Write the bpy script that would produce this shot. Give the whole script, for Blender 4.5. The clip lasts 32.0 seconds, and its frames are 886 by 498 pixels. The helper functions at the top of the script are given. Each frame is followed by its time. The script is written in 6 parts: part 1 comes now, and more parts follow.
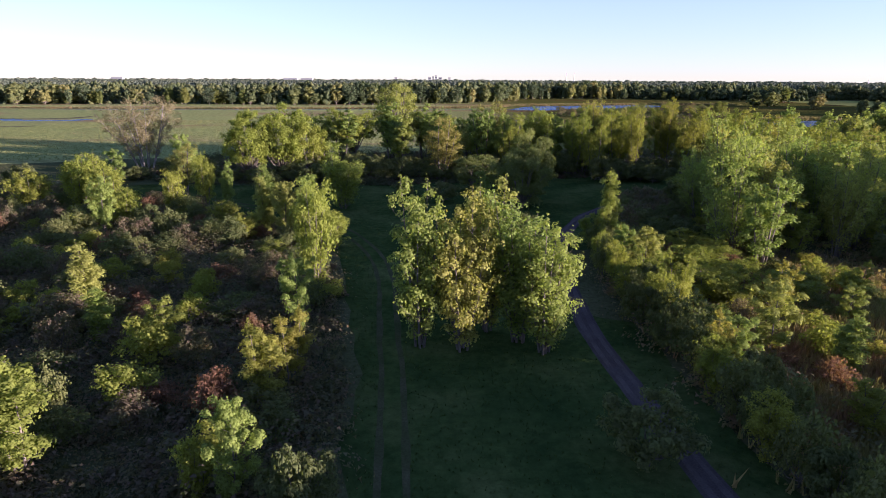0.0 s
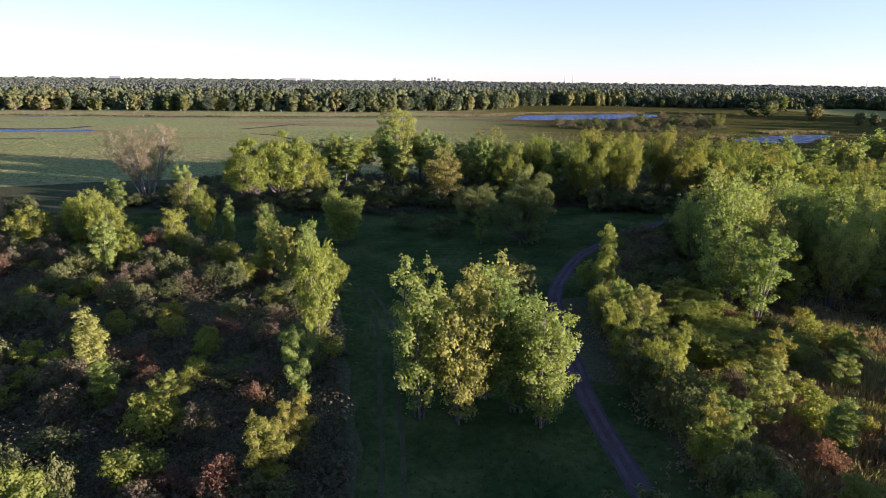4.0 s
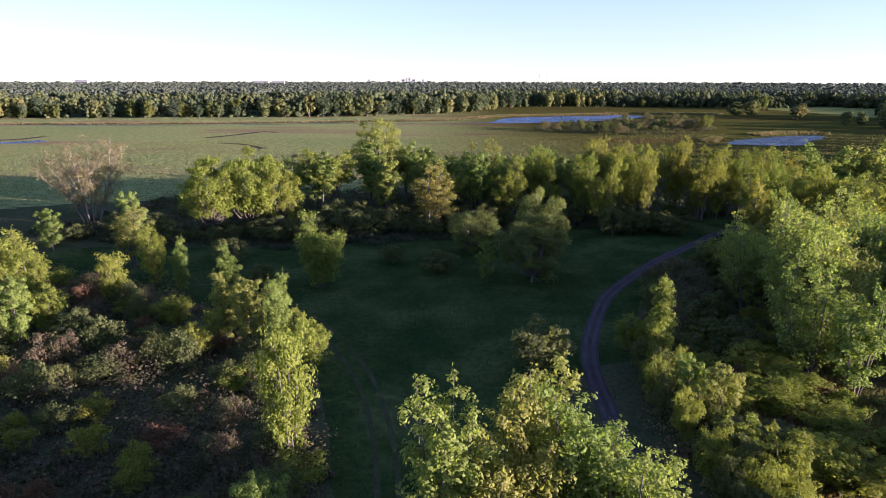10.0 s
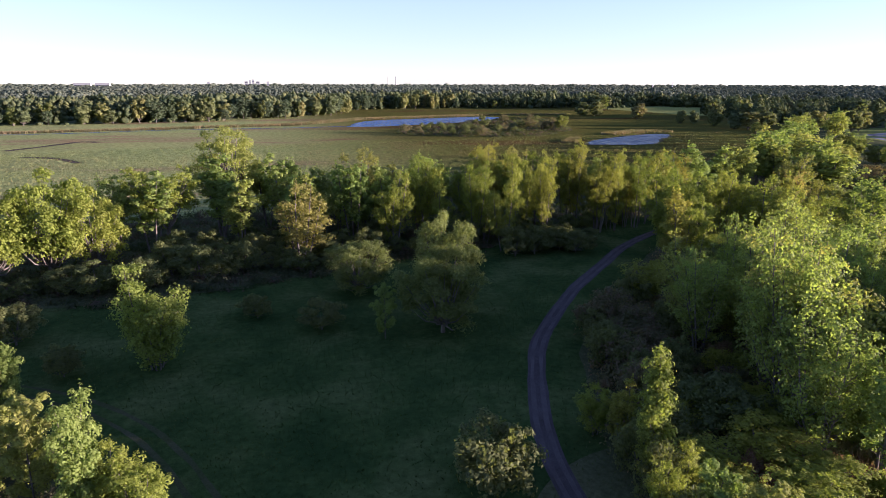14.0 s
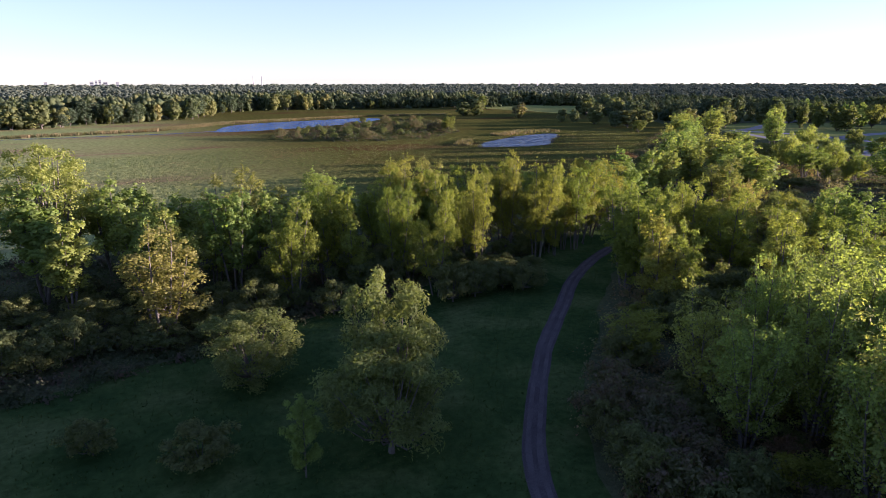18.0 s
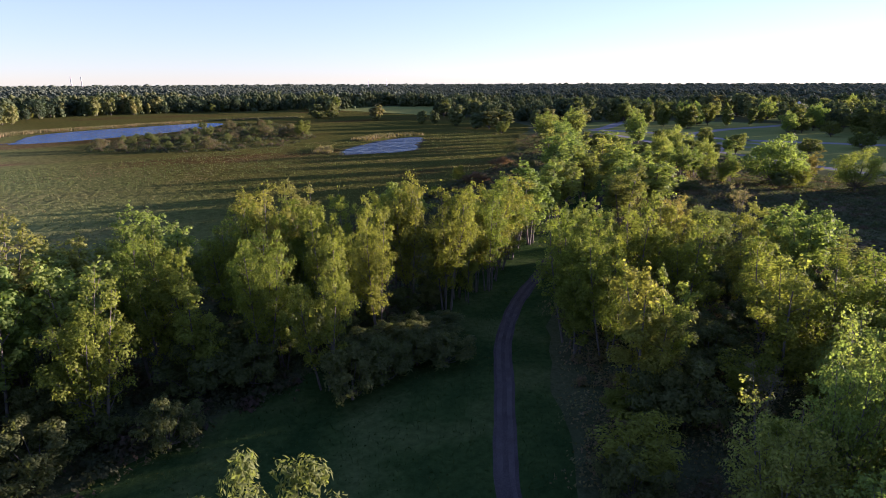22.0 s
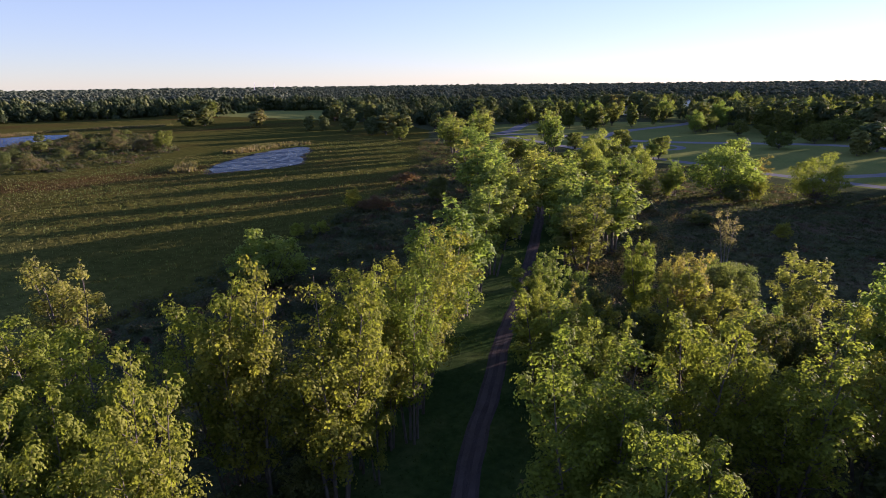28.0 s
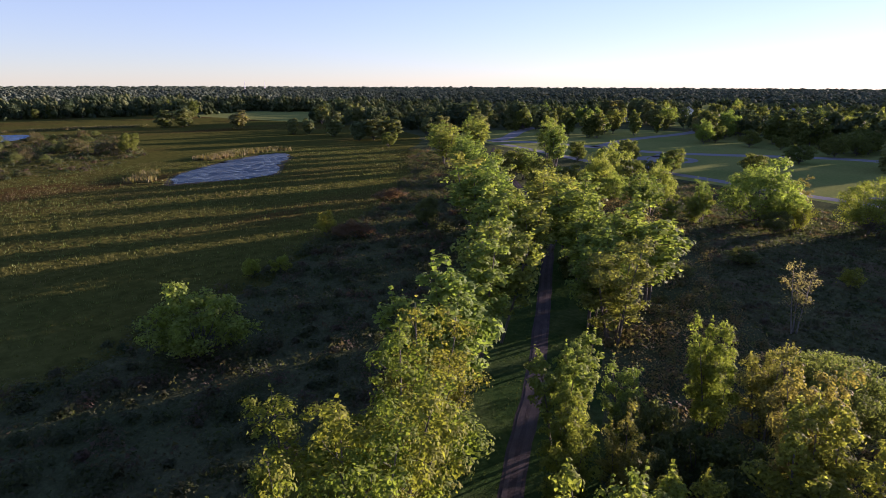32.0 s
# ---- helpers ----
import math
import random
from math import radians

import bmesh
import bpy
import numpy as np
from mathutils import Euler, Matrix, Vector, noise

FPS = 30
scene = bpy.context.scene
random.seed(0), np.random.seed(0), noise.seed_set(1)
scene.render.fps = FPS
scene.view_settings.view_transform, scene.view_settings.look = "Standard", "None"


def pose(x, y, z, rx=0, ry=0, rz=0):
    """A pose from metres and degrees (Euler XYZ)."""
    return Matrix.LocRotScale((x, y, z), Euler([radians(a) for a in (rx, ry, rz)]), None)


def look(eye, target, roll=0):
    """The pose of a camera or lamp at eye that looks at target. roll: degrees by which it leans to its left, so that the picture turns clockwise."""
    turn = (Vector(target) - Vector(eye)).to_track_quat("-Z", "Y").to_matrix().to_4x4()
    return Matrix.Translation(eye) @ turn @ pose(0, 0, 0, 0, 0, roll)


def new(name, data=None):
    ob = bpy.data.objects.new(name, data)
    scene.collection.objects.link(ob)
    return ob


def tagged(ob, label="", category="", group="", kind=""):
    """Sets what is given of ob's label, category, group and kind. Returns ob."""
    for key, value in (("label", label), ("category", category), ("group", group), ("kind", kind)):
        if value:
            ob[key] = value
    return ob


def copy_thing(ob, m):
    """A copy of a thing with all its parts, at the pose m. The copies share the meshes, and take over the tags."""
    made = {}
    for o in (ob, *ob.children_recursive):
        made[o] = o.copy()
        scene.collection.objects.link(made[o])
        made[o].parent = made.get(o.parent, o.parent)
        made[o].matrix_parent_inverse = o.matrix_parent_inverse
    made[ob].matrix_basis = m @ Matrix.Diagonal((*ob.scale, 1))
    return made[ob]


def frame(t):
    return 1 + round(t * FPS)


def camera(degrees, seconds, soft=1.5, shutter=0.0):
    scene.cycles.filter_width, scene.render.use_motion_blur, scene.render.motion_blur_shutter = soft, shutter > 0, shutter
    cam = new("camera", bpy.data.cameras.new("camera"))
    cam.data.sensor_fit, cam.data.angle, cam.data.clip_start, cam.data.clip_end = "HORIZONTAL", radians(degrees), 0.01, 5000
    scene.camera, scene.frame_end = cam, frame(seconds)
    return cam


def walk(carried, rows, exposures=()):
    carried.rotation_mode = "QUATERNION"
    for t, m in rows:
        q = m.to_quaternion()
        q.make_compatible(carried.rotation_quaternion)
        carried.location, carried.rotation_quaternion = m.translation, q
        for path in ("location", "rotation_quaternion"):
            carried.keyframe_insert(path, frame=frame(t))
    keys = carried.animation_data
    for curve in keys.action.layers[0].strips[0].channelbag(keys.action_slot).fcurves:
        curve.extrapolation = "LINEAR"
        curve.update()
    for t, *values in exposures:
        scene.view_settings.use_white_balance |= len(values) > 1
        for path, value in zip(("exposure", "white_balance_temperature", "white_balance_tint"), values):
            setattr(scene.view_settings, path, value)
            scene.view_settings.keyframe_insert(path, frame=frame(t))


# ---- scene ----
cam = camera(71.8, 32.0, soft=0.8)
PATH = [
    (0, (0.623, -0.682, 20.16), (0.609, 1.244, 19.622), 0.3),
    (0.5, (0.612, -0.585, 20.841), (0.599, 1.341, 20.305), 0.4),
    (1, (0.573, -0.548, 21.617), (0.561, 1.379, 21.08), 0.5),
    (1.5, (0.576, -0.457, 22.386), (0.565, 1.47, 21.85), 0.6),
    (2, (0.574, -0.415, 23.167), (0.563, 1.511, 22.631), 0.8),
    (2.5, (0.563, -0.332, 23.995), (0.553, 1.595, 23.458), 0.8),
    (3, (0.569, -0.209, 24.793), (0.559, 1.717, 24.255), 0.8),
    (3.5, (0.493, -0.102, 25.523), (0.484, 1.824, 24.986), 0.7),
    (5.5, (0.082, 1.286, 26.214), (0.084, 3.213, 25.677), 0.7),
    (6, (-0.107, 2.203, 26.357), (-0.095, 4.13, 25.821), 0.7),
    (6.5, (-0.203, 3.518, 26.468), (-0.191, 5.445, 25.931), 0.6),
    (7, (-0.392, 4.969, 26.582), (-0.388, 6.896, 26.045), 0.5),
    (7.5, (-0.576, 6.641, 26.668), (-0.586, 8.567, 26.132), 0.4),
    (8, (-0.927, 8.572, 26.734), (-0.943, 10.498, 26.197), 0.3),
    (8.5, (-1.221, 10.506, 26.814), (-1.244, 12.433, 26.277), 0.3),
    (9, (-1.645, 12.571, 26.866), (-1.669, 14.498, 26.33), 0.2),
    (9.5, (-2.003, 14.739, 26.912), (-2.002, 16.666, 26.377), 0.2),
    (10, (-2.435, 16.783, 26.999), (-2.369, 18.709, 26.464), 0.1),
    (10.5, (-2.733, 19.148, 27.014), (-2.617, 21.072, 26.479), -0.1),
    (11, (-3.032, 21.497, 26.992), (-2.857, 23.416, 26.458), -0.2),
    (11.5, (-3.056, 23.907, 26.895), (-2.825, 25.82, 26.36), -0.6),
    (12, (-3.299, 26.193, 26.78), (-3.014, 28.1, 26.247), -0.5),
    (12.5, (-3.612, 28.597, 26.641), (-3.243, 30.49, 26.109), -0.5),
    (13, (-3.86, 30.948, 26.543), (-3.41, 32.823, 26.013), -0.2),
    (13.5, (-4.113, 33.655, 26.448), (-3.615, 35.519, 25.92), 0),
    (15.5, (-4.199, 45.069, 26.55), (-3.606, 46.904, 26.016), 0.1),
    (16, (-3.818, 48.057, 26.492), (-3.157, 49.868, 25.959), 0.05),
    (16.5, (-3.528, 50.949, 26.479), (-2.819, 52.741, 25.945), 0),
    (17, (-3.152, 53.772, 26.448), (-2.403, 55.548, 25.916), -0.05),
    (17.5, (-2.687, 56.628, 26.429), (-1.881, 58.379, 25.898), -0.05),
    (18, (-2.179, 59.459, 26.419), (-1.295, 61.173, 25.89), -0.1),
    (18.5, (-1.662, 62.317, 26.451), (-0.713, 63.996, 25.922), -0.1),
    (19, (-0.911, 65.145, 26.487), (0.081, 66.799, 25.956), -0.1),
    (19.5, (0.0, 67.912, 26.466), (1.041, 69.536, 25.938), -0.1),
    (20, (1.061, 70.696, 26.456), (2.155, 72.284, 25.929), -0.1),
    (20.5, (2.242, 73.425, 26.54), (3.382, 74.981, 26.012), -0.1),
    (21, (3.585, 76.131, 26.52), (4.769, 77.654, 25.992), -0.2),
    (21.5, (5.013, 78.921, 26.491), (6.242, 80.408, 25.963), -0.2),
    (22, (6.493, 81.489, 26.482), (7.757, 82.946, 25.953), -0.2),
    (22.5, (8.137, 83.774, 26.427), (9.408, 85.226, 25.899), -0.2),
    (23, (9.772, 86.079, 26.417), (11.05, 87.523, 25.889), -0.2),
    (23.5, (11.469, 88.237, 26.404), (12.77, 89.662, 25.877), -0.3),
    (24, (13.268, 90.412, 26.399), (14.613, 91.796, 25.872), -0.5),
    (24.5, (15.117, 92.71, 26.46), (16.517, 94.038, 25.933), -0.5),
    (25, (17.063, 94.981, 26.513), (18.497, 96.272, 25.986), -0.6),
    (25.5, (19.111, 96.992, 26.57), (20.568, 98.256, 26.042), -0.7),
    (27.5, (28.471, 105.745, 26.147), (29.962, 106.97, 25.621), -0.6),
    (28, (31.127, 107.46, 25.916), (32.617, 108.686, 25.39), -0.7),
    (28.5, (33.338, 109.344, 25.841), (34.834, 110.562, 25.315), -0.6),
    (29, (35.437, 110.96, 25.974), (36.935, 112.176, 25.448), -0.6),
    (29.5, (37.4, 112.399, 26.126), (38.9, 113.612, 25.6), -0.4),
    (30, (39.327, 113.912, 26.311), (40.83, 115.123, 25.786), -0.4),
    (30.5, (41.615, 115.724, 26.298), (43.119, 116.932, 25.773), -0.2),
    (31, (43.715, 117.491, 26.242), (45.222, 118.697, 25.719), -0.0),
    (31.5, (45.665, 119.058, 26.251), (47.173, 120.263, 25.728), 0.0),
    (32, (47.473, 120.531, 26.295), (48.983, 121.735, 25.775), 0.2),
]
walk(cam, [(t, look(eye, target, roll)) for t, eye, target, roll in PATH],
     [(0, 1.72, 5550, 54), (13, 1.82, 5550, 54), (19, 1.78, 5550, 54), (25, 1.5, 5650, 54), (32, 1.4, 5750, 54)])

# ---- world and sun ----
SUN_BEARING, SUN_ELEVATION = 109.0, 6.0
world = bpy.data.worlds.new("world")
scene.world = world
world.use_nodes = True
wn = world.node_tree.nodes
sky = wn.new("ShaderNodeTexSky")
sky.sky_type = "NISHITA"
sky.sun_disc = False
sky.sun_elevation, sky.sun_rotation = radians(SUN_ELEVATION), radians(SUN_BEARING)
sky.altitude, sky.air_density, sky.dust_density, sky.ozone_density = 200, 0.75, 0.05, 1.9
wn["Background"].inputs["Strength"].default_value = 0.119
# thin evening haze, thickest at the horizon
wl = world.node_tree.links
wxyz, clear, thin, haze = wn.new("ShaderNodeSeparateXYZ"), wn.new("ShaderNodeMath"), wn.new("ShaderNodeMath"), wn.new("ShaderNodeMix")
wl.new(wn.new("ShaderNodeTexCoord").outputs["Generated"], wxyz.inputs[0])
clear.operation, clear.use_clamp, clear.inputs[0].default_value = "SUBTRACT", True, 1.0
wl.new(wxyz.outputs["Z"], clear.inputs[1])
thin.operation, thin.inputs[1].default_value = "POWER", 1.2
wl.new(clear.outputs[0], thin.inputs[0])
dim = wn.new("ShaderNodeMath")
dim.operation, dim.inputs[1].default_value = "MULTIPLY", 0.58
wl.new(thin.outputs[0], dim.inputs[0])
haze.data_type = "RGBA"
haze.inputs[7].default_value = (1.4, 1.9, 1.4, 1)
wl.new(dim.outputs[0], haze.inputs[0])
wl.new(sky.outputs["Color"], haze.inputs[6])
wl.new(haze.outputs[2], wn["Background"].inputs["Color"])
sun = new("sun", bpy.data.lights.new("sun", "SUN"))
sun.data.energy, sun.data.angle, sun.data.color = 6.6, radians(0.6), (1.0, 0.86, 0.58)
a, e = radians(SUN_BEARING), radians(SUN_ELEVATION)
sun.matrix_world = look((math.sin(a) * 300, math.cos(a) * 300, 300 * math.tan(e)), (0, 0, 0))

# ---- materials ----
def material(name, rough=0.8, spec=0.2):
    m = bpy.data.materials.new(name)
    m.use_nodes = True
    b = m.node_tree.nodes["Principled BSDF"]
    b.inputs["Roughness"].default_value = rough
    b.inputs["Specular IOR Level"].default_value = spec
    return m, m.node_tree.nodes, m.node_tree.links, b


def ramp(nodes, links, value, stops):
    r = nodes.new("ShaderNodeValToRGB")
    el = r.color_ramp.elements
    while len(el) < len(stops):
        el.new(0.5)
    for item, (at, col) in zip(el, stops):
        item.position, item.color = at, (*col, 1)
    links.new(value, r.inputs["Fac"])
    return r.outputs["Color"]


def fractal(nodes, links, scale, detail=3.0, rough=0.6, stretch=None):
    geo = nodes.new("ShaderNodeNewGeometry")
    n = nodes.new("ShaderNodeTexNoise")
    n.inputs["Scale"].default_value, n.inputs["Detail"].default_value, n.inputs["Roughness"].default_value = scale, detail, rough
    if stretch:
        mp = nodes.new("ShaderNodeMapping")
        mp.inputs["Scale"].default_value = stretch
        links.new(geo.outputs["Position"], mp.inputs["Vector"])
        links.new(mp.outputs["Vector"], n.inputs["Vector"])
    else:
        links.new(geo.outputs["Position"], n.inputs["Vector"])
    return n.outputs["Fac"]


def mix(nodes, links, a, b, fac, mode="MIX"):
    m = nodes.new("ShaderNodeMix")
    m.data_type, m.blend_type = "RGBA", mode
    for value, socket in ((fac, m.inputs[0]), (a, m.inputs[6]), (b, m.inputs[7])):
        if isinstance(value, bpy.types.NodeSocket):
            links.new(value, socket)
        elif isinstance(value, tuple):
            socket.default_value = (*value, 1)
        else:
            socket.default_value = value
    return m.outputs[2]


def bump(nodes, links, height, bsdf, strength, distance):
    b = nodes.new("ShaderNodeBump")
    b.inputs["Strength"].default_value, b.inputs["Distance"].default_value = strength, distance
    links.new(height, b.inputs["Height"])
    links.new(b.outputs["Normal"], bsdf.inputs["Normal"])


def foliage(name, stops, patch=0.0, patch_stops=(), through_light=0.48, spec=0.08, rough=0.65, vary=0.6, relief=0.0):
    """Leaves: colour by plant and by leaf, patches of another colour by place, light passing through."""
    m, n, l, b = material(name, rough, spec)
    info = n.new("ShaderNodeObjectInfo")
    geo = n.new("ShaderNodeNewGeometry")
    base = ramp(n, l, info.outputs["Random"], stops)
    if patch:
        blot = ramp(n, l, fractal(n, l, patch, 2.0, 0.55), patch_stops)
        base = blot if len(stops) == 1 else mix(n, l, base, blot, 0.5)
    leaf = ramp(n, l, geo.outputs["Random Per Island"], [(0.0, (1 - 0.4 * vary,) * 3), (0.6, (1.0, 1.0, 1.0)), (1.0, (1 + 0.3 * vary,) * 3)])
    col = mix(n, l, base, leaf, 1.0, "MULTIPLY")
    l.new(col, b.inputs["Base Color"])
    if relief:
        bump(n, l, fractal(n, l, relief, 5.0, 0.72), b, 1.0, 1.2 / relief)
    tr = n.new("ShaderNodeBsdfTranslucent")
    warm = mix(n, l, col, (1.42, 1.5, 0.6), 1.0, "MULTIPLY")
    l.new(warm, tr.inputs["Color"])
    mx = n.new("ShaderNodeMixShader")
    mx.inputs[0].default_value = through_light
    l.new(b.outputs[0], mx.inputs[1])
    l.new(tr.outputs[0], mx.inputs[2])
    l.new(mx.outputs[0], n["Material Output"].inputs["Surface"])
    return m


def ground_like(name, scale, stops, scale2, stops2, bump_scale, bump_strength, bump_distance, rough=0.95, stretch=None):
    m, n, l, b = material(name, rough, 0.0)
    big = ramp(n, l, fractal(n, l, scale, 4.0, 0.6, stretch), stops)
    fine = ramp(n, l, fractal(n, l, scale2, 5.0, 0.7), stops2)
    l.new(mix(n, l, big, fine, 1.0, "MULTIPLY"), b.inputs["Base Color"])
    bump(n, l, fractal(n, l, bump_scale, 4.0, 0.7), b, bump_strength, bump_distance)
    return m


POPLAR = foliage("poplar_leaves", [(0.0, (0.152, 0.216, 0.050)), (0.4, (0.178, 0.235, 0.054)), (0.75, (0.208, 0.247, 0.056)), (1.0, (0.237, 0.243, 0.060))])
# yellower copy of the poplar leaves, with backlit glow put into the colour
POPLAR_BACKLIT = foliage("backlit_poplar_leaves", [(0.0, (0.132, 0.176, 0.029)), (0.4, (0.157, 0.194, 0.030)), (0.75, (0.175, 0.199, 0.032)), (1.0, (0.198, 0.194, 0.035))])
POPLAR_WARM = foliage("turning_leaves", [(0.0, (0.178, 0.194, 0.050)), (0.5, (0.202, 0.200, 0.053)), (1.0, (0.226, 0.190, 0.056))])
GOLD = foliage("golden_leaves", [(0.0, (0.211, 0.230, 0.044)), (0.5, (0.177, 0.218, 0.044)), (1.0, (0.228, 0.218, 0.046))], through_light=0.58)
OLIVE = foliage("olive_gold_leaves", [(0.0, (0.174, 0.216, 0.035)), (1.0, (0.207, 0.226, 0.038))])
WOODLAND = foliage("woodland_leaves", [(0.0, (0.079, 0.109, 0.048)), (0.35, (0.118, 0.138, 0.049)), (0.7, (0.154, 0.170, 0.056)), (0.9, (0.203, 0.199, 0.065)), (1.0, (0.173, 0.158, 0.059))], 0, (), 0.35, 0.1, 0.8, 0.5)
DARK_PINE = foliage("pine_needles", [(0.0, (0.056, 0.081, 0.043)), (1.0, (0.075, 0.106, 0.050))], 0, (), 0.25, 0.05, 0.85, 0.4)
LIGHT_WOOD = foliage("pale_wood_leaves", [(0.0, (0.103, 0.132, 0.037)), (1.0, (0.141, 0.155, 0.041))])
FRESH = foliage("fresh_leaves", [(0.0, (0.153, 0.210, 0.041)), (1.0, (0.188, 0.217, 0.041))])
WILLOW = foliage("willow_leaves", [(0.0, (0.117, 0.155, 0.048)), (1.0, (0.143, 0.169, 0.053))])
GREEN = foliage("green_leaves", [(0.0, (0.094, 0.119, 0.044)), (1.0, (0.127, 0.143, 0.051))])
RUST = foliage("rust_leaves", [(0.0, (0.17, 0.095, 0.058)), (1.0, (0.165, 0.11, 0.065))])
BROWN = foliage("withered_leaves", [(0.0, (0.19, 0.175, 0.09)), (1.0, (0.2, 0.175, 0.1))])
THICKET = foliage("thicket_leaves", [(0.0, (0.064, 0.076, 0.032))], 0.35,
                  [(0.25, (0.078, 0.097, 0.047)), (0.42, (0.106, 0.109, 0.053)), (0.52, (0.138, 0.105, 0.074)), (0.6, (0.101, 0.105, 0.053)), (0.68, (0.161, 0.139, 0.058)), (0.76, (0.152, 0.088, 0.071))], vary=0.5)
GOLDEN_BRUSH = foliage("golden_brush_leaves", [(0.0, (0.140, 0.117, 0.057))], 0.3,
                       [(0.28, (0.100, 0.113, 0.052)), (0.42, (0.150, 0.144, 0.063)), (0.5, (0.200, 0.135, 0.086)), (0.58, (0.130, 0.126, 0.057)), (0.66, (0.210, 0.171, 0.075)), (0.76, (0.200, 0.104, 0.081))], vary=0.5)
DARK_BRUSH = foliage("brush_leaves", [(0.0, (0.061, 0.077, 0.036))], 0.25,
                     [(0.3, (0.046, 0.067, 0.030)), (0.5, (0.071, 0.082, 0.042)), (0.62, (0.092, 0.072, 0.054)), (0.75, (0.112, 0.067, 0.054))], vary=0.5)
# far-off leaves lighter and bluer: distance haze is put into their colour
HAZED_LEAVES = foliage("hazed_wood_leaves", [(0.0, (0.066, 0.087, 0.046))], 0.05,
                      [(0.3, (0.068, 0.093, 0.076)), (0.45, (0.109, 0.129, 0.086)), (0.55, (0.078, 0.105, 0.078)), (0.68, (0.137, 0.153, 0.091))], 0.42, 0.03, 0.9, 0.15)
FAR_LEAVES = foliage("far_wood_leaves", [(0.0, (0.082, 0.118, 0.044))], 0.06,
                     [(0.3, (0.065, 0.095, 0.051)), (0.42, (0.136, 0.166, 0.068)), (0.5, (0.077, 0.107, 0.055)), (0.58, (0.172, 0.188, 0.074)), (0.66, (0.101, 0.130, 0.059)), (0.75, (0.166, 0.160, 0.074))], 0.42, 0.03, 0.9, 0.3, 0.7)
REED = foliage("reed_blades", [(0.0, (0.16, 0.15, 0.05))], 0.05,
               [(0.35, (0.1, 0.13, 0.038)), (0.5, (0.12, 0.14, 0.042)), (0.62, (0.135, 0.125, 0.05)), (0.72, (0.14, 0.095, 0.05))], 0.3, vary=0.5)
CATTAIL = foliage("dry_reed_blades", [(0.0, (0.15, 0.12, 0.06))], 0.08, [(0.35, (0.12, 0.12, 0.05)), (0.65, (0.17, 0.13, 0.065))], 0.3, vary=0.5)
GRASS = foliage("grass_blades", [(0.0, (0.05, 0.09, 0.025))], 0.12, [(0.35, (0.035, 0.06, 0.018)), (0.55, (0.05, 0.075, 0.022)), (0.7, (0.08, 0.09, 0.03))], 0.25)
RUSTY_BLADES = foliage("rusty_sedge_blades", [(0.0, (0.17, 0.09, 0.05))], 0.15, [(0.35, (0.11, 0.1, 0.045)), (0.6, (0.12, 0.085, 0.045))], 0.3, vary=0.5)
TALL_GRASS = foliage("tall_dry_grass", [(0.0, (0.17, 0.13, 0.05))], 0.3, [(0.35, (0.19, 0.19, 0.06)), (0.52, (0.25, 0.2, 0.08)), (0.66, (0.23, 0.13, 0.075))], 0.3)

BARK, n_, l_, b_ = material("grey_bark", 0.9, 0.15)
l_.new(ramp(n_, l_, fractal(n_, l_, 3.0, 5.0, 0.7, (1, 1, 0.3)), [(0.3, (0.06, 0.052, 0.04)), (0.7, (0.16, 0.142, 0.115))]), b_.inputs["Base Color"])
bump(n_, l_, fractal(n_, l_, 12.0, 3.0, 0.7, (1, 1, 0.2)), b_, 0.6, 0.03)
DEADWOOD, n_, l_, b_ = material("bleached_wood", 0.85, 0.2)
l_.new(ramp(n_, l_, fractal(n_, l_, 4.0, 4.0, 0.7, (1, 1, 0.3)), [(0.3, (0.13, 0.115, 0.095)), (0.7, (0.22, 0.2, 0.17))]), b_.inputs["Base Color"])

SOIL = ground_like("overgrown_soil", 0.08, [(0.3, (0.055, 0.072, 0.03)), (0.7, (0.09, 0.095, 0.045))], 2.0, [(0.3, (0.6, 0.6, 0.6)), (0.7, (1.2, 1.2, 1.2))], 1.5, 0.8, 0.3)
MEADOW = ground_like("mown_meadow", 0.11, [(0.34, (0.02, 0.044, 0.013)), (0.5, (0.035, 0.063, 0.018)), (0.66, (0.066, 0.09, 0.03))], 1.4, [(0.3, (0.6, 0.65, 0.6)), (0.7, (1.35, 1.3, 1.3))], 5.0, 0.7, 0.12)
WORN = ground_like("worn_wheel_track", 0.5, [(0.35, (0.038, 0.052, 0.02)), (0.65, (0.065, 0.068, 0.035))], 6.0, [(0.3, (0.7, 0.7, 0.7)), (0.7, (1.2, 1.2, 1.2))], 8.0, 0.6, 0.05)
MARSH = ground_like("marsh_sedge", 0.012, [(0.3, (0.19, 0.235, 0.085)), (0.5, (0.225, 0.25, 0.09)), (0.57, (0.22, 0.225, 0.09)), (0.63, (0.22, 0.16, 0.085)), (0.7, (0.2, 0.22, 0.085))],
                    0.5, [(0.32, (0.62, 0.66, 0.6)), (0.68, (1.32, 1.28, 1.25))], 0.6, 0.9, 0.7, 0.95, (0.6, 1.6, 1))
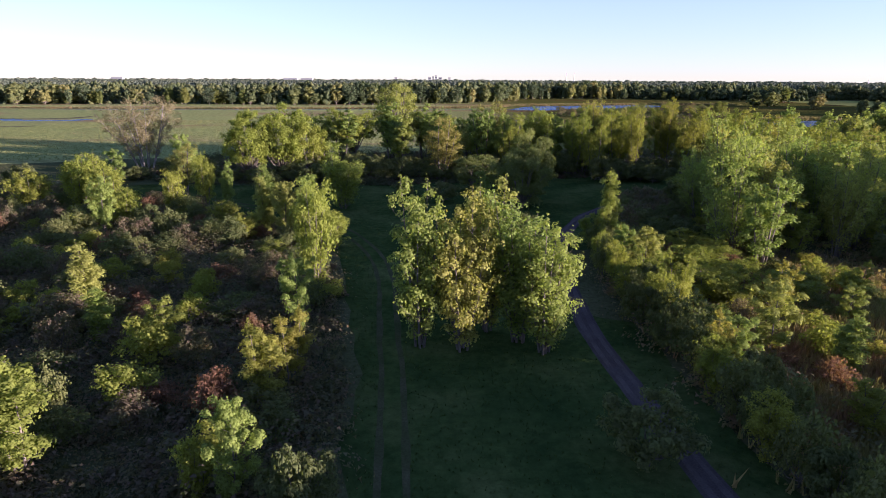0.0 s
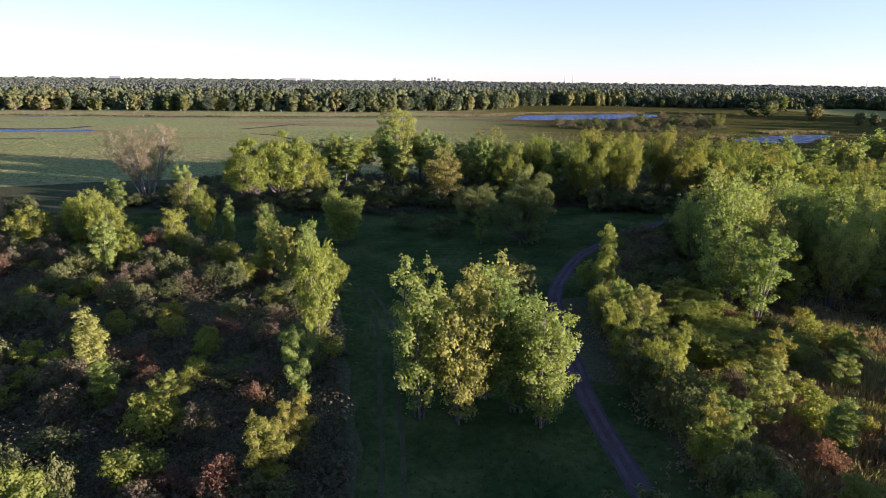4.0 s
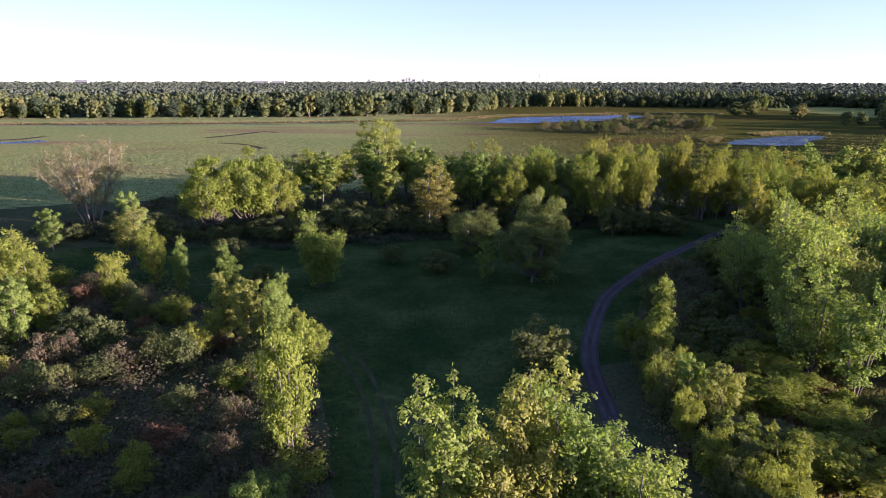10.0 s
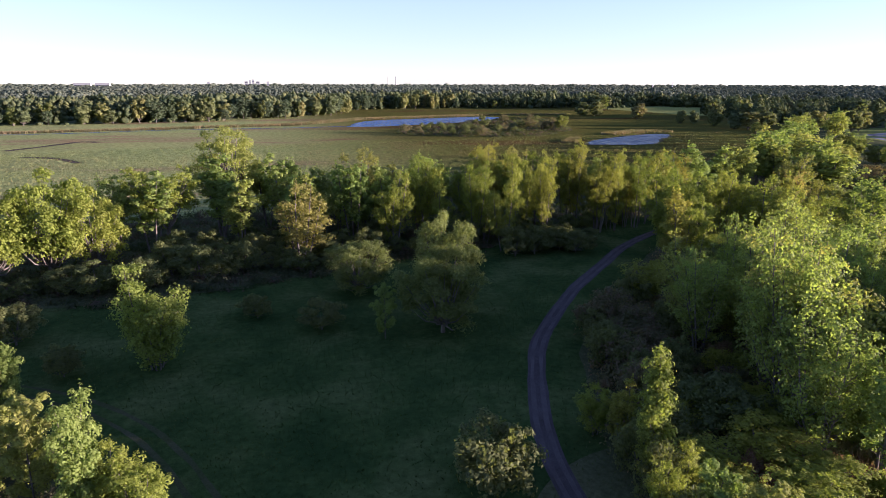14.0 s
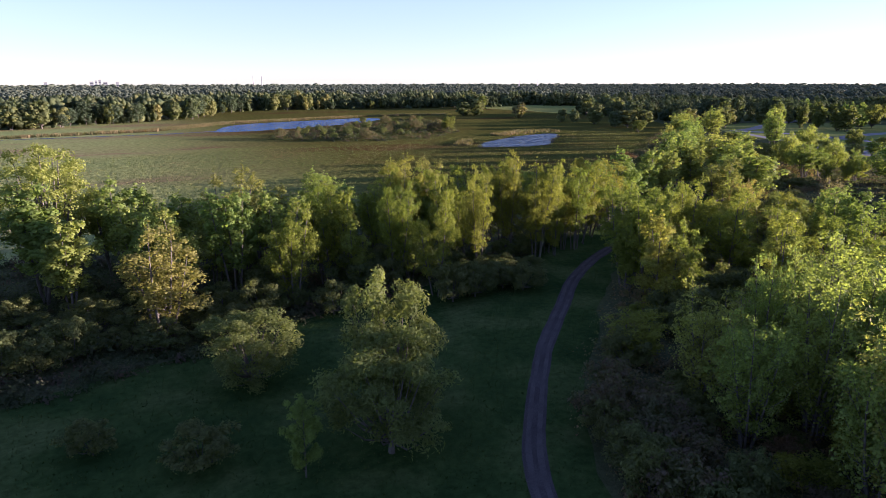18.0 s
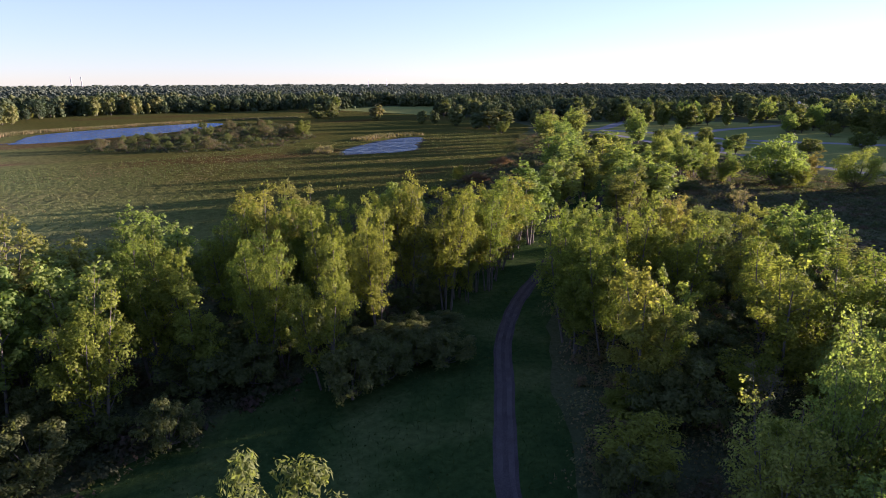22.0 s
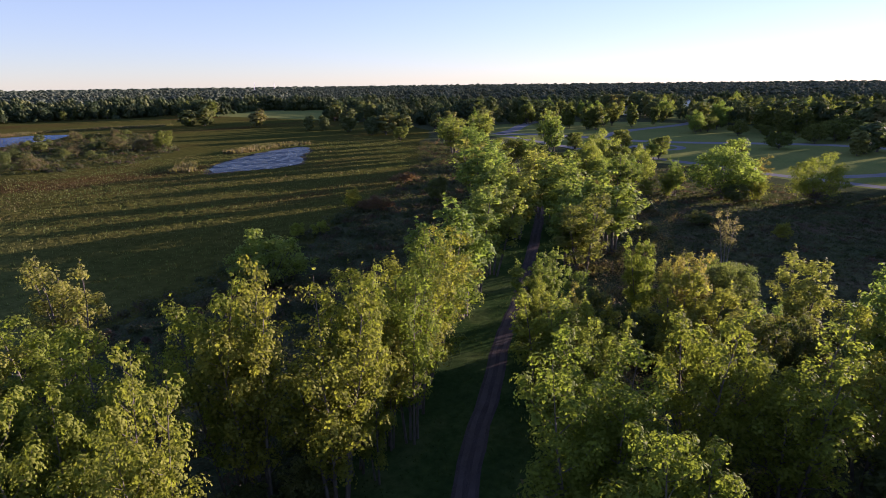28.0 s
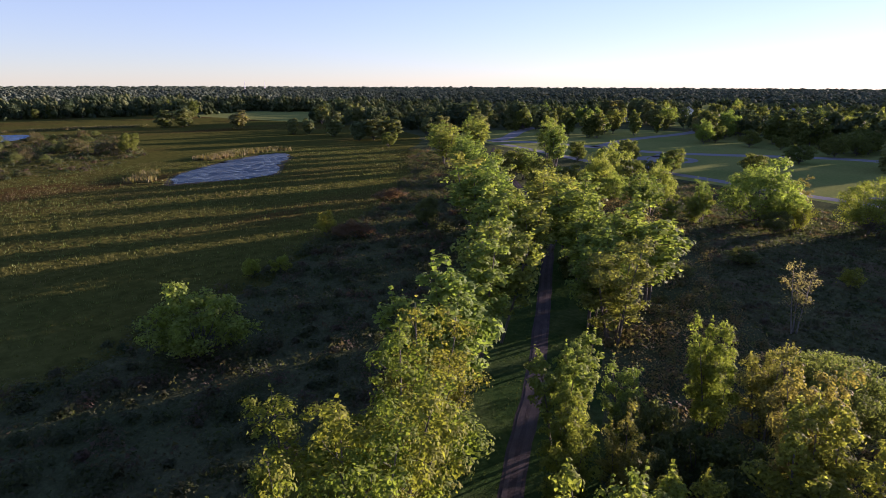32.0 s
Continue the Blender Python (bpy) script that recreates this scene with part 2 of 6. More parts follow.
# browner sedge towards the east, darkened further to hold the marsh's shade
n_, l_ = MARSH.node_tree.nodes, MARSH.node_tree.links
b_ = n_["Principled BSDF"]
old_ = b_.inputs["Base Color"].links[0].from_socket
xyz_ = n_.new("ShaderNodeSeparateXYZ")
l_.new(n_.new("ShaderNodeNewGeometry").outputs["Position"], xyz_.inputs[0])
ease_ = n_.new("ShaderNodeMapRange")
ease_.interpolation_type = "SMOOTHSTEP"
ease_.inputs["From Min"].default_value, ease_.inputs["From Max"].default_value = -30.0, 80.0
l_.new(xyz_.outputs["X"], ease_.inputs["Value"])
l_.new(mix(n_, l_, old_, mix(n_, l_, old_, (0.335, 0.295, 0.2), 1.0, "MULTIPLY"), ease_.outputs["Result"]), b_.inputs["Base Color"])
WET_MEADOW = ground_like("wet_meadow_grass", 0.06, [(0.35, (0.06, 0.075, 0.032)), (0.55, (0.09, 0.092, 0.042)), (0.68, (0.12, 0.085, 0.05))], 1.2, [(0.3, (0.6, 0.6, 0.6)), (0.7, (1.25, 1.25, 1.25))], 1.5, 0.7, 0.3)
LAWN = ground_like("park_lawn", 0.03, [(0.3, (0.135, 0.175, 0.05)), (0.55, (0.19, 0.205, 0.062)), (0.7, (0.17, 0.19, 0.055))], 1.0, [(0.3, (0.8, 0.8, 0.8)), (0.7, (1.15, 1.15, 1.15))], 2.0, 0.5, 0.15)
GRAVEL = ground_like("crushed_stone_path", 0.4, [(0.3, (0.055, 0.047, 0.044)), (0.7, (0.083, 0.072, 0.068))], 9.0, [(0.3, (0.6, 0.6, 0.62)), (0.7, (1.25, 1.25, 1.25))], 22.0, 0.7, 0.03)
RUT = ground_like("worn_crushed_stone", 0.5, [(0.3, (0.066, 0.056, 0.053)), (0.7, (0.098, 0.084, 0.08))], 9.0, [(0.3, (0.75, 0.75, 0.76)), (0.7, (1.2, 1.2, 1.2))], 22.0, 0.5, 0.02)
ASPHALT = ground_like("old_asphalt", 0.1, [(0.3, (0.19, 0.185, 0.18)), (0.7, (0.25, 0.245, 0.235))], 4.0, [(0.3, (0.85, 0.85, 0.85)), (0.7, (1.1, 1.1, 1.1))], 15.0, 0.3, 0.02)
MUD_AND_CREEK_SHADE = ground_like("mud_and_creek_shade", 0.2, [(0.3, (0.05, 0.045, 0.035)), (0.7, (0.1, 0.085, 0.06))], 2.0, [(0.3, (0.7, 0.7, 0.7)), (0.7, (1.2, 1.2, 1.2))], 3.0, 0.5, 0.1, 0.5)
SKY_BLUE_WATER, n_, l_, b_ = material("sky_blue_water", 0.15, 0.3)
# part of the sky's reflection is painted in as a blue base
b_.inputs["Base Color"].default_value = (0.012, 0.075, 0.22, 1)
bump(n_, l_, fractal(n_, l_, 0.6, 4.0, 0.65, (1, 2.2, 1)), b_, 1.0, 2.2)
WEEDY, n_, l_, b_ = material("weedy_shallow_water", 0.5, 0.35)
# smooth open-water flecks mirror the sky; the weed mats between are dull
mat_ = fractal(n_, l_, 0.28, 5.0, 0.72, (1.0, 2.4, 1))
l_.new(ramp(n_, l_, mat_, [(0.3, (0.03, 0.06, 0.1)), (0.53, (0.045, 0.07, 0.09)), (0.57, (0.02, 0.05, 0.09))]), b_.inputs["Base Color"])
l_.new(ramp(n_, l_, mat_, [(0.53, (0.62, 0.62, 0.62)), (0.57, (0.06, 0.06, 0.06))]), b_.inputs["Roughness"])
l_.new(ramp(n_, l_, mat_, [(0.53, (0.12, 0.12, 0.12)), (0.57, (0.5, 0.5, 0.5))]), b_.inputs["Specular IOR Level"])
bump(n_, l_, fractal(n_, l_, 1.3, 4.0, 0.65, (1, 1.8, 1)), b_, 0.6, 0.25)


def plain(name, col, rough=0.7, spec=0.3, metal=0.0, grain=0.12):
    m, n, l, b = material(name, rough, spec)
    lo, hi = tuple(c * (1 - grain) for c in col), tuple(min(1, c * (1 + grain)) for c in col)
    l.new(ramp(n, l, fractal(n, l, 0.8, 5.0, 0.7), [(0.3, lo), (0.7, hi)]), b.inputs["Base Color"])
    b.inputs["Metallic"].default_value = metal
    return m


BLUFF = plain("distant_block_walls", (0.2, 0.22, 0.22), 0.8, 0.2)
SIDING = plain("white_siding", (0.75, 0.75, 0.73), 0.6)
CREAM = plain("cream_siding", (0.6, 0.55, 0.46), 0.6)
ROOFING = plain("grey_shingles", (0.16, 0.16, 0.17), 0.9, 0.1)
GLASS = plain("window_glass", (0.03, 0.035, 0.045), 0.08, 0.5)
CONCRETE = plain("weathered_concrete", (0.48, 0.46, 0.43), 0.85, 0.2)
STEEL = plain("galvanised_steel", (0.5, 0.5, 0.5), 0.4, 0.5, 0.7)

# ---- mesh tools ----
def quads(name, verts, faces, mat, smooth=False):
    """A mesh of four-cornered (or three-cornered) faces from arrays."""
    verts, faces = np.asarray(verts, np.float32), np.asarray(faces, np.int32)
    k = faces.shape[1]
    me = bpy.data.meshes.new(name)
    me.vertices.add(len(verts))
    me.vertices.foreach_set("co", verts.ravel())
    me.loops.add(faces.size)
    me.loops.foreach_set("vertex_index", faces.ravel())
    me.polygons.add(len(faces))
    me.polygons.foreach_set("loop_start", np.arange(0, faces.size, k, dtype=np.int32))
    me.update(calc_edges=True)
    me.polygons.foreach_set("use_smooth", np.full(len(faces), smooth))
    me.materials.append(mat)
    return me


def part(name, me, parent, label=""):
    ob = new(name, me)
    ob.parent = parent
    if label:
        tagged(ob, label)
    return ob


def leaf_faces(rng, at, out, size, narrow=0.6, order=0.42, corners=4):
    """One leaf spray at every place, three-cornered or four-cornered and slightly folded, turned partly towards out."""
    k = len(at)
    nrm = rng.normal(size=(k, 3))
    nrm /= np.linalg.norm(nrm, axis=1, keepdims=True)
    nrm = nrm * (1 - order) + out * order
    nrm /= np.linalg.norm(nrm, axis=1, keepdims=True) + 1e-6
    u = np.cross(nrm, rng.normal(size=(k, 3)))
    u /= np.linalg.norm(u, axis=1, keepdims=True) + 1e-6
    v = np.cross(nrm, u)
    s = (size * rng.uniform(0.55, 1.4, k))[:, None] if np.isscalar(size) else size[:, None]
    if corners == 3:
        pts = np.stack([at + v * s, at - v * s * 0.6 + u * s * narrow * 1.2, at - v * s * 0.6 - u * s * narrow * 1.2], 1).reshape(-1, 3)
        return pts, np.arange(3 * k).reshape(k, 3)
    fold = nrm * s * 0.18
    skew = v * s * rng.uniform(-0.35, 0.35, k)[:, None]
    pts = np.stack([at + v * s, at + u * s * narrow + skew - fold, at - v * s * 0.8, at - u * s * narrow - skew - fold], 1).reshape(-1, 3)
    return pts, np.arange(4 * k).reshape(k, 4)


def tube(points, radii, sides=6):
    """A tapered limb through the points."""
    p, r = np.asarray(points, float), np.asarray(radii, float)
    vs, fs = [], []
    for i in range(len(p)):
        d = p[min(i + 1, len(p) - 1)] - p[max(i - 1, 0)]
        d = d / (np.linalg.norm(d) + 1e-9)
        u = np.cross(d, (0.3, 0.9, 0.1))
        u /= np.linalg.norm(u) + 1e-9
        v = np.cross(d, u)
        a = np.arange(sides) * 2 * np.pi / sides
        vs.append(p[i] + r[i] * (np.cos(a)[:, None] * u + np.sin(a)[:, None] * v))
    for i in range(len(p) - 1):
        for j in range(sides):
            k = (j + 1) % sides
            fs.append((i * sides + j, i * sides + k, (i + 1) * sides + k, (i + 1) * sides + j))
    return np.concatenate(vs), np.array(fs)


def joined(pieces):
    vs, fs, base = [], [], 0
    for v, f in pieces:
        vs.append(v)
        fs.append(f + base)
        base += len(v)
    return np.concatenate(vs), np.concatenate(fs)


def inside(poly, x, y):
    res = np.zeros(len(x), bool)
    for (x0, y0), (x1, y1) in zip(poly, poly[1:] + poly[:1]):
        hit = ((y0 > y) != (y1 > y)) & (x < (x1 - x0) * (y - y0) / (y1 - y0 + 1e-12) + x0)
        res ^= hit
    return res


def away(line, x, y):
    """Distance of places from a broken line."""
    best = np.full(len(x), 1e9)
    for (x0, y0), (x1, y1) in zip(line, line[1:]):
        dx, dy = x1 - x0, y1 - y0
        k = np.clip(((x - x0) * dx + (y - y0) * dy) / (dx * dx + dy * dy), 0, 1)
        best = np.minimum(best, np.hypot(x - x0 - k * dx, y - y0 - k * dy))
    return best


def smooth_line(points, step=1.0):
    """A rounded line through the points, in steps of about that many metres."""
    p = [Vector((*q, 0)) for q in points]
    p = [2 * p[0] - p[1]] + p + [2 * p[-1] - p[-2]]
    res = []
    for i in range(1, len(p) - 2):
        k = max(2, int((p[i + 1] - p[i]).length / step))
        for j in range(k):
            t = j / k
            a, b, c, d = p[i - 1], p[i], p[i + 1], p[i + 2]
            q = 0.5 * (2 * b + (c - a) * t + (2 * a - 5 * b + 4 * c - d) * t * t + (3 * b - 3 * c + d - a) * t ** 3)
            res.append((q.x, q.y))
    res.append((p[-2].x, p[-2].y))
    return res


def ribbon(name, line, width, z, mat, ragged=0.12, across=4, crown=0.0):
    rng = np.random.default_rng(len(line))
    p = np.array(line)
    d = np.gradient(p, axis=0)
    d /= np.linalg.norm(d, axis=1, keepdims=True)
    nr = np.stack([-d[:, 1], d[:, 0]], 1)
    vs = []
    wl = width / 2 + ragged * np.convolve(rng.normal(size=len(p)), [0.3, 0.4, 0.3], "same")
    wr = width / 2 + ragged * np.convolve(rng.normal(size=len(p)), [0.3, 0.4, 0.3], "same")
    for j in range(across + 1):
        f = j / across
        off = -wl * (1 - f) + wr * f
        h = z + crown * (1 - (2 * f - 1) ** 2)
        vs.append(np.concatenate([p + nr * off[:, None], np.full((len(p), 1), h)], 1))
    n = len(p)
    vs = np.concatenate(vs)
    fs = [(j * n + i, j * n + i + 1, (j + 1) * n + i + 1, (j + 1) * n + i) for j in range(across) for i in range(n - 1)]
    fs = np.array(fs)[:, ::-1]
    return new(name, quads(name, vs, fs, mat, True))


def sheet(name, outline, z, mat, step=3.0, ragged=0.6, seed=1):
    """A flat patch of ground with an uneven edge."""
    rng = np.random.default_rng(seed)
    line = smooth_line(outline + [outline[0]], step)[:-1]
    bm = bmesh.new()
    ring = [bm.verts.new((x + rng.normal() * ragged, y + rng.normal() * ragged, z)) for x, y in line]
    f = bm.faces.new(ring)
    if f.normal.z < 0 or f.calc_area() and sum(a.co.x * b.co.y - b.co.x * a.co.y for a, b in zip(ring, ring[1:] + ring[:1])) < 0:
        f.normal_flip()
    bmesh.ops.triangulate(bm, faces=bm.faces[:])
    me = bpy.data.meshes.new(name)
    bm.to_mesh(me)
    bm.free()
    me.materials.append(mat)
    return new(name, me)

# ---- ground, water, paths ----
PATH_LINE = smooth_line([(26, -60), (21, -30), (18.2, -8), (16.5, 8), (15.2, 20), (14.2, 28), (13.3, 36.5), (12.6, 45.5), (12.7, 53), (13.1, 62.4), (14.2, 72.4), (17.5, 82.3), (22.0, 91.6), (29.9, 101.9),
                         (35.1, 107.6), (42.1, 114.4), (51, 122.9), (61, 129.9), (70.5, 134.8), (80.7, 140.3), (90.2, 144.6), (101.5, 150.3), (119, 159.5),
                         (140, 171), (165, 188), (200, 217), (235, 247), (268, 268)])
TRACK_LINE = smooth_line([(-1.6, 18), (-2.2, 27), (-3.0, 36.3), (-4.4, 48), (-6.0, 61), (-9.2, 72), (-15, 83), (-23, 91), (-36, 99)])
THICKET_AREA = [(-5.5, -8), (-5.0, 25), (-6.0, 36), (-7.6, 45), (-10.5, 60), (-14, 71), (-19.5, 79.5), (-29, 88), (-40, 95.5), (-62, 106), (-100, 132), (-125, 120), (-110, 60), (-60, 10), (-30, -15)]
ROW_AREA = [(-75, 125), (-45, 116), (-24, 114), (0, 119), (20, 125.5), (36, 129), (50, 134), (62, 139.5), (75, 145), (95, 155), (116, 167), (150, 190), (190, 222), (240, 268), (238, 290), (180, 240),
            (140, 214), (100, 195), (60, 180), (0, 172), (-60, 165)]
RIGHT_AREA = [(20, 6), (18.3, 22), (16.9, 40), (16.4, 60), (18, 72), (23, 83), (28, 92), (37, 101.5), (48, 113), (60, 122.5), (75, 130.5), (95, 139.5), (122, 153.5), (150, 168), (180, 190),
              (192, 178), (160, 150), (130, 140), (110, 128), (100, 112), (100, 80), (75, 30), (50, 0)]
WET_AREA = [(100, 80), (100, 112), (112, 128), (130, 140), (160, 152), (190, 178), (215, 205), (225, 170), (205, 150), (200, 125), (190, 90), (150, 60)]
MARSH_AREA = [(-460, 300), (-430, 440), (-350, 470), (-250, 482), (-145, 490), (-70, 505), (-30, 530), (30, 575), (70, 650), (126, 690), (220, 680), (320, 660), (330, 500), (330, 420), (300, 340), (240, 290),
              (180, 238), (140, 213), (100, 193), (60, 177), (0, 168), (-60, 160), (-110, 142), (-180, 120), (-300, 110)]
FIELD = [(292, 470), (318, 600), (400, 650), (450, 590), (372, 474)]
POND = [(40, 413), (60, 411), (86, 420), (115, 434), (138, 450), (158, 470), (166, 490), (150, 500), (128, 493), (95, 483), (67, 471), (52, 450)]
WEED_POND = [(129, 279), (136, 290), (148, 301), (168, 313), (184, 320), (196, 320), (189, 306), (174, 292), (160, 275), (147, 274)]
PARK_AREA = [(205, 105), (212, 135), (222, 158), (228, 178), (240, 205), (262, 240), (285, 285), (330, 330), (400, 300), (420, 230), (400, 160), (330, 120), (300, 60), (220, 60)]

# one sheet to the horizon, with slight swells far off
R = [0, 20, 40, 70, 110, 160, 230, 320, 450, 650, 950, 1400, 2100, 3200, 4900]
SEG = 72
gv, gf = [(20, 60, 0)], []
for r_ in R[1:]:
    for k in range(SEG):
        a_ = 2 * math.pi * k / SEG
        gv.append((20 + r_ * math.sin(a_), 60 + r_ * math.cos(a_), -0.02))
bm = bmesh.new()
bv = [bm.verts.new(v) for v in gv]
for k in range(SEG):
    bm.faces.new((bv[0], bv[1 + (k + 1) % SEG], bv[1 + k]))
    for i in range(len(R) - 2):
        p0, p1 = 1 + i * SEG, 1 + (i + 1) * SEG
        bm.faces.new((bv[p0 + k], bv[p0 + (k + 1) % SEG], bv[p1 + (k + 1) % SEG], bv[p1 + k]))
me = bpy.data.meshes.new("ground")
bm.to_mesh(me)
bm.free()
me.materials.append(SOIL)
tagged(new("ground", me), "dark overgrown soil under brush and woods", "ground", kind="structure")

CLEARING = [(-5, -8), (-4.6, 25), (-5.5, 36), (-7, 45), (-10, 60), (-13.5, 71), (-19, 79.5), (-28.5, 88), (-40, 95), (-62, 105), (-60, 116), (-24, 116), (0, 121), (20, 127), (36, 130.5), (50, 136), (62, 141), (75, 146), (95, 156),
            (116, 168), (150, 190), (152, 172), (122, 154), (95, 140), (75, 131.5), (60, 123.5), (48, 114), (37, 102.5), (28, 93), (23, 84), (18.4, 72), (16.9, 60), (17.3, 40), (18.8, 22), (20, 6), (10, -10)]
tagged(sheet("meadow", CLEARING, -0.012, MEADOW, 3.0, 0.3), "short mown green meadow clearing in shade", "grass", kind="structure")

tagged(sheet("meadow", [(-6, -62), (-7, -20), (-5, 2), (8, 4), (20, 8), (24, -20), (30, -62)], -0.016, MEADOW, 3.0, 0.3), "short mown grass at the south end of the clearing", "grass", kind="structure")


def tussocks(name, area, cell, low, high, mat, seed, drop, lines=()):
    """Uneven ground of sedge tussocks over an area, on a fine net."""
    rng = np.random.default_rng(seed)
    xs, ys = [p[0] for p in area], [p[1] for p in area]
    gx, gy = np.arange(min(xs), max(xs), cell), np.arange(min(ys), max(ys), cell)
    nx, ny = len(gx), len(gy)
    px, py = [q.ravel() + rng.uniform(-0.35, 0.35, nx * ny) * cell for q in np.meshgrid(gx, gy)]
    ok = inside(area, px, py)
    for hole, gap in drop:
        ok &= ~inside(hole, px, py) & (away(hole + hole[:1], px, py) > gap)
    for line, w in lines:
        ok &= away(line, px, py) > w * 0.5 + 0.4 * cell
    pz = np.where(ok, low + (high - low) * rng.uniform(0, 1, nx * ny) ** 1.5, -0.25)
    i = (np.arange(nx - 1)[None, :] + np.arange(ny - 1)[:, None] * nx).ravel()
    f = np.stack([i, i + 1, i + 1 + nx, i + nx], 1)
    f = f[ok[f].any(1)]
    used, back = np.unique(f, return_inverse=True)
    return new(name, quads(name, np.stack([px, py, pz], 1)[used], back.reshape(-1, 4), mat, True))


CREEKS = [([(-300, 330), (-250, 318), (-215, 300), (-190, 306), (-184, 322)], 5), ([(-215, 300), (-200, 290), (-180, 292), (-172, 300)], 9), ([(-260, 262), (-225, 258), (-185, 252), (-172, 258)], 3),
                ([(44, 420), (10, 413), (-60, 412), (-100, 402), (-140, 398), (-200, 394), (-280, 390)], 3.0), ([(-104, 313), (-95, 330), (-86, 348), (-78, 344)], 4), ([(-91, 290), (-78, 282), (-66, 266)], 2.5)]
NEAR_MARSH = [(-130, 140), (-60, 160), (0, 168), (60, 177), (100, 193), (140, 213), (180, 238), (240, 290), (240, 330), (150, 330), (60, 315), (-60, 310), (-160, 285), (-190, 200)]
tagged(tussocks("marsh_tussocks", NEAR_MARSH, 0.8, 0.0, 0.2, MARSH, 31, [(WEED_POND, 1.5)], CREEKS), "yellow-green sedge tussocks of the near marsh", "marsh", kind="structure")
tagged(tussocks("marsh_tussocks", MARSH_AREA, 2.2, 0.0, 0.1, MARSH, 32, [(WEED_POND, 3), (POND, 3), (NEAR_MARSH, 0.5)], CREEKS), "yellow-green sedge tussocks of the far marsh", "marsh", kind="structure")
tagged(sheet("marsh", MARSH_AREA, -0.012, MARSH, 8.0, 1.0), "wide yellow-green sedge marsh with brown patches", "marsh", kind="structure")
tagged(sheet("park_lawn", [(425, 120), (700, -60), (1100, 60), (1150, 420), (800, 560), (560, 440), (490, 300), (440, 230)], -0.014, LAWN, 20.0, 2.0), "lawns and gardens between the far trees", "lawn", kind="structure")
tagged(tussocks("wet_meadow", WET_AREA, 1.1, 0.0, 0.2, WET_MEADOW, 33, []), "dark olive wet meadow with brown patches", "meadow", kind="structure")
tagged(sheet("park_lawn", FIELD, -0.008, LAWN, 8.0, 1.0), "pale mown field between the far woods", "lawn", kind="structure")
tagged(sheet("park_lawn", PARK_AREA, -0.012, LAWN, 8.0, 0.5), "bright mown park lawn", "lawn", kind="structure")
tagged(ribbon("path", PATH_LINE, 1.8, -0.007, GRAVEL, 0.07, 6, 0.03), "grey crushed-stone footpath curving through the meadow", "path", kind="structure")
for side in (-0.42, 0.42):
    p_ = np.array(PATH_LINE)
    d_ = np.gradient(p_, axis=0)
    d_ /= np.linalg.norm(d_, axis=1, keepdims=True)
    tagged(ribbon("path_rut", [tuple(q) for q in p_ + side * np.stack([-d_[:, 1], d_[:, 0]], 1)], 0.42, 0.022, RUT, 0.07, 2), "paler wheel rut worn along the footpath", "path", kind="structure")
for side in (-0.75, 0.75):
    p_ = np.array(TRACK_LINE)
    d_ = np.gradient(p_, axis=0)
    d_ /= np.linalg.norm(d_, axis=1, keepdims=True)
    tagged(ribbon("wheel_track", [tuple(q) for q in p_ + side * np.stack([-d_[:, 1], d_[:, 0]], 1)], 0.45, -0.007, WORN, 0.08, 2), "worn wheel track in mown grass", "track", kind="structure")
tagged(sheet("pond", POND, 0.05, SKY_BLUE_WATER, 6.0, 0.8), "blue open pond, part of the reflected sky put into its colour", "pond", kind="structure")
tagged(sheet("weedy_pond", WEED_POND, 0.05, WEEDY, 3.0, 0.9), "shallow pond of dark weed mats with bright flecks of open water", "pond", kind="structure")
tagged(sheet("mud_bank", [(124, 270), (128, 284), (140, 300), (165, 318), (190, 326), (204, 324), (198, 305), (180, 288), (165, 270), (145, 266)], -0.004, MUD_AND_CREEK_SHADE, 3.0, 0.9), "wet dark mud round the shallow pond", "mud", kind="structure")
# creeks other than 1 and 3 are coloured dark for their sedge shade
for i, (line, w) in enumerate(CREEKS):
    tagged(ribbon("creek", smooth_line(line, 3.0), w, 0.045, SKY_BLUE_WATER if i in (1, 3) else MUD_AND_CREEK_SHADE, 0.5, 2), "narrow winding marsh creek", "creek", kind="structure")
for line, w in (([(420, 330), (360, 312), (319, 294), (294, 287)], 7), ([(294, 287), (303, 266), (300, 236), (296, 210), (301, 190), (312, 165), (318, 140), (308, 112), (285, 90)], 8),
                ([(285, 275), (268, 245), (251, 217), (242, 193), (233, 170), (221, 145), (214, 122), (206, 100)], 4.5), ([(242, 193), (255, 195), (266, 199), (285, 203), (297, 204)], 4.5),
                ([(262, 197), (270, 188), (281, 190), (284, 200), (276, 206), (266, 203)], 3.5), ([(225, 130), (240, 118), (270, 112)], 5), ([(300, 236), (350, 240), (420, 232), (520, 250)], 7), ([(296, 420), (310, 450), (296, 500), (262, 548), (250, 600)], 8)):
    tagged(ribbon("road", smooth_line(line, 3.0), w, -0.005, ASPHALT, 0.1, 2), "grey asphalt park road", "road", kind="structure")

# ---- plants ----
def crown_points(rng, centres, radii, total, tall=1.2):
    """Leaf places near the skin of every clump, and the way out of the clump."""
    w = radii ** 2
    which = rng.choice(len(centres), total, p=w / w.sum())
    d = rng.normal(size=(total, 3))
    d[:, 2] = np.where(d[:, 2] < -0.4, -d[:, 2], d[:, 2])
    d /= np.linalg.norm(d, axis=1, keepdims=True)
    rad = radii[which] * (rng.uniform(0.05, 1.0, total) ** 0.45 + (rng.uniform(size=total) < 0.08) * 0.25)
    at = centres[which] + d * rad[:, None] * (1, 1, tall)
    return at, d * 0.85 + (0, 0, 0.12)


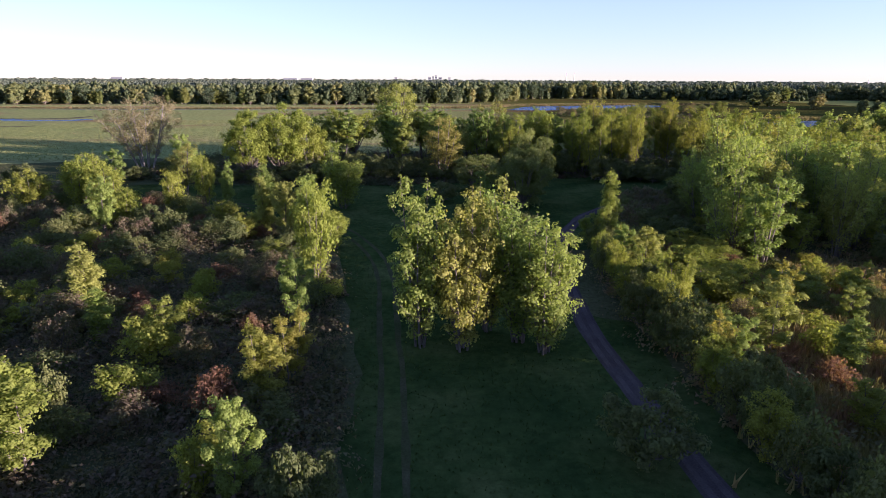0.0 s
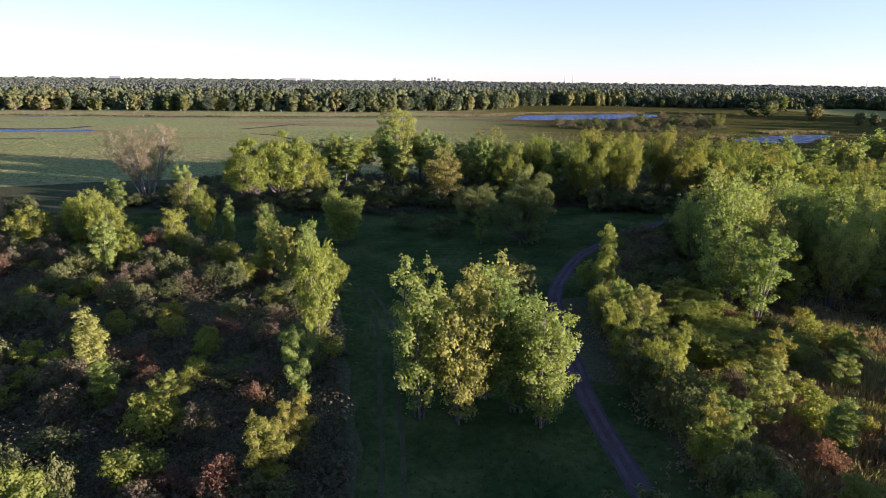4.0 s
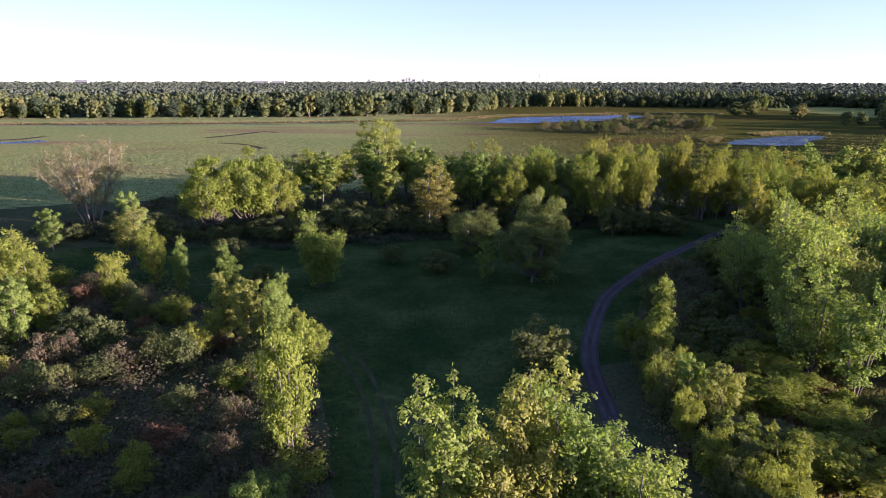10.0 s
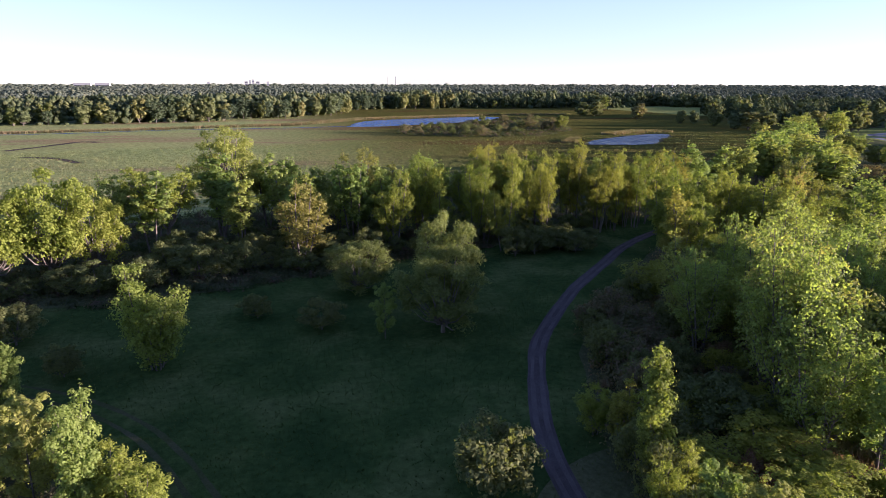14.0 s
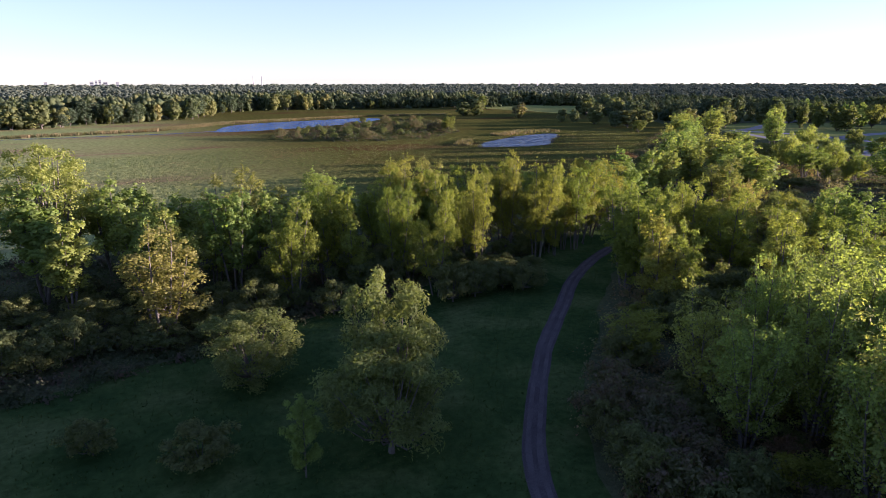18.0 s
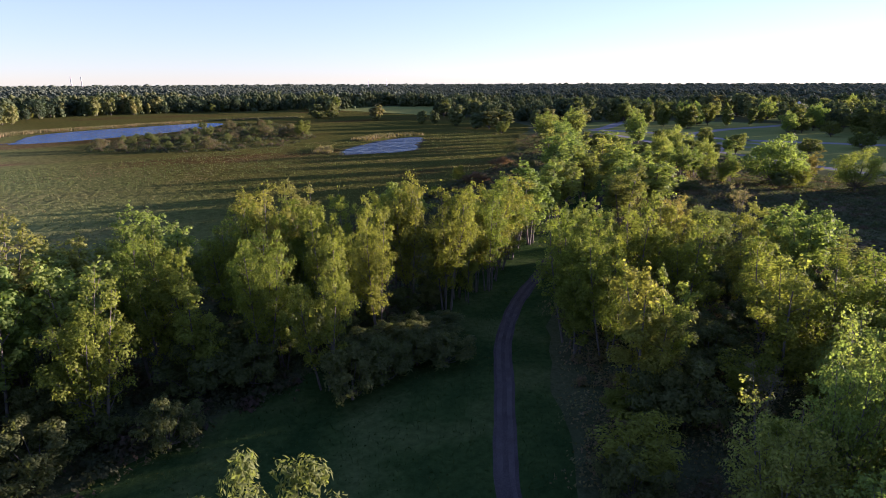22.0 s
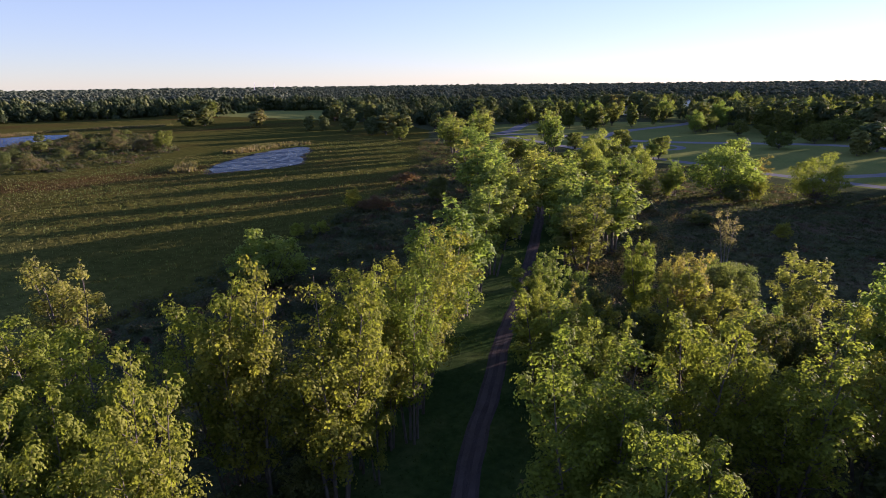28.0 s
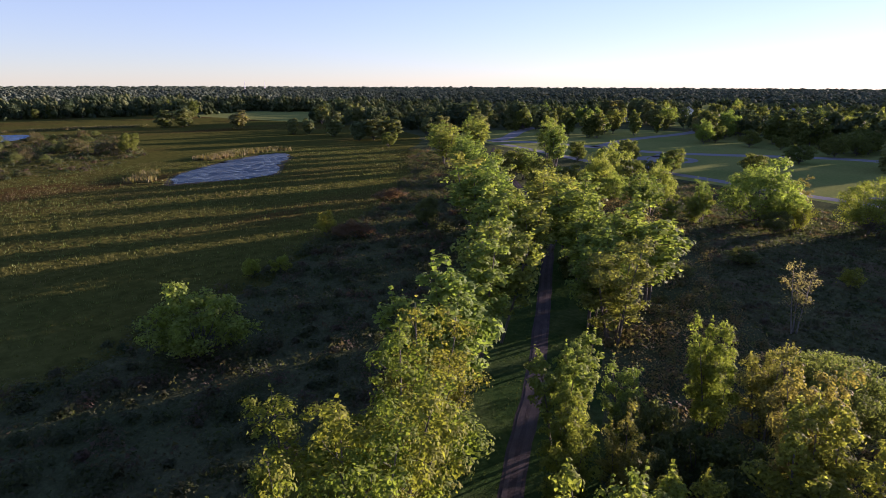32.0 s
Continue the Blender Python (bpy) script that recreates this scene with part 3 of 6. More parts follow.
def stems_crown(rng, h, r, stems, low, clumps, clump_r, spread=0.7, lean=0.1):
    """Upright stems with rising boughs: leafy tufts along each bough, and a pointed leader."""
    centres, radii, limbs = [], [], []
    for s in range(stems):
        a = 2 * math.pi * (s + rng.uniform(0, 0.7)) / stems
        off = r * spread * (rng.uniform(0.45, 1.0) if stems > 1 else 0.05)
        hs = h * (1.0 if s == 0 else rng.uniform(0.68, 0.98))
        base = np.array([math.cos(a), math.sin(a), 0]) * off * 0.25
        top = np.array([math.cos(a) * off * (1 + lean), math.sin(a) * off * (1 + lean), hs])
        mid = base * 0.5 + top * 0.5 + rng.normal(size=3) * (0.03 * h, 0.03 * h, 0)
        along = lambda f: base * (1 - f) ** 2 + 2 * mid * f * (1 - f) + top * f * f
        limbs.append(tube([base, along(0.35), along(0.7), top], [0.0085 * h, 0.0065 * h, 0.0035 * h, 0.0008 * h]))
        own = r * (0.62 if stems > 5 else 0.54) if stems > 1 else r
        turn = rng.uniform(0, 6.28)
        boughs = max(7, int(clumps * 0.62))
        for i in range(boughs):
            f = low + (0.93 - low) * (i + rng.uniform(0, 0.9)) / boughs
            on = along(f)
            shape = min(1.0, (f - low + 0.1) / 0.25) * (1 - max(0, (f - 0.5) / 0.55) ** 1.4) + 0.06
            aa = turn + i * 2.4 + rng.uniform(-0.5, 0.5)
            reach = own * shape * rng.uniform(0.5, 1.08)
            rise = reach * rng.uniform(0.75, 1.6)
            tip = on + np.array([math.cos(aa) * reach, math.sin(aa) * reach, rise])
            bend = (on + tip) / 2 + np.array([math.cos(aa), math.sin(aa), -0.6]) * reach * 0.12
            limbs.append(tube([on, bend, tip], [0.0034 * h * (1.25 - f), 0.0022 * h * (1.25 - f), 0.0006 * h], 4))
            for u in (0.42, 0.72, 1.0) if reach > 0.55 * own else (0.6, 1.0):
                c = on * (1 - u) ** 2 + 2 * bend * u * (1 - u) + tip * u * u + rng.normal(size=3) * clump_r * 0.25
                centres.append(c)
                radii.append(clump_r * (0.62 + 0.55 * shape) * rng.uniform(0.7, 1.3) * (1.08 - 0.25 * u))
        for f, k in ((0.9, 0.62), (0.95, 0.48), (0.99, 0.34), (1.025, 0.2)):
            centres.append(along(min(f, 1)) + (0, 0, max(0, f - 1) * hs))
            radii.append(clump_r * k)
    return np.array(centres), np.array(radii), limbs


def round_crown(rng, h, r, low, clumps, clump_r, flat=1.0):
    """A broad crown: big boughs end in groups of clumps, with dark gaps between the groups."""
    centres, radii, limbs = [], [], []
    fork = np.array([0, 0, h * max(0.1, low * 0.8)])
    limbs.append(tube([(0, 0, 0), fork], [0.026 * h, 0.02 * h], 7))
    lump = rng.uniform(0, 6.28, 4)
    groups = max(12, clumps // 3)
    mid = h * (low + (1 - low) * 0.42)
    for i in range(groups):
        a, el = 2.4 * i + rng.uniform(-0.4, 0.4), math.asin(-0.85 + 1.83 * (i + rng.uniform(0, 1)) / groups)
        k = rng.uniform(0.68, 1.0) * (0.88 + 0.12 * math.sin(3 * a + lump[0]) + 0.1 * math.sin(5 * a + 4 * el + lump[1]))
        up = (h - mid) if el > 0 else (mid - h * low)
        c = np.array([math.cos(a) * math.cos(el) * r * k, math.sin(a) * math.cos(el) * r * k, mid + math.sin(el) * up * k * flat])
        limbs.append(tube([fork, fork * 0.45 + c * 0.55 - (0, 0, 0.06 * h), c], [0.012 * h, 0.007 * h, 0.0015 * h], 5))
        wide = clump_r * rng.uniform(1.15, 1.75)
        for j in range(6):
            q = rng.normal(size=3)
            q /= np.linalg.norm(q)
            q[2] = abs(q[2]) * 0.8
            centres.append(c + q * wide * (0.0 if j == 0 else 0.85))
            radii.append(wide * (0.85 if j == 0 else rng.uniform(0.4, 0.66)))
    return np.array(centres), np.array(radii), limbs


def spread_crown(rng, h, r):
    """A short trunk with wide limbs that fork twice, leaves at the ends of the twigs."""
    centres, radii, limbs = [], [], []
    fork = np.array([0.2, 0.1, 0.24 * h])
    limbs.append(tube([(0, 0, 0), fork * 0.5 + (0.1, 0, 0), fork], [0.026 * h, 0.022 * h, 0.02 * h], 7))
    for i in range(9):
        a, up = 2 * math.pi * (i + rng.uniform(0, 0.6)) / 9, rng.uniform(0.45, 0.8)
        elbow = fork + np.array([math.cos(a) * r * 0.42, math.sin(a) * r * 0.42, h * 0.28 * up + 0.1 * h])
        limbs.append(tube([fork, (fork + elbow) / 2 - (0, 0, 0.02 * h), elbow], [0.013 * h, 0.009 * h, 0.006 * h]))
        for j in range(6):
            b = a + rng.uniform(-0.8, 0.8)
            tip = elbow + np.array([math.cos(b) * r * rng.uniform(0.15, 0.55), math.sin(b) * r * rng.uniform(0.15, 0.55), h * rng.uniform(0.02, 0.36)])
            limbs.append(tube([elbow, (elbow + tip) / 2 + (0, 0, 0.02 * h), tip], [0.004 * h, 0.0028 * h, 0.0012 * h], 5))
            for k in range(6):
                c = elbow + (tip - elbow) * rng.uniform(0.3, 1.1) + rng.normal(size=3) * 0.5
                centres.append(c)
                radii.append(rng.uniform(0.3, 0.62))
                if k % 3 == 0:
                    limbs.append(tube([tip, (tip + c) / 2, c], [0.0014 * h, 0.001 * h, 0.0005 * h], 4))
    return np.array(centres), np.array(radii), limbs


KINDS = {}


def kind(key, name, label, category, leaf_mat, build, leaves, size, narrow, size_h, size_r, seed, bark=None, group="", order=0.66, corners=4):
    """One model of a plant: an Empty at its foot, with trunk and crown under it."""
    rng = np.random.default_rng(seed)
    centres, radii, limbs = build(rng)
    thing = tagged(new(name), label, category, group)
    thing.empty_display_size = 0.3
    lv, lf = joined(limbs)
    part("trunk", quads("trunk", lv, lf, bark or BARK, True), thing)
    if leaves:
        at, out = crown_points(rng, centres, radii, leaves)
        at[:, 2] = np.maximum(at[:, 2], 0.15)
        pv, pf = leaf_faces(rng, at, out, size, narrow, order, corners)
        part("crown", quads("crown", pv, pf, leaf_mat), thing)
    KINDS.setdefault(key, []).append([thing, size_h, size_r, 0])


place_rng = random.Random(7)


def plant(key, x, y, h, r, label=""):
    """Stands a plant of that kind at a place, h high and r round."""
    models = KINDS[key]
    m = models[place_rng.randrange(len(models))]
    spin = place_rng.uniform(0, 360)
    at = pose(x, y, 0, place_rng.uniform(-2, 2), place_rng.uniform(-2, 2), spin) @ Matrix.Diagonal((r / m[2], r / m[2], h / m[1], 1))
    if m[3] == 0:
        m[3] = 1
        m[0].matrix_basis = at
        ob = m[0]
    else:
        keep = m[0].scale.copy()
        m[0].scale = (1, 1, 1)
        ob = copy_thing(m[0], at)
        m[0].scale = keep
    if label:
        tagged(ob, label)
    return ob


def crowd(key, count, *rest, **more):
    for i in range(count):
        name, label, category, mat, build, leaves, size, narrow, h, r, seed = rest
        kind(key, name, label, category, mat, lambda g: build(g, i), leaves, size, narrow, h, r, seed + i, **more)


ALONG = "poplars along the path"
crowd("pop", 5, "poplar_tree", "tall poplar tree with sunlit yellow-green leaves", "tree", POPLAR, lambda g, i: stems_crown(g, 13, 2.9, 3 + i % 3, 0.26, 26, 0.54), 7200, 0.155, 0.72, 13, 3.0, 10, group=ALONG, order=0.8)
crowd("popf", 3, "poplar_tree", "poplar tree in the far avenue with yellow-green leaves", "tree", POPLAR, lambda g, i: stems_crown(g, 13, 2.9, 4 + i % 3, 0.22, 20, 0.68), 5200, 0.18, 0.75, 13, 3.0, 25, group=ALONG, corners=3, order=0.8)
crowd("popn", 4, "poplar_tree", "tall poplar tree with sunlit yellow-green leaves beside the path", "tree", POPLAR_BACKLIT, lambda g, i: stems_crown(g, 13, 3.4, 3 + i % 3, 0.2, 30, 0.59), 14000, 0.092, 0.75, 13, 3.5, 20, group=ALONG, order=0.8)
crowd("popb", 3, "poplar_tree", "tall poplar beside the path with leaves down to the ground", "tree", POPLAR, lambda g, i: stems_crown(g, 13, 4.0, 8 + i % 2, 0.05, 26, 0.66), 14000, 0.11, 0.75, 13, 4.1, 33, group=ALONG, order=0.8)
crowd("popc", 3, "poplar_tree", "tall poplar leafy to the ground in a clump on the meadow", "tree", POPLAR, lambda g, i: stems_crown(g, 13, 2.9, 5 + i % 2, 0.03, 34, 0.52), 14500, 0.105, 0.75, 13, 3.0, 27, group="poplar clump on the meadow", order=0.78)
crowd("sparse", 2, "poplar_tree", "sparse poplar with pale limbs showing through yellowing leaves", "tree", POPLAR_WARM, lambda g, i: stems_crown(g, 13, 3.2, 5, 0.15, 15, 0.6, 0.6), 7350, 0.115, 0.7, 13, 3.4, 30)
crowd("midp", 1, "poplar_tree", "young broad poplar alone on the meadow", "tree", FRESH, lambda g, i: stems_crown(g, 10, 3.2, 5, 0.03, 20, 0.8), 11375, 0.122, 0.75, 10, 3.6, 48)
crowd("cott", 1, "cottonwood_tree", "very tall cottonwood with dense green crown", "tree", POPLAR, lambda g, i: round_crown(g, 20, 5.6, 0.2, 150, 1.0), 15000, 0.15, 0.75, 20, 6.2, 46)
crowd("limby", 1, "poplar_tree", "open poplar with wide limbs and olive leaves", "tree", OLIVE, lambda g, i: spread_crown(g, 13, 4.4), 13125, 0.130, 0.7, 13, 4.6, 45)
crowd("open", 2, "poplar_tree", "poplar with open crown and olive leaves", "tree", POPLAR, lambda g, i: stems_crown(g, 12, 3.0, 5, 0.15, 16, 0.56, 0.6), 8500, 0.12, 0.7, 12, 3.2, 40, order=0.78)
crowd("yel", 3, "young_poplar", "young poplar with yellow autumn leaves", "tree", GOLD, lambda g, i: stems_crown(g, 9, 1.8, 3, 0.08, 18, 0.47), 10000, 0.084, 0.7, 9, 2.0, 50, order=0.78)
crowd("sap", 3, "young_poplar", "young pointed poplar with grey-green leaves", "tree", POPLAR, lambda g, i: stems_crown(g, 8, 1.6, 1 + i % 2, 0.06, 36, 0.42, 0.4), 9500, 0.084, 0.7, 8, 1.8, 60, order=0.78)
crowd("sapg", 2, "young_poplar", "young poplar with fresh bright green leaves", "tree", FRESH, lambda g, i: stems_crown(g, 9, 1.6, 1 + i, 0.06, 36, 0.47, 0.4), 9800, 0.086, 0.75, 9, 1.8, 70, order=0.78)
crowd("tanp", 3, "poplar_tree", "poplar turning tan and orange", "tree", POPLAR_WARM, lambda g, i: stems_crown(g, 11, 2.6, 4, 0.12, 18, 0.51), 9500, 0.1, 0.7, 11, 2.8, 80, order=0.78)
crowd("willow", 2, "willow_tree", "rounded grey-green willow with feathery crown", "tree", WILLOW, lambda g, i: round_crown(g, 8, 3.3, 0.02, 100, 0.66), 15000, 0.14, 0.35, 8, 3.7, 90)
crowd("gold", 2, "cottonwood_tree", "broad cottonwood with olive-gold crown", "tree", OLIVE, lambda g, i: round_crown(g, 12.5, 5.0, 0.05, 130, 0.95), 14000, 0.16, 0.75, 12.5, 5.5, 100)
crowd("big", 2, "broad_tree", "broad leafy tree beside the park road", "tree", LIGHT_WOOD, lambda g, i: round_crown(g, 9.5, 4.2, 0.03, 70, 1.0), 5500, 0.22, 0.75, 9.5, 4.8, 104, corners=3)
crowd("parkb", 2, "broad_tree", "broad park tree with sunlit yellow-green crown", "tree", POPLAR, lambda g, i: round_crown(g, 12, 6.4, 0.03, 90, 1.3), 8000, 0.24, 0.75, 12, 7.6, 147, corners=3)
crowd("weep", 1, "willow_tree", "wide weeping willow with drooping green crown", "tree", FRESH, lambda g, i: round_crown(g, 10.5, 6.0, 0.02, 90, 1.2, 0.9), 9000, 0.24, 0.3, 10.5, 7.2, 149, corners=3)
crowd("wood", 4, "woodland_tree", "full woodland tree at the edge of the marsh", "tree", WOODLAND, lambda g, i: round_crown(g, 15, 4.0 + i * 0.4, 0.03, 50, 1.35) if i % 2 else stems_crown(g, 15, 3.6, 4, 0.03, 14, 1.5), 2200, 0.62, 0.8, 15, 4.8, 150, group="woodland edge", order=0.86, corners=3)
crowd("pinew", 2, "pine_tree", "dark conical pine at the edge of the woods", "tree", DARK_PINE, lambda g, i: stems_crown(g, 15, 3.4, 1, 0.1, 60, 1.0, 0.4), 1800, 0.5, 0.45, 15, 3.8, 156, group="woodland edge", order=0.86, corners=3)
crowd("lightw", 2, "woodland_tree", "pale green poplar at the edge of the woods", "tree", LIGHT_WOOD, lambda g, i: stems_crown(g, 15, 3.6, 4, 0.06, 16, 1.2), 2200, 0.52, 0.7, 15, 4.2, 158, group="woodland edge", order=0.86, corners=3)
crowd("dead", 1, "withered_tree", "half-withered tree with many pale bare limbs and tan leaves", "tree", BROWN, lambda g, i: stems_crown(g, 13, 4.8, 10, 0.16, 18, 0.72, 0.9, 0.1), 15000, 0.12, 0.5, 13, 4.8, 110, bark=DEADWOOD)
crowd("deadt", 1, "dying_tree", "thin dying tree with a few grey leaves", "tree", BROWN, lambda g, i: stems_crown(g, 8.5, 2.2, 3, 0.2, 16, 0.5), 1225, 0.101, 0.6, 8.5, 2.4, 111, bark=DEADWOOD)
crowd("bush", 3, "bush", "dense dark green bush", "bush", GREEN, lambda g, i: round_crown(g, 4, 2.2, 0.02, 55, 0.5), 6000, 0.112, 0.6, 4, 2.5, 120, order=0.78)
crowd("tan", 2, "bush", "tall olive-tan shrub with feathery twigs", "bush", OLIVE, lambda g, i: stems_crown(g, 6, 1.8, 6, 0.04, 15, 0.44, 0.7), 8000, 0.095, 0.5, 6, 2.1, 130, order=0.76)
crowd("ybush", 2, "shrub", "low shrub with bright yellow-green leaves", "bush", GOLD, lambda g, i: round_crown(g, 2.2, 1.2, 0.05, 26, 0.4), 2300, 0.088, 0.6, 2.2, 1.35, 140)
crowd("obush", 3, "shrub", "low olive shrub in the thicket", "bush", THICKET, lambda g, i: round_crown(g, 2.2, 1.4, 0.03, 26, 0.45), 2300, 0.09, 0.6, 2.2, 1.5, 160)
crowd("gbush", 2, "shrub", "low green shrub in the thicket", "bush", GREEN, lambda g, i: round_crown(g, 2.2, 1.4, 0.03, 26, 0.45), 2300, 0.09, 0.6, 2.2, 1.5, 170)
crowd("rbush", 1, "shrub", "low sumac shrub turned rust red", "bush", RUST, lambda g, i: round_crown(g, 1.8, 1.2, 0.05, 24, 0.4), 2600, 0.07, 0.6, 1.8, 1.35, 145)

# trees and bushes that stand singly, some out of view for shade: kind, place, height, radius
# next ten: out of view, added to shade the wet meadow
plant("big", 194.9, 88.6, 10.8, 3.0)
plant("big", 216.2, 88.8, 12.4, 3.4)
plant("big", 174.0, 91.8, 11.9, 3.4)
plant("big", 204.2, 99.2, 10.4, 3.1)
plant("big", 218.0, 100.1, 11.4, 3.0)
plant("big", 158.9, 103.5, 10.2, 3.3)
plant("big", 207.9, 103.8, 12.1, 3.3)
plant("big", 185.0, 106.0, 11.5, 3.2)
plant("big", 178.8, 109.7, 11.0, 3.3)
plant("big", 191.1, 110.4, 11.3, 3.3)
plant("big", 342.0, 141.0, 8.0, 5.5)
plant("big", 354.2, 141.7, 9.0, 6.1)
plant("big", 332.0, 144.0, 8.6, 5.5)
plant("big", 339.6, 148.9, 9.0, 5.5)
plant("big", 322.0, 150.0, 8.2, 5.5)
plant("big", 291.4, 156.9, 7.1, 5.5)
plant("big", 356.9, 158.9, 9.0, 4.9)
plant("big", 340.3, 171.7, 6.0, 3.7)
plant("parkb", 76.0, 174.0, 7.4, 5.6, "broad green tree at the edge of the marsh")
plant("big", 205.0, 182.0, 8.0, 4.0)
plant("big", 344.2, 184.9, 8.0, 4.9)
plant("big", 183.0, 198.0, 9.0, 3.6)
plant("big", 358.7, 202.9, 8.0, 4.9)
plant("big", 257.8, 204.2, 8.2, 3.5)
plant("big", 274.1, 212.6, 7.0, 3.7)
plant("big", 195.8, 214.2, 9.0, 4.9)
plant("big", 247.3, 219.0, 7.2, 3.2)
plant("big", 271.5, 232.0, 5.0, 3.7)
plant("big", 240.6, 304.5, 6.7, 3.8)
plant("big", 156.6, 360.9, 8.4, 4.2)
# next five: unseen growth, added to keep low sun off the meadow
plant("bush", 44.6, -13.3, 3.0, 3.6)
plant("bush", 43.6, -5.6, 4.3, 3.7)
plant("tan", 29.7, -3.5, 5.3, 2.2)
plant("sap", 25.1, 0.2, 6.6, 1.8)
plant("bush", 32.3, 0.7, 2.9, 2.1)
plant("yel", 21.5, 6.6, 5.3, 1.9)
plant("tan", 23.2, 7.6, 5.4, 2.2)
plant("sap", 26.6, 8.7, 6.8, 1.8)
plant("tan", 21.2, 9.1, 4.8, 1.5)
plant("bush", 19.3, 9.9, 3.4, 1.5)
plant("tan", 21.0, 12.2, 4.7, 1.6)
plant("yel", 27.7, 12.4, 5.3, 1.7)
plant("pop", 166.1, 165.0, 10.1, 4.1)
plant("popf", 172.4, 164.8, 8.5, 3.7)
plant("parkb", 181.7, 181.0, 10.2, 4.8)
plant("tan", 169.1, 155.1, 6.3, 2.9)
plant("open", 171.7, 154.4, 8.9, 2.6)
plant("big", 184.8, 190.3, 7.2, 4.0)
plant("parkb", 180.2, 176.7, 6.7, 4.0)
plant("yel", 166.2, 158.6, 6.3, 2.3)
plant("big", 254.1, 163.4, 6.6, 4.5)
plant("big", 238.5, 182.9, 7.9, 4.0)
plant("tan", 176.0, 138.1, 5.5, 3.3)
plant("bush", 170.6, 141.0, 4.3, 3.2)
plant("bush", 123.9, 157.3, 3.0, 3.4)
plant("bush", 138.0, 155.3, 3.3, 3.7)
plant("gbush", 132.9, 146.1, 2.1, 2.5)
plant("bush", 145.3, 140.6, 2.7, 3.1)
plant("pop", -23.1, 138.9, 13.5, 5.0)
plant("open", -28.6, 139.6, 12.9, 4.5)
plant("pop", -9.6, 136.6, 12.7, 4.3)
plant("pop", 8.3, 135.9, 14.2, 3.8)
plant("pop", 15.1, 135.9, 13.5, 3.9)
plant("open", -1.3, 136.4, 13.0, 3.7)
# down to y = 74.4: unseen trees, placed and sized only to block sun
plant("big", 71.0, 39.3, 10.0, 3.2)
plant("big", 78.0, 37.0, 10.0, 3.2)
plant("big", 54.6, 23.2, 9.0, 3.4)
plant("big", 51.2, 16.0, 10.0, 3.2)
plant("big", 189, 108, 12.5, 4.4)
plant("big", 203, 108, 13, 4.4)
plant("big", 218, 109, 14, 4.6)
plant("big", 234, 108, 14, 4.6)
plant("wood", 102.5, 49.7, 18.0, 4.4)
plant("wood", 91.2, 51.2, 17.5, 4.4)
plant("wood", 110.8, 55.3, 18.5, 4.6)
plant("wood", 98.1, 55.5, 18.0, 4.3)
plant("wood", 105.7, 59.4, 17.5, 4.2)
plant("wood", 112.9, 61.7, 18.0, 4.2)
plant("wood", 99.1, 61.7, 17.5, 4.2)
plant("wood", 106.2, 67.0, 10.5, 3.8)
plant("wood", 112.3, 68.9, 10.5, 3.2)
plant("wood", 109.9, 74.4, 11, 3.2)
plant("yel", 25.2, 14.1, 6.5, 1.9)
plant("tan", 27.3, 15.0, 4.7, 2.2)
plant("bush", 18.9, 15.2, 4.3, 1.7)
plant("sap", 23.4, 15.7, 6.1, 1.8)
plant("tan", 25.3, 16.0, 4.6, 2.1)
plant("yel", 23.4, 18.1, 5.9, 1.9)
plant("bush", 18.6, 18.2, 4.1, 1.8)
plant("tan", 20.7, 18.6, 5.1, 1.6)
plant("tan", 25.2, 19.1, 4.4, 2.2)
plant("yel", 19.3, 19.7, 5.2, 1.7)
plant("bush", -6.2, 23.2, 4.0, 2.0)
plant("bush", 19.4, 24.7, 3.4, 1.8)
plant("bush", 11.6, 28.2, 4.2, 2.7)
plant("tan", 18.3, 28.6, 4.3, 1.8)
plant("bush", 19.9, 33.7, 4.3, 1.7)
plant("tan", 18.0, 35.5, 4.5, 1.6)
plant("yel", 18.7, 37.2, 5.2, 1.6)
plant("bush", 17.5, 42.6, 3.8, 1.7)
plant("tan", 19.3, 46.3, 4.7, 1.6)
plant("bush", 16.9, 47.2, 3.9, 1.8)
plant("tan", 18.4, 48.4, 5.0, 1.7)
plant("yel", 29.3, 49.4, 5.3, 1.7)
plant("bush", 16.9, 49.4, 4.2, 1.5)
plant("tan", 26.5, 50.7, 3.5, 3.0)
plant("bush", 18.8, 51.6, 4.4, 1.9)
plant("tan", 17.2, 51.8, 4.6, 1.6)
plant("yel", 19.3, 53.0, 5.3, 1.7)
plant("bush", 21.5, 54.6, 3.2, 3.5)
plant("tan", 17.2, 56.8, 5.3, 1.5)
plant("bush", 18.4, 59.1, 3.6, 1.6)
plant("bush", 63.7, 61.5, 4.5, 2.9)
plant("bush", 57.2, 61.6, 4.4, 3.2)
plant("tan", 17.2, 63.4, 4.6, 1.4)
plant("bush", 50.9, 65.1, 5.2, 3.0)
plant("bush", 8.5, 69.4, 5.2, 3.7)
plant("bush", 59.8, 70.0, 6.0, 3.0)
plant("yel", 19.4, 71.9, 5.7, 1.5)
plant("bush", 28.8, 72.2, 4.0, 3.7)
plant("bush", 40.7, 73.2, 4.9, 3.1)
plant("tan", 18.6, 73.9, 4.1, 1.9)
plant("bush", 77.4, 73.9, 4.9, 3.7)
plant("bush", 28.1, 76.7, 3.1, 2.4)
plant("bush", -38.5, 77.3, 4.0, 2.4)
plant("bush", 51.4, 77.9, 5.4, 3.0)
plant("bush", 75.9, 78.1, 4.4, 3.2)
plant("bush", 26.6, 79.1, 3.9, 2.4)
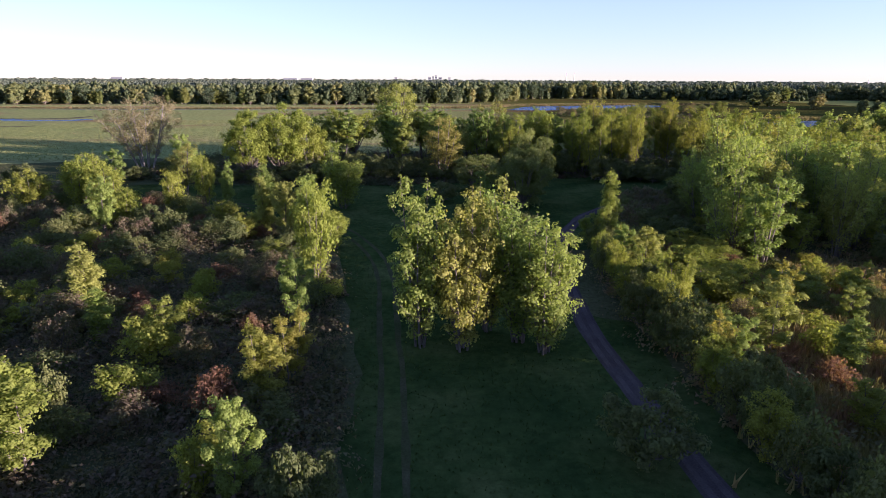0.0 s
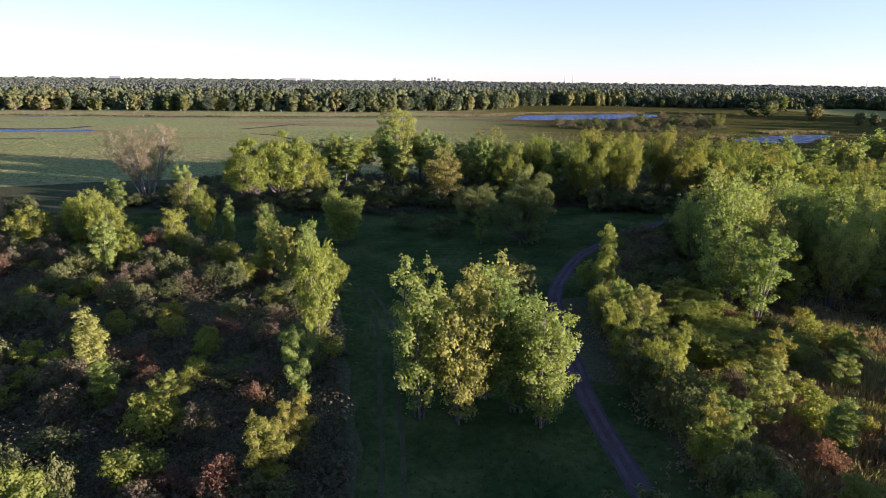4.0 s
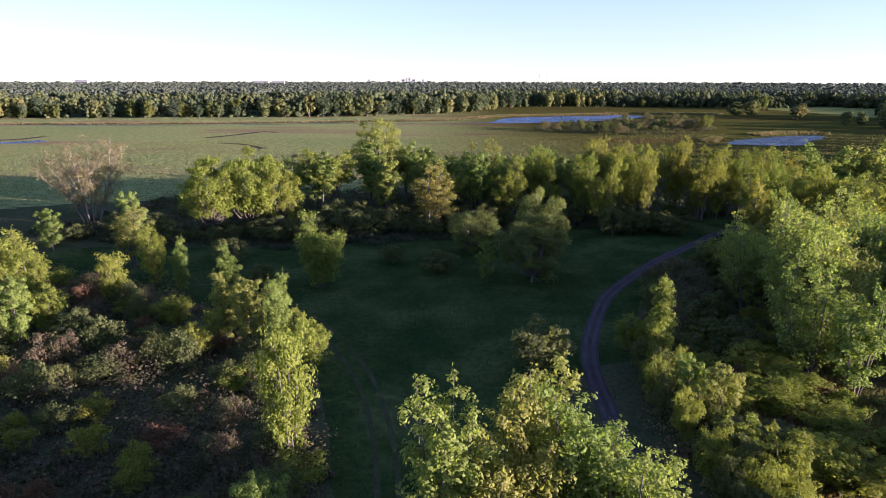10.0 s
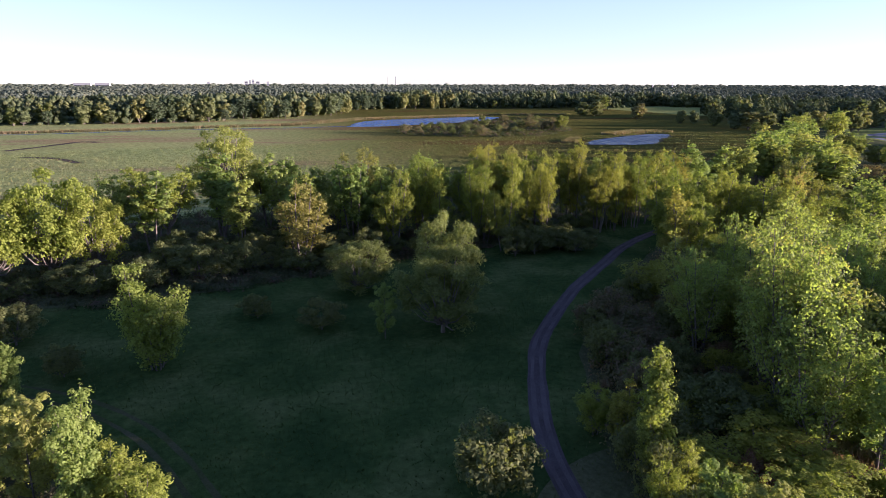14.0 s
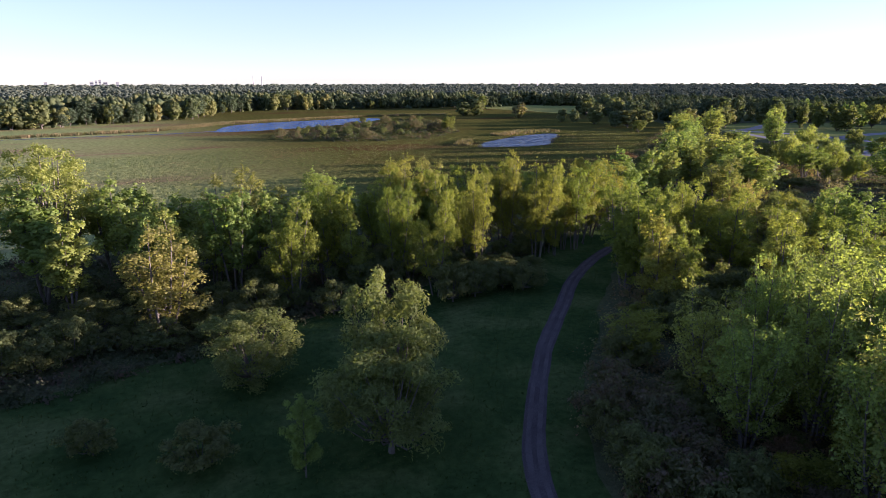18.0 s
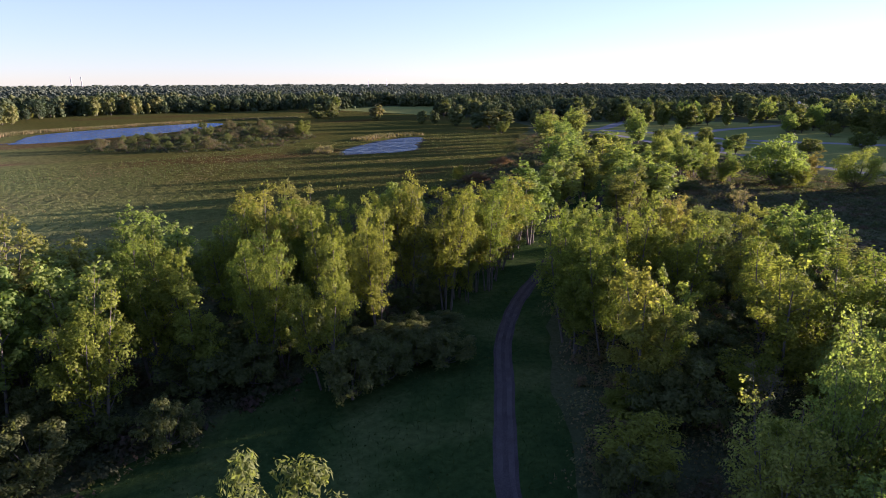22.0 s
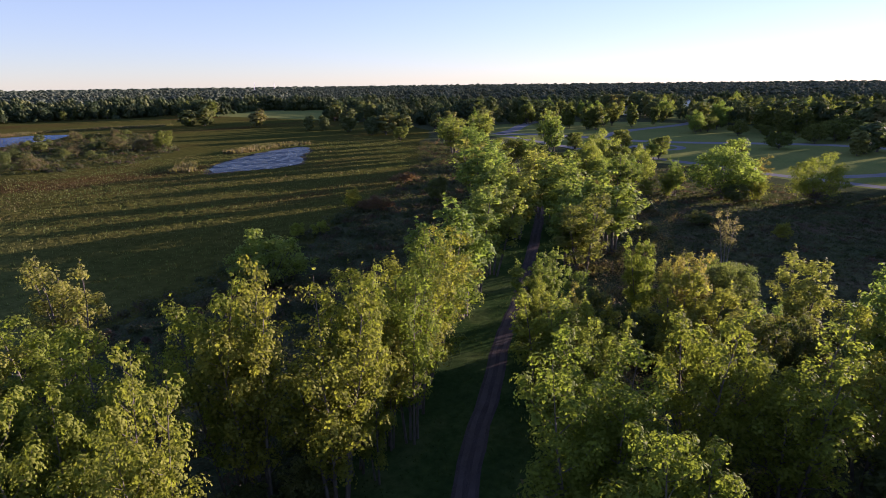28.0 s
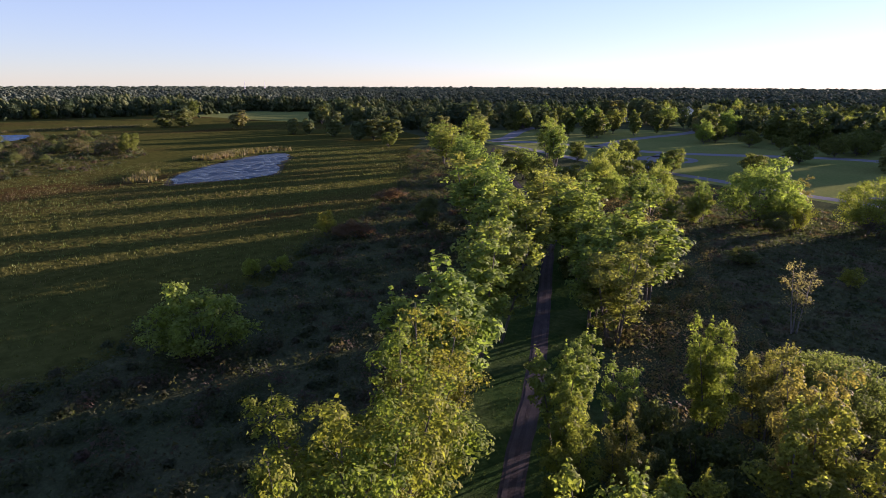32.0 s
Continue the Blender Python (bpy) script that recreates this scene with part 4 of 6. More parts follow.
plant("bush", 29.9, 79.9, 4.2, 2.2)
plant("bush", 64.8, 83.2, 4.4, 3.0)
plant("bush", 56.0, 83.4, 3.7, 3.7)
plant("bush", 59.2, 83.7, 5.3, 3.0)
plant("bush", 53.1, 84.8, 4.0, 3.8)
plant("bush", 26.5, 85.4, 3.9, 2.4)
plant("bush", 82.1, 85.5, 3.7, 3.7)
plant("bush", 34.5, 88.6, 2.4, 2.5)
plant("bush", 59.6, 89.8, 5.6, 2.9)
plant("bush", 35.8, 90.3, 2.7, 2.0)
plant("bush", 27.6, 90.4, 3.3, 2.1)
plant("bush", 97.3, 92.6, 5.0, 3.6)
plant("bush", 70.8, 93.2, 5.4, 3.1)
plant("bush", -24.1, 95.6, 3.0, 2.2)
plant("bush", 69.7, 95.7, 4.1, 3.1)
plant("bush", 90.3, 96.8, 4.3, 3.2)
plant("bush", 65.9, 98.8, 6.0, 3.3)
plant("bush", 37.8, 99.1, 3.9, 2.4)
plant("bush", -0.1, 100.7, 3.5, 2.7)
plant("bush", -71.5, 101.2, 6.0, 3.0)
plant("bush", 48.8, 101.4, 5.5, 3.7)
plant("bush", 82.9, 102.5, 5.9, 3.5)
plant("bush", 47.3, 102.7, 5.0, 3.2)
plant("bush", 96.9, 102.8, 5.2, 3.6)
plant("bush", -31.0, 104.8, 4.5, 3.2)
plant("bush", 60.5, 105.2, 4.5, 3.7)
plant("bush", 72.7, 105.5, 5.1, 3.6)
plant("bush", 55.6, 105.9, 4.4, 3.8)
plant("bush", -7.0, 106.1, 3.0, 2.0)
plant("bush", 66.3, 107.3, 3.6, 3.6)
plant("bush", 61.9, 109.5, 5.0, 3.4)
plant("bush", 79.5, 109.6, 4.4, 3.2)
plant("bush", 92.9, 110.9, 5.8, 3.1)
plant("bush", 86.5, 111.5, 3.8, 3.0)
plant("bush", 80.5, 114.0, 4.1, 3.7)
plant("bush", 87.7, 115.2, 5.9, 2.8)
plant("bush", 70.3, 116.6, 5.8, 3.5)
plant("bush", 61.6, 116.8, 4.0, 3.0)
plant("bush", 41.9, 122.1, 3.5, 2.9)
plant("bush", 31.7, 122.5, 5.0, 3.2)
plant("bush", 35.1, 122.9, 4.5, 2.9)
plant("bush", 40.0, 124.0, 3.5, 2.7)
plant("bush", -9.2, 124.7, 4.7, 2.9)
plant("bush", 42.0, 125.6, 2.2, 3.7)
plant("bush", 35.6, 126.1, 2.7, 3.7)
plant("bush", -18.9, 126.3, 4.9, 3.8)
plant("bush", 85.9, 126.5, 4.5, 2.7)
plant("bush", 82.4, 126.5, 4.0, 2.4)
plant("bush", 38.9, 127.6, 3.2, 3.5)
plant("bush", 46.7, 128.4, 2.3, 3.3)
plant("bush", -3.2, 128.6, 3.6, 3.0)
plant("bush", 2.9, 128.6, 3.7, 3.2)
plant("bush", 42.7, 128.7, 3.0, 3.3)
plant("bush", 37.1, 129.2, 2.6, 3.4)
plant("bush", 85.9, 129.5, 4.5, 2.7)
plant("bush", 5.5, 130.4, 3.8, 3.8)
plant("bush", -12.3, 130.6, 3.2, 3.1)
plant("bush", 81.3, 131.2, 4.5, 2.4)
plant("bush", -17.8, 131.4, 3.2, 3.4)
plant("bush", -7.5, 131.5, 4.0, 3.0)
plant("bush", 84.8, 132.6, 6.0, 2.7)
plant("bush", 11.0, 134.0, 4.5, 3.0)
plant("bush", -8.4, 136.0, 3.1, 3.2)
plant("bush", -19.5, 136.1, 4.1, 3.1)
plant("bush", -14.6, 136.3, 3.8, 2.9)
plant("bush", 24.6, 137.8, 4.5, 2.9)
plant("bush", -1.4, 138.0, 3.7, 3.2)
plant("bush", 13.7, 138.8, 4.4, 3.3)
plant("bush", -8.6, 139.9, 3.1, 3.0)
plant("bush", 149.2, 153.6, 3.0, 3.2)
plant("bush", 146.7, 156.6, 3.5, 3.7)
plant("bush", 224.4, 184.8, 5.0, 3.7)
plant("bush", 133.7, 193.3, 6.0, 3.0)
plant("cott", -12.0, 152.0, 20.0, 6.8)
plant("dead", -66.5, 135.0, 15.6, 7.6)
plant("deadt", 52.3, 97.2, 6.0, 2.4)
plant("deadt", 120.0, 129.4, 8.5, 2.9)
plant("gbush", 20.8, 10.7, 4.1, 1.5)
plant("gbush", -18.3, 11.5, 2.4, 2.2)
plant("gbush", -27.5, 14.2, 2.7, 1.6)
plant("gbush", 20.1, 14.5, 4.0, 1.5)
plant("gbush", -10.6, 20.6, 2.5, 1.8)
plant("gbush", 18.9, 21.7, 4.4, 1.6)
plant("gbush", 20.9, 22.5, 3.7, 1.5)
plant("gbush", -37.3, 23.1, 3.0, 1.4)
plant("gbush", 18.7, 26.4, 3.9, 1.5)
plant("gbush", -25.4, 29.2, 3.4, 1.2)
plant("gbush", -21.3, 29.9, 2.0, 1.5)
plant("gbush", 18.6, 30.4, 3.4, 1.4)
plant("gbush", -9.2, 30.5, 1.7, 1.6)
plant("gbush", 20.3, 30.9, 3.4, 1.7)
plant("gbush", -23.0, 31.4, 3.3, 1.2)
plant("gbush", 18.8, 32.3, 3.9, 1.8)
plant("gbush", -10.6, 32.4, 1.8, 2.0)
plant("gbush", -33.1, 32.4, 3.3, 1.7)
plant("gbush", -28.5, 33.5, 3.2, 2.0)
plant("gbush", -38.8, 35.3, 1.9, 2.1)
plant("gbush", -27.5, 37.5, 1.7, 2.0)
plant("gbush", -36.0, 38.7, 3.4, 1.6)
plant("gbush", 18.2, 39.8, 3.7, 1.8)
plant("gbush", -46.7, 39.9, 2.6, 1.4)
plant("gbush", 19.6, 42.9, 4.0, 1.7)
plant("gbush", 18.6, 45.0, 3.8, 1.5)
plant("gbush", -28.4, 47.9, 1.8, 1.3)
plant("gbush", -48.2, 48.0, 2.9, 1.8)
plant("gbush", -17.7, 48.2, 2.1, 1.9)
plant("gbush", 33.1, 50.1, 1.8, 1.5)
plant("gbush", -40.8, 50.4, 3.0, 1.8)
plant("gbush", -12.0, 50.8, 2.9, 1.8)
plant("gbush", -49.6, 51.0, 2.7, 2.0)
plant("gbush", -52.0, 52.0, 2.4, 1.7)
plant("gbush", 40.3, 53.9, 1.7, 1.2)
plant("gbush", 17.9, 54.0, 3.7, 1.4)
plant("gbush", -34.5, 55.0, 2.5, 2.0)
plant("gbush", -46.2, 57.3, 3.2, 1.9)
plant("gbush", -13.2, 58.3, 2.2, 2.2)
plant("gbush", -57.8, 59.2, 3.1, 1.8)
plant("gbush", -36.8, 59.8, 1.8, 1.2)
plant("gbush", -43.1, 60.0, 2.9, 2.0)
plant("gbush", 35.7, 60.6, 1.8, 1.6)
plant("gbush", 17.0, 61.0, 3.8, 1.4)
plant("gbush", -31.9, 61.1, 2.0, 1.6)
plant("gbush", -23.2, 63.4, 1.9, 1.8)
plant("gbush", -50.0, 63.6, 1.8, 2.1)
plant("gbush", -15.8, 65.3, 1.8, 1.6)
plant("gbush", -36.6, 65.5, 3.1, 2.1)
plant("gbush", 18.5, 65.6, 4.1, 1.7)
plant("gbush", -52.9, 67.1, 2.3, 1.3)
plant("gbush", -35.3, 68.0, 2.1, 1.5)
plant("gbush", 23.5, 68.3, 2.0, 1.0)
plant("gbush", -20.5, 68.5, 2.0, 1.8)
plant("gbush", -49.3, 68.6, 1.8, 1.5)
plant("gbush", 19.1, 68.9, 3.6, 1.9)
plant("gbush", -32.9, 69.4, 1.9, 2.1)
plant("gbush", -44.6, 69.4, 2.1, 1.8)
plant("gbush", -18.1, 69.9, 2.2, 1.9)
plant("gbush", -47.2, 70.8, 2.9, 2.2)
plant("gbush", -25.6, 71.1, 3.3, 2.0)
plant("gbush", 21.2, 71.4, 3.1, 2.1)
plant("gbush", 23.6, 71.6, 2.9, 2.2)
plant("gbush", -28.2, 71.7, 3.3, 1.4)
plant("gbush", 26.6, 71.9, 3.5, 2.6)
plant("gbush", -18.5, 72.3, 2.4, 1.6)
plant("gbush", -43.4, 72.7, 1.9, 1.9)
plant("gbush", -47.4, 73.7, 3.2, 1.3)
plant("gbush", 27.7, 74.8, 2.6, 1.9)
plant("gbush", -34.3, 74.8, 3.4, 2.1)
plant("gbush", -45.9, 74.8, 3.3, 2.0)
plant("gbush", 39.6, 74.9, 2.3, 1.1)
plant("gbush", -66.6, 75.5, 2.7, 1.5)
plant("gbush", -30.3, 75.9, 2.6, 1.9)
plant("gbush", 25.6, 77.5, 3.4, 2.6)
plant("gbush", -40.7, 78.2, 2.4, 1.9)
plant("gbush", -49.7, 80.1, 2.7, 1.7)
plant("gbush", -37.8, 80.5, 2.0, 1.3)
plant("gbush", -59.3, 81.4, 2.3, 1.4)
plant("gbush", -34.7, 82.6, 3.4, 1.5)
plant("gbush", 38.9, 83.4, 1.5, 1.3)
plant("gbush", 25.4, 83.7, 3.8, 2.0)
plant("gbush", -33.0, 84.1, 1.8, 2.0)
plant("gbush", -61.1, 84.2, 3.0, 1.3)
plant("gbush", -45.8, 86.8, 2.7, 1.8)
plant("gbush", -69.9, 87.2, 2.7, 1.7)
plant("gbush", 27.4, 87.8, 2.6, 2.2)
plant("gbush", -38.5, 88.3, 3.0, 2.1)
plant("gbush", -63.4, 91.1, 3.2, 1.2)
plant("gbush", -58.8, 92.0, 2.8, 1.8)
plant("gbush", -56.9, 92.4, 2.2, 2.0)
plant("gbush", 38.0, 92.9, 2.0, 1.7)
plant("gbush", -71.2, 95.1, 1.9, 1.7)
plant("gbush", -58.5, 97.7, 3.3, 1.8)
plant("gold", -41.0, 127.5, 14.0, 5.6)
plant("gold", -35.0, 130.0, 14.8, 6.2)
plant("gold", -29.6, 131.5, 12.0, 5.0)
plant("limby", -20.5, 139.7, 14.4, 5.6)
plant("midp", -16.0, 95.0, 10.4, 3.9)
plant("obush", -12.1, 14.5, 3.0, 1.6)
plant("obush", -16.9, 15.3, 3.0, 1.5)
plant("obush", -32.2, 15.6, 3.0, 1.7)
plant("obush", -30.2, 16.3, 1.8, 1.4)
plant("obush", -32.2, 25.6, 2.9, 1.9)
plant("obush", -28.6, 25.8, 2.4, 2.2)
plant("obush", -26.0, 26.0, 3.3, 1.9)
plant("obush", -33.7, 26.7, 2.8, 1.6)
plant("obush", -36.5, 29.2, 2.9, 2.2)
plant("obush", -18.0, 31.0, 2.1, 1.6)
plant("obush", -25.5, 31.2, 2.4, 1.6)
plant("obush", 32.8, 37.3, 2.1, 1.7)
plant("obush", -17.2, 39.2, 2.8, 1.6)
plant("obush", -37.5, 39.7, 2.4, 2.1)
plant("obush", -40.8, 40.6, 2.5, 1.4)
plant("obush", -28.5, 41.5, 2.8, 1.5)
plant("obush", -23.9, 42.5, 2.1, 1.6)
plant("obush", -31.3, 45.6, 3.0, 2.0)
plant("obush", -29.1, 45.7, 2.3, 2.2)
plant("obush", -37.1, 45.9, 2.2, 1.8)
plant("obush", 25.1, 46.9, 2.4, 1.5)
plant("obush", 38.5, 47.0, 1.6, 1.2)
plant("obush", -15.7, 47.2, 2.1, 1.6)
plant("obush", 28.7, 52.0, 1.4, 1.2)
plant("obush", -17.2, 56.0, 2.6, 1.6)
plant("obush", -37.7, 57.8, 3.3, 2.0)
plant("obush", -51.4, 60.3, 1.7, 2.0)
plant("obush", -47.3, 60.4, 2.2, 1.6)
plant("obush", -17.9, 60.8, 2.5, 1.3)
plant("obush", -38.7, 61.0, 2.0, 1.3)
plant("obush", -52.9, 62.7, 2.3, 1.7)
plant("obush", -45.9, 63.6, 2.1, 2.1)
plant("obush", 37.1, 64.4, 1.3, 1.5)
plant("obush", 37.9, 66.2, 1.6, 1.3)
plant("obush", -63.1, 67.2, 2.5, 1.8)
plant("obush", -60.8, 68.2, 2.0, 2.1)
plant("obush", -31.4, 70.9, 2.6, 1.8)
plant("obush", -62.3, 71.0, 3.1, 2.0)
plant("obush", -45.3, 71.4, 1.9, 1.5)
plant("obush", -38.8, 72.0, 3.1, 1.7)
plant("obush", -37.0, 72.4, 3.2, 1.4)
plant("obush", -31.2, 73.6, 2.1, 1.5)
plant("obush", 23.9, 75.7, 4.1, 2.2)
plant("obush", -25.5, 77.0, 2.3, 1.9)
plant("obush", 34.2, 77.2, 1.8, 1.4)
plant("obush", -63.3, 77.4, 2.4, 2.1)
plant("obush", -57.1, 77.9, 3.3, 1.4)
plant("obush", -34.5, 78.0, 2.0, 1.8)
plant("obush", -52.7, 79.3, 3.1, 2.0)
plant("obush", -56.3, 80.7, 3.4, 2.1)
plant("obush", -63.1, 81.7, 3.2, 1.9)
plant("obush", 26.0, 81.8, 3.8, 2.5)
plant("obush", -42.3, 81.8, 1.9, 1.5)
plant("obush", 32.8, 82.0, 1.8, 1.3)
plant("obush", -46.1, 82.1, 3.2, 1.7)
plant("obush", -50.2, 83.6, 2.4, 1.4)
plant("obush", -40.7, 84.0, 2.5, 1.7)
plant("obush", 29.5, 84.2, 3.2, 2.0)
plant("obush", -35.0, 85.2, 3.2, 1.4)
plant("obush", -57.0, 85.6, 3.1, 2.1)
plant("obush", -64.7, 85.8, 3.1, 1.7)
plant("obush", 29.0, 86.0, 3.0, 2.5)
plant("obush", 30.9, 86.1, 2.9, 2.3)
plant("obush", 33.5, 86.1, 1.4, 1.1)
plant("obush", 45.2, 86.6, 1.5, 1.6)
plant("obush", 31.3, 88.8, 3.7, 2.3)
plant("obush", 40.9, 89.2, 1.3, 1.4)
plant("obush", 33.5, 91.7, 2.5, 1.8)
plant("obush", 28.7, 91.9, 3.8, 2.3)
plant("obush", -75.3, 92.3, 2.4, 1.7)
plant("obush", -45.2, 92.7, 2.8, 1.9)
plant("obush", -74.1, 94.1, 2.3, 1.5)
plant("obush", 31.8, 94.6, 3.7, 2.4)
plant("obush", -64.5, 95.4, 2.2, 1.7)
plant("obush", 41.2, 95.6, 1.9, 1.6)
plant("obush", -77.2, 95.7, 1.9, 2.2)
plant("obush", -67.2, 96.0, 3.1, 1.3)
plant("obush", -74.9, 98.2, 2.7, 1.4)
plant("obush", -55.0, 98.8, 2.5, 2.0)
plant("obush", -62.6, 99.6, 3.2, 1.6)
plant("open", 34.5, 63.3, 11.0, 3.7)
plant("open", 73.2, 75.4, 9.0, 2.9)
plant("open", 55.4, 87.0, 12.5, 4.3)
plant("open", 71.0, 90.2, 8.1, 3.1)
plant("open", 62.6, 90.4, 12.0, 4.3)
plant("open", 91.8, 93.1, 10.0, 3.1)
plant("open", 81.1, 93.9, 9.1, 3.4)
plant("open", 76.3, 99.1, 8.8, 3.1)
plant("open", 96.1, 116.1, 10.0, 3.7)
plant("open", 83.6, 117.8, 8.4, 3.2)
plant("open", 70.0, 128.6, 10.0, 2.7)
plant("open", 29.9, 131.5, 11.0, 2.8)
plant("open", 86.5, 135.0, 7.5, 2.3)
plant("open", 10.5, 140.5, 11.8, 3.4)
plant("open", 6.7, 142.6, 12.3, 4.0)
plant("open", -0.6, 146.2, 10.7, 3.9)
plant("open", 19.9, 151.6, 10.6, 4.4)
plant("open", 23.9, 153.3, 12.2, 4.4)
plant("open", 167.0, 186.0, 9.0, 3.4)
plant("parkb", 175.0, 145.0, 12.2, 9.0)
plant("parkb", 182.6, 167.3, 9.4, 4.2)
plant("parkb", 198.4, 186.2, 11.3, 5.8)
plant("pop", 63.9, 79.4, 10.1, 3.1)
plant("pop", 72.2, 84.9, 8.5, 2.9)
plant("pop", 76.7, 88.3, 9.0, 3.2)
plant("pop", 85.9, 92.3, 8.1, 3.3)
plant("pop", 81.9, 105.3, 13.0, 3.7)
plant("pop", 98.9, 107.9, 9.3, 3.3)
plant("pop", 84.2, 108.7, 13.0, 3.7)
plant("pop", 1.8, 135.3, 12.8, 3.9)
plant("pop", 84.1, 138.9, 9.0, 2.2)
plant("pop", 87.4, 139.0, 8.5, 2.3)
plant("pop", -1.7, 141.1, 12.2, 4.4)
plant("pop", 17.1, 142.2, 11.3, 4.1)
plant("pop", -13.0, 145.0, 15.0, 6.1)
plant("pop", 83.0, 147.2, 14.2, 5.0)
plant("pop", 25.3, 147.8, 12.4, 4.2)
plant("pop", 13.4, 148.3, 11.2, 3.8)
plant("pop", 79.0, 147.0, 12.6, 4.3)
plant("pop", -3.0, 150.0, 14.4, 5.2)
plant("pop", 90.5, 150.8, 13.1, 4.8)
plant("pop", 82.8, 151.7, 9.5, 2.9)
plant("pop", 15.7, 152.4, 11.7, 4.5)
plant("pop", 6.0, 153.0, 11.1, 3.5)
plant("pop", 97.7, 153.6, 12.6, 4.7)
plant("pop", -5.7, 154.1, 12.7, 3.5)
plant("pop", 1.7, 154.7, 10.4, 4.0)
plant("pop", 26.7, 157.7, 12.5, 4.4)
plant("popb", 33.0, 67.0, 12.0, 3.8)
plant("popb", 46.5, 69.3, 11.1, 3.1)
plant("popb", 34.7, 72.0, 16.3, 4.6)
plant("popb", 50.2, 72.1, 12.4, 2.9)
plant("popb", 37.5, 73.1, 14.0, 5.1)
plant("popb", 42.7, 75.5, 11.4, 3.0)
plant("popb", 54.0, 75.7, 12.6, 3.7)
plant("popb", 37.0, 76.0, 13.5, 4.2)
plant("popb", 48.4, 77.1, 10.9, 3.3)
plant("popb", 56.0, 80.4, 9.5, 3.2)
plant("popb", 51.6, 80.9, 11.6, 3.0)
plant("popb", 46.6, 81.3, 13.0, 4.4)
plant("popb", 41.3, 83.0, 13.5, 4.1)
plant("popb", 36.6, 85.0, 11.1, 3.5)
plant("popb", 48.3, 85.1, 14.5, 4.9)
plant("popb", 50.0, 89.9, 12.2, 3.1)
plant("popb", 44.6, 90.0, 13.0, 2.9)
plant("popb", 38.4, 90.8, 10.5, 3.6)
plant("popb", 55.6, 91.8, 10.7, 3.6)
plant("popc", 8.1, 42.4, 11.0, 3.1)
plant("popc", 1.8, 42.7, 12.5, 3.1)
plant("popc", -1.4, 43.2, 13.4, 3.1)
plant("popc", 6.4, 44.3, 12.2, 3.4)
plant("popc", 3.9, 46.5, 13.0, 3.1)
# next twelve: out of view, added to shade the wet meadow
plant("popf", 180.8, 88.4, 11.3, 5.0)
plant("popf", 200.3, 90.7, 12.4, 3.2)
plant("popf", 188.0, 91.9, 12.0, 4.0)
plant("popf", 206.7, 94.8, 12.2, 3.6)
plant("popf", 162.3, 95.2, 11.6, 4.2)
plant("popf", 213.0, 97.3, 9.2, 3.0)
plant("popf", 172.1, 100.6, 12.3, 3.7)
plant("popf", 194.6, 101.9, 9.9, 3.6)
plant("popf", 181.4, 102.5, 11.6, 4.5)
plant("popf", 201.7, 104.5, 12.9, 3.1)
plant("popf", 163.7, 106.5, 11.0, 3.7)
plant("popf", 198.3, 110.9, 11.5, 3.2)
plant("popf", 118.4, 145.6, 13.9, 6.5)
plant("popf", 108.0, 147.5, 11.2, 4.2)
plant("popf", 115.5, 150.5, 11.8, 4.5)
plant("popf", 123.2, 156.5, 11.8, 4.9)
plant("popf", 106.5, 160.5, 13.4, 4.5)
plant("popf", 129.3, 161.6, 13.4, 5.8)
plant("popf", 116.9, 161.7, 12.8, 4.9)
plant("popf", 115.3, 164.1, 13.9, 5.4)
plant("popf", 133.8, 167.5, 13.4, 5.4)
plant("popf", 145.0, 169.0, 11.2, 4.5)
plant("popf", 123.0, 170.0, 13.4, 4.5)
plant("popf", 131.5, 176.5, 13.4, 4.8)
plant("popf", 156.0, 178.5, 10.7, 4.8)
plant("popf", 133.1, 180.8, 13.9, 6.5)
plant("popf", 231.7, 182.7, 7.0, 3.7)
plant("popf", 150.0, 189.0, 12.3, 4.8)
plant("popf", 141.3, 189.1, 13.9, 5.4)
plant("popf", 160.0, 199.0, 12.8, 5.0)
plant("popf", 171.0, 211.0, 13.4, 5.3)
plant("popf", 198.4, 211.1, 9.0, 4.9)
plant("popf", 220.9, 213.8, 15.6, 4.6)
plant("popf", 186.0, 223.0, 12.3, 5.0)
plant("popf", 238.7, 226.0, 15.5, 4.4)
plant("popf", 202.0, 236.0, 12.0, 4.0)
plant("popf", 207.5, 246.7, 13.0, 6.1)
plant("popf", 218.0, 252.0, 12.0, 4.4)
plant("popf", 240.6, 258.0, 14.0, 6.1)
plant("popf", 235.4, 273.4, 12.5, 5.5)
plant("popf", 263.6, 277.0, 14.0, 5.5)
plant("popn", 65.7, 92.6, 13.0, 4.9)
plant("popn", 64.0, 95.1, 13.0, 3.7)
plant("popn", 66.5, 102.5, 13.0, 3.7)
plant("popn", 75.2, 108.5, 12.5, 3.7)
plant("popn", 67.6, 111.8, 13.5, 4.3)
plant("popn", 54.5, 112.7, 13.0, 3.4)
plant("popn", 64.8, 116.0, 14.5, 3.7)
plant("popn", 55.0, 117.6, 13.6, 4.2)
plant("popn", 59.3, 119.3, 13.0, 4.3)
plant("popn", 31.0, 125.6, 14.0, 3.2)
plant("popn", 13.6, 129.5, 13.5, 4.0)
plant("popn", 27.6, 130.8, 14.0, 3.2)
plant("popn", 40.6, 131.2, 15.0, 3.2)
plant("popn", 52.0, 133.4, 15.0, 4.4)
plant("popn", 60.8, 135.0, 14.0, 3.8)
plant("popn", 20.8, 134.4, 14.0, 3.4)
plant("popn", 55.5, 135.4, 15.0, 3.2)
plant("popn", 37.9, 135.5, 15.0, 3.4)
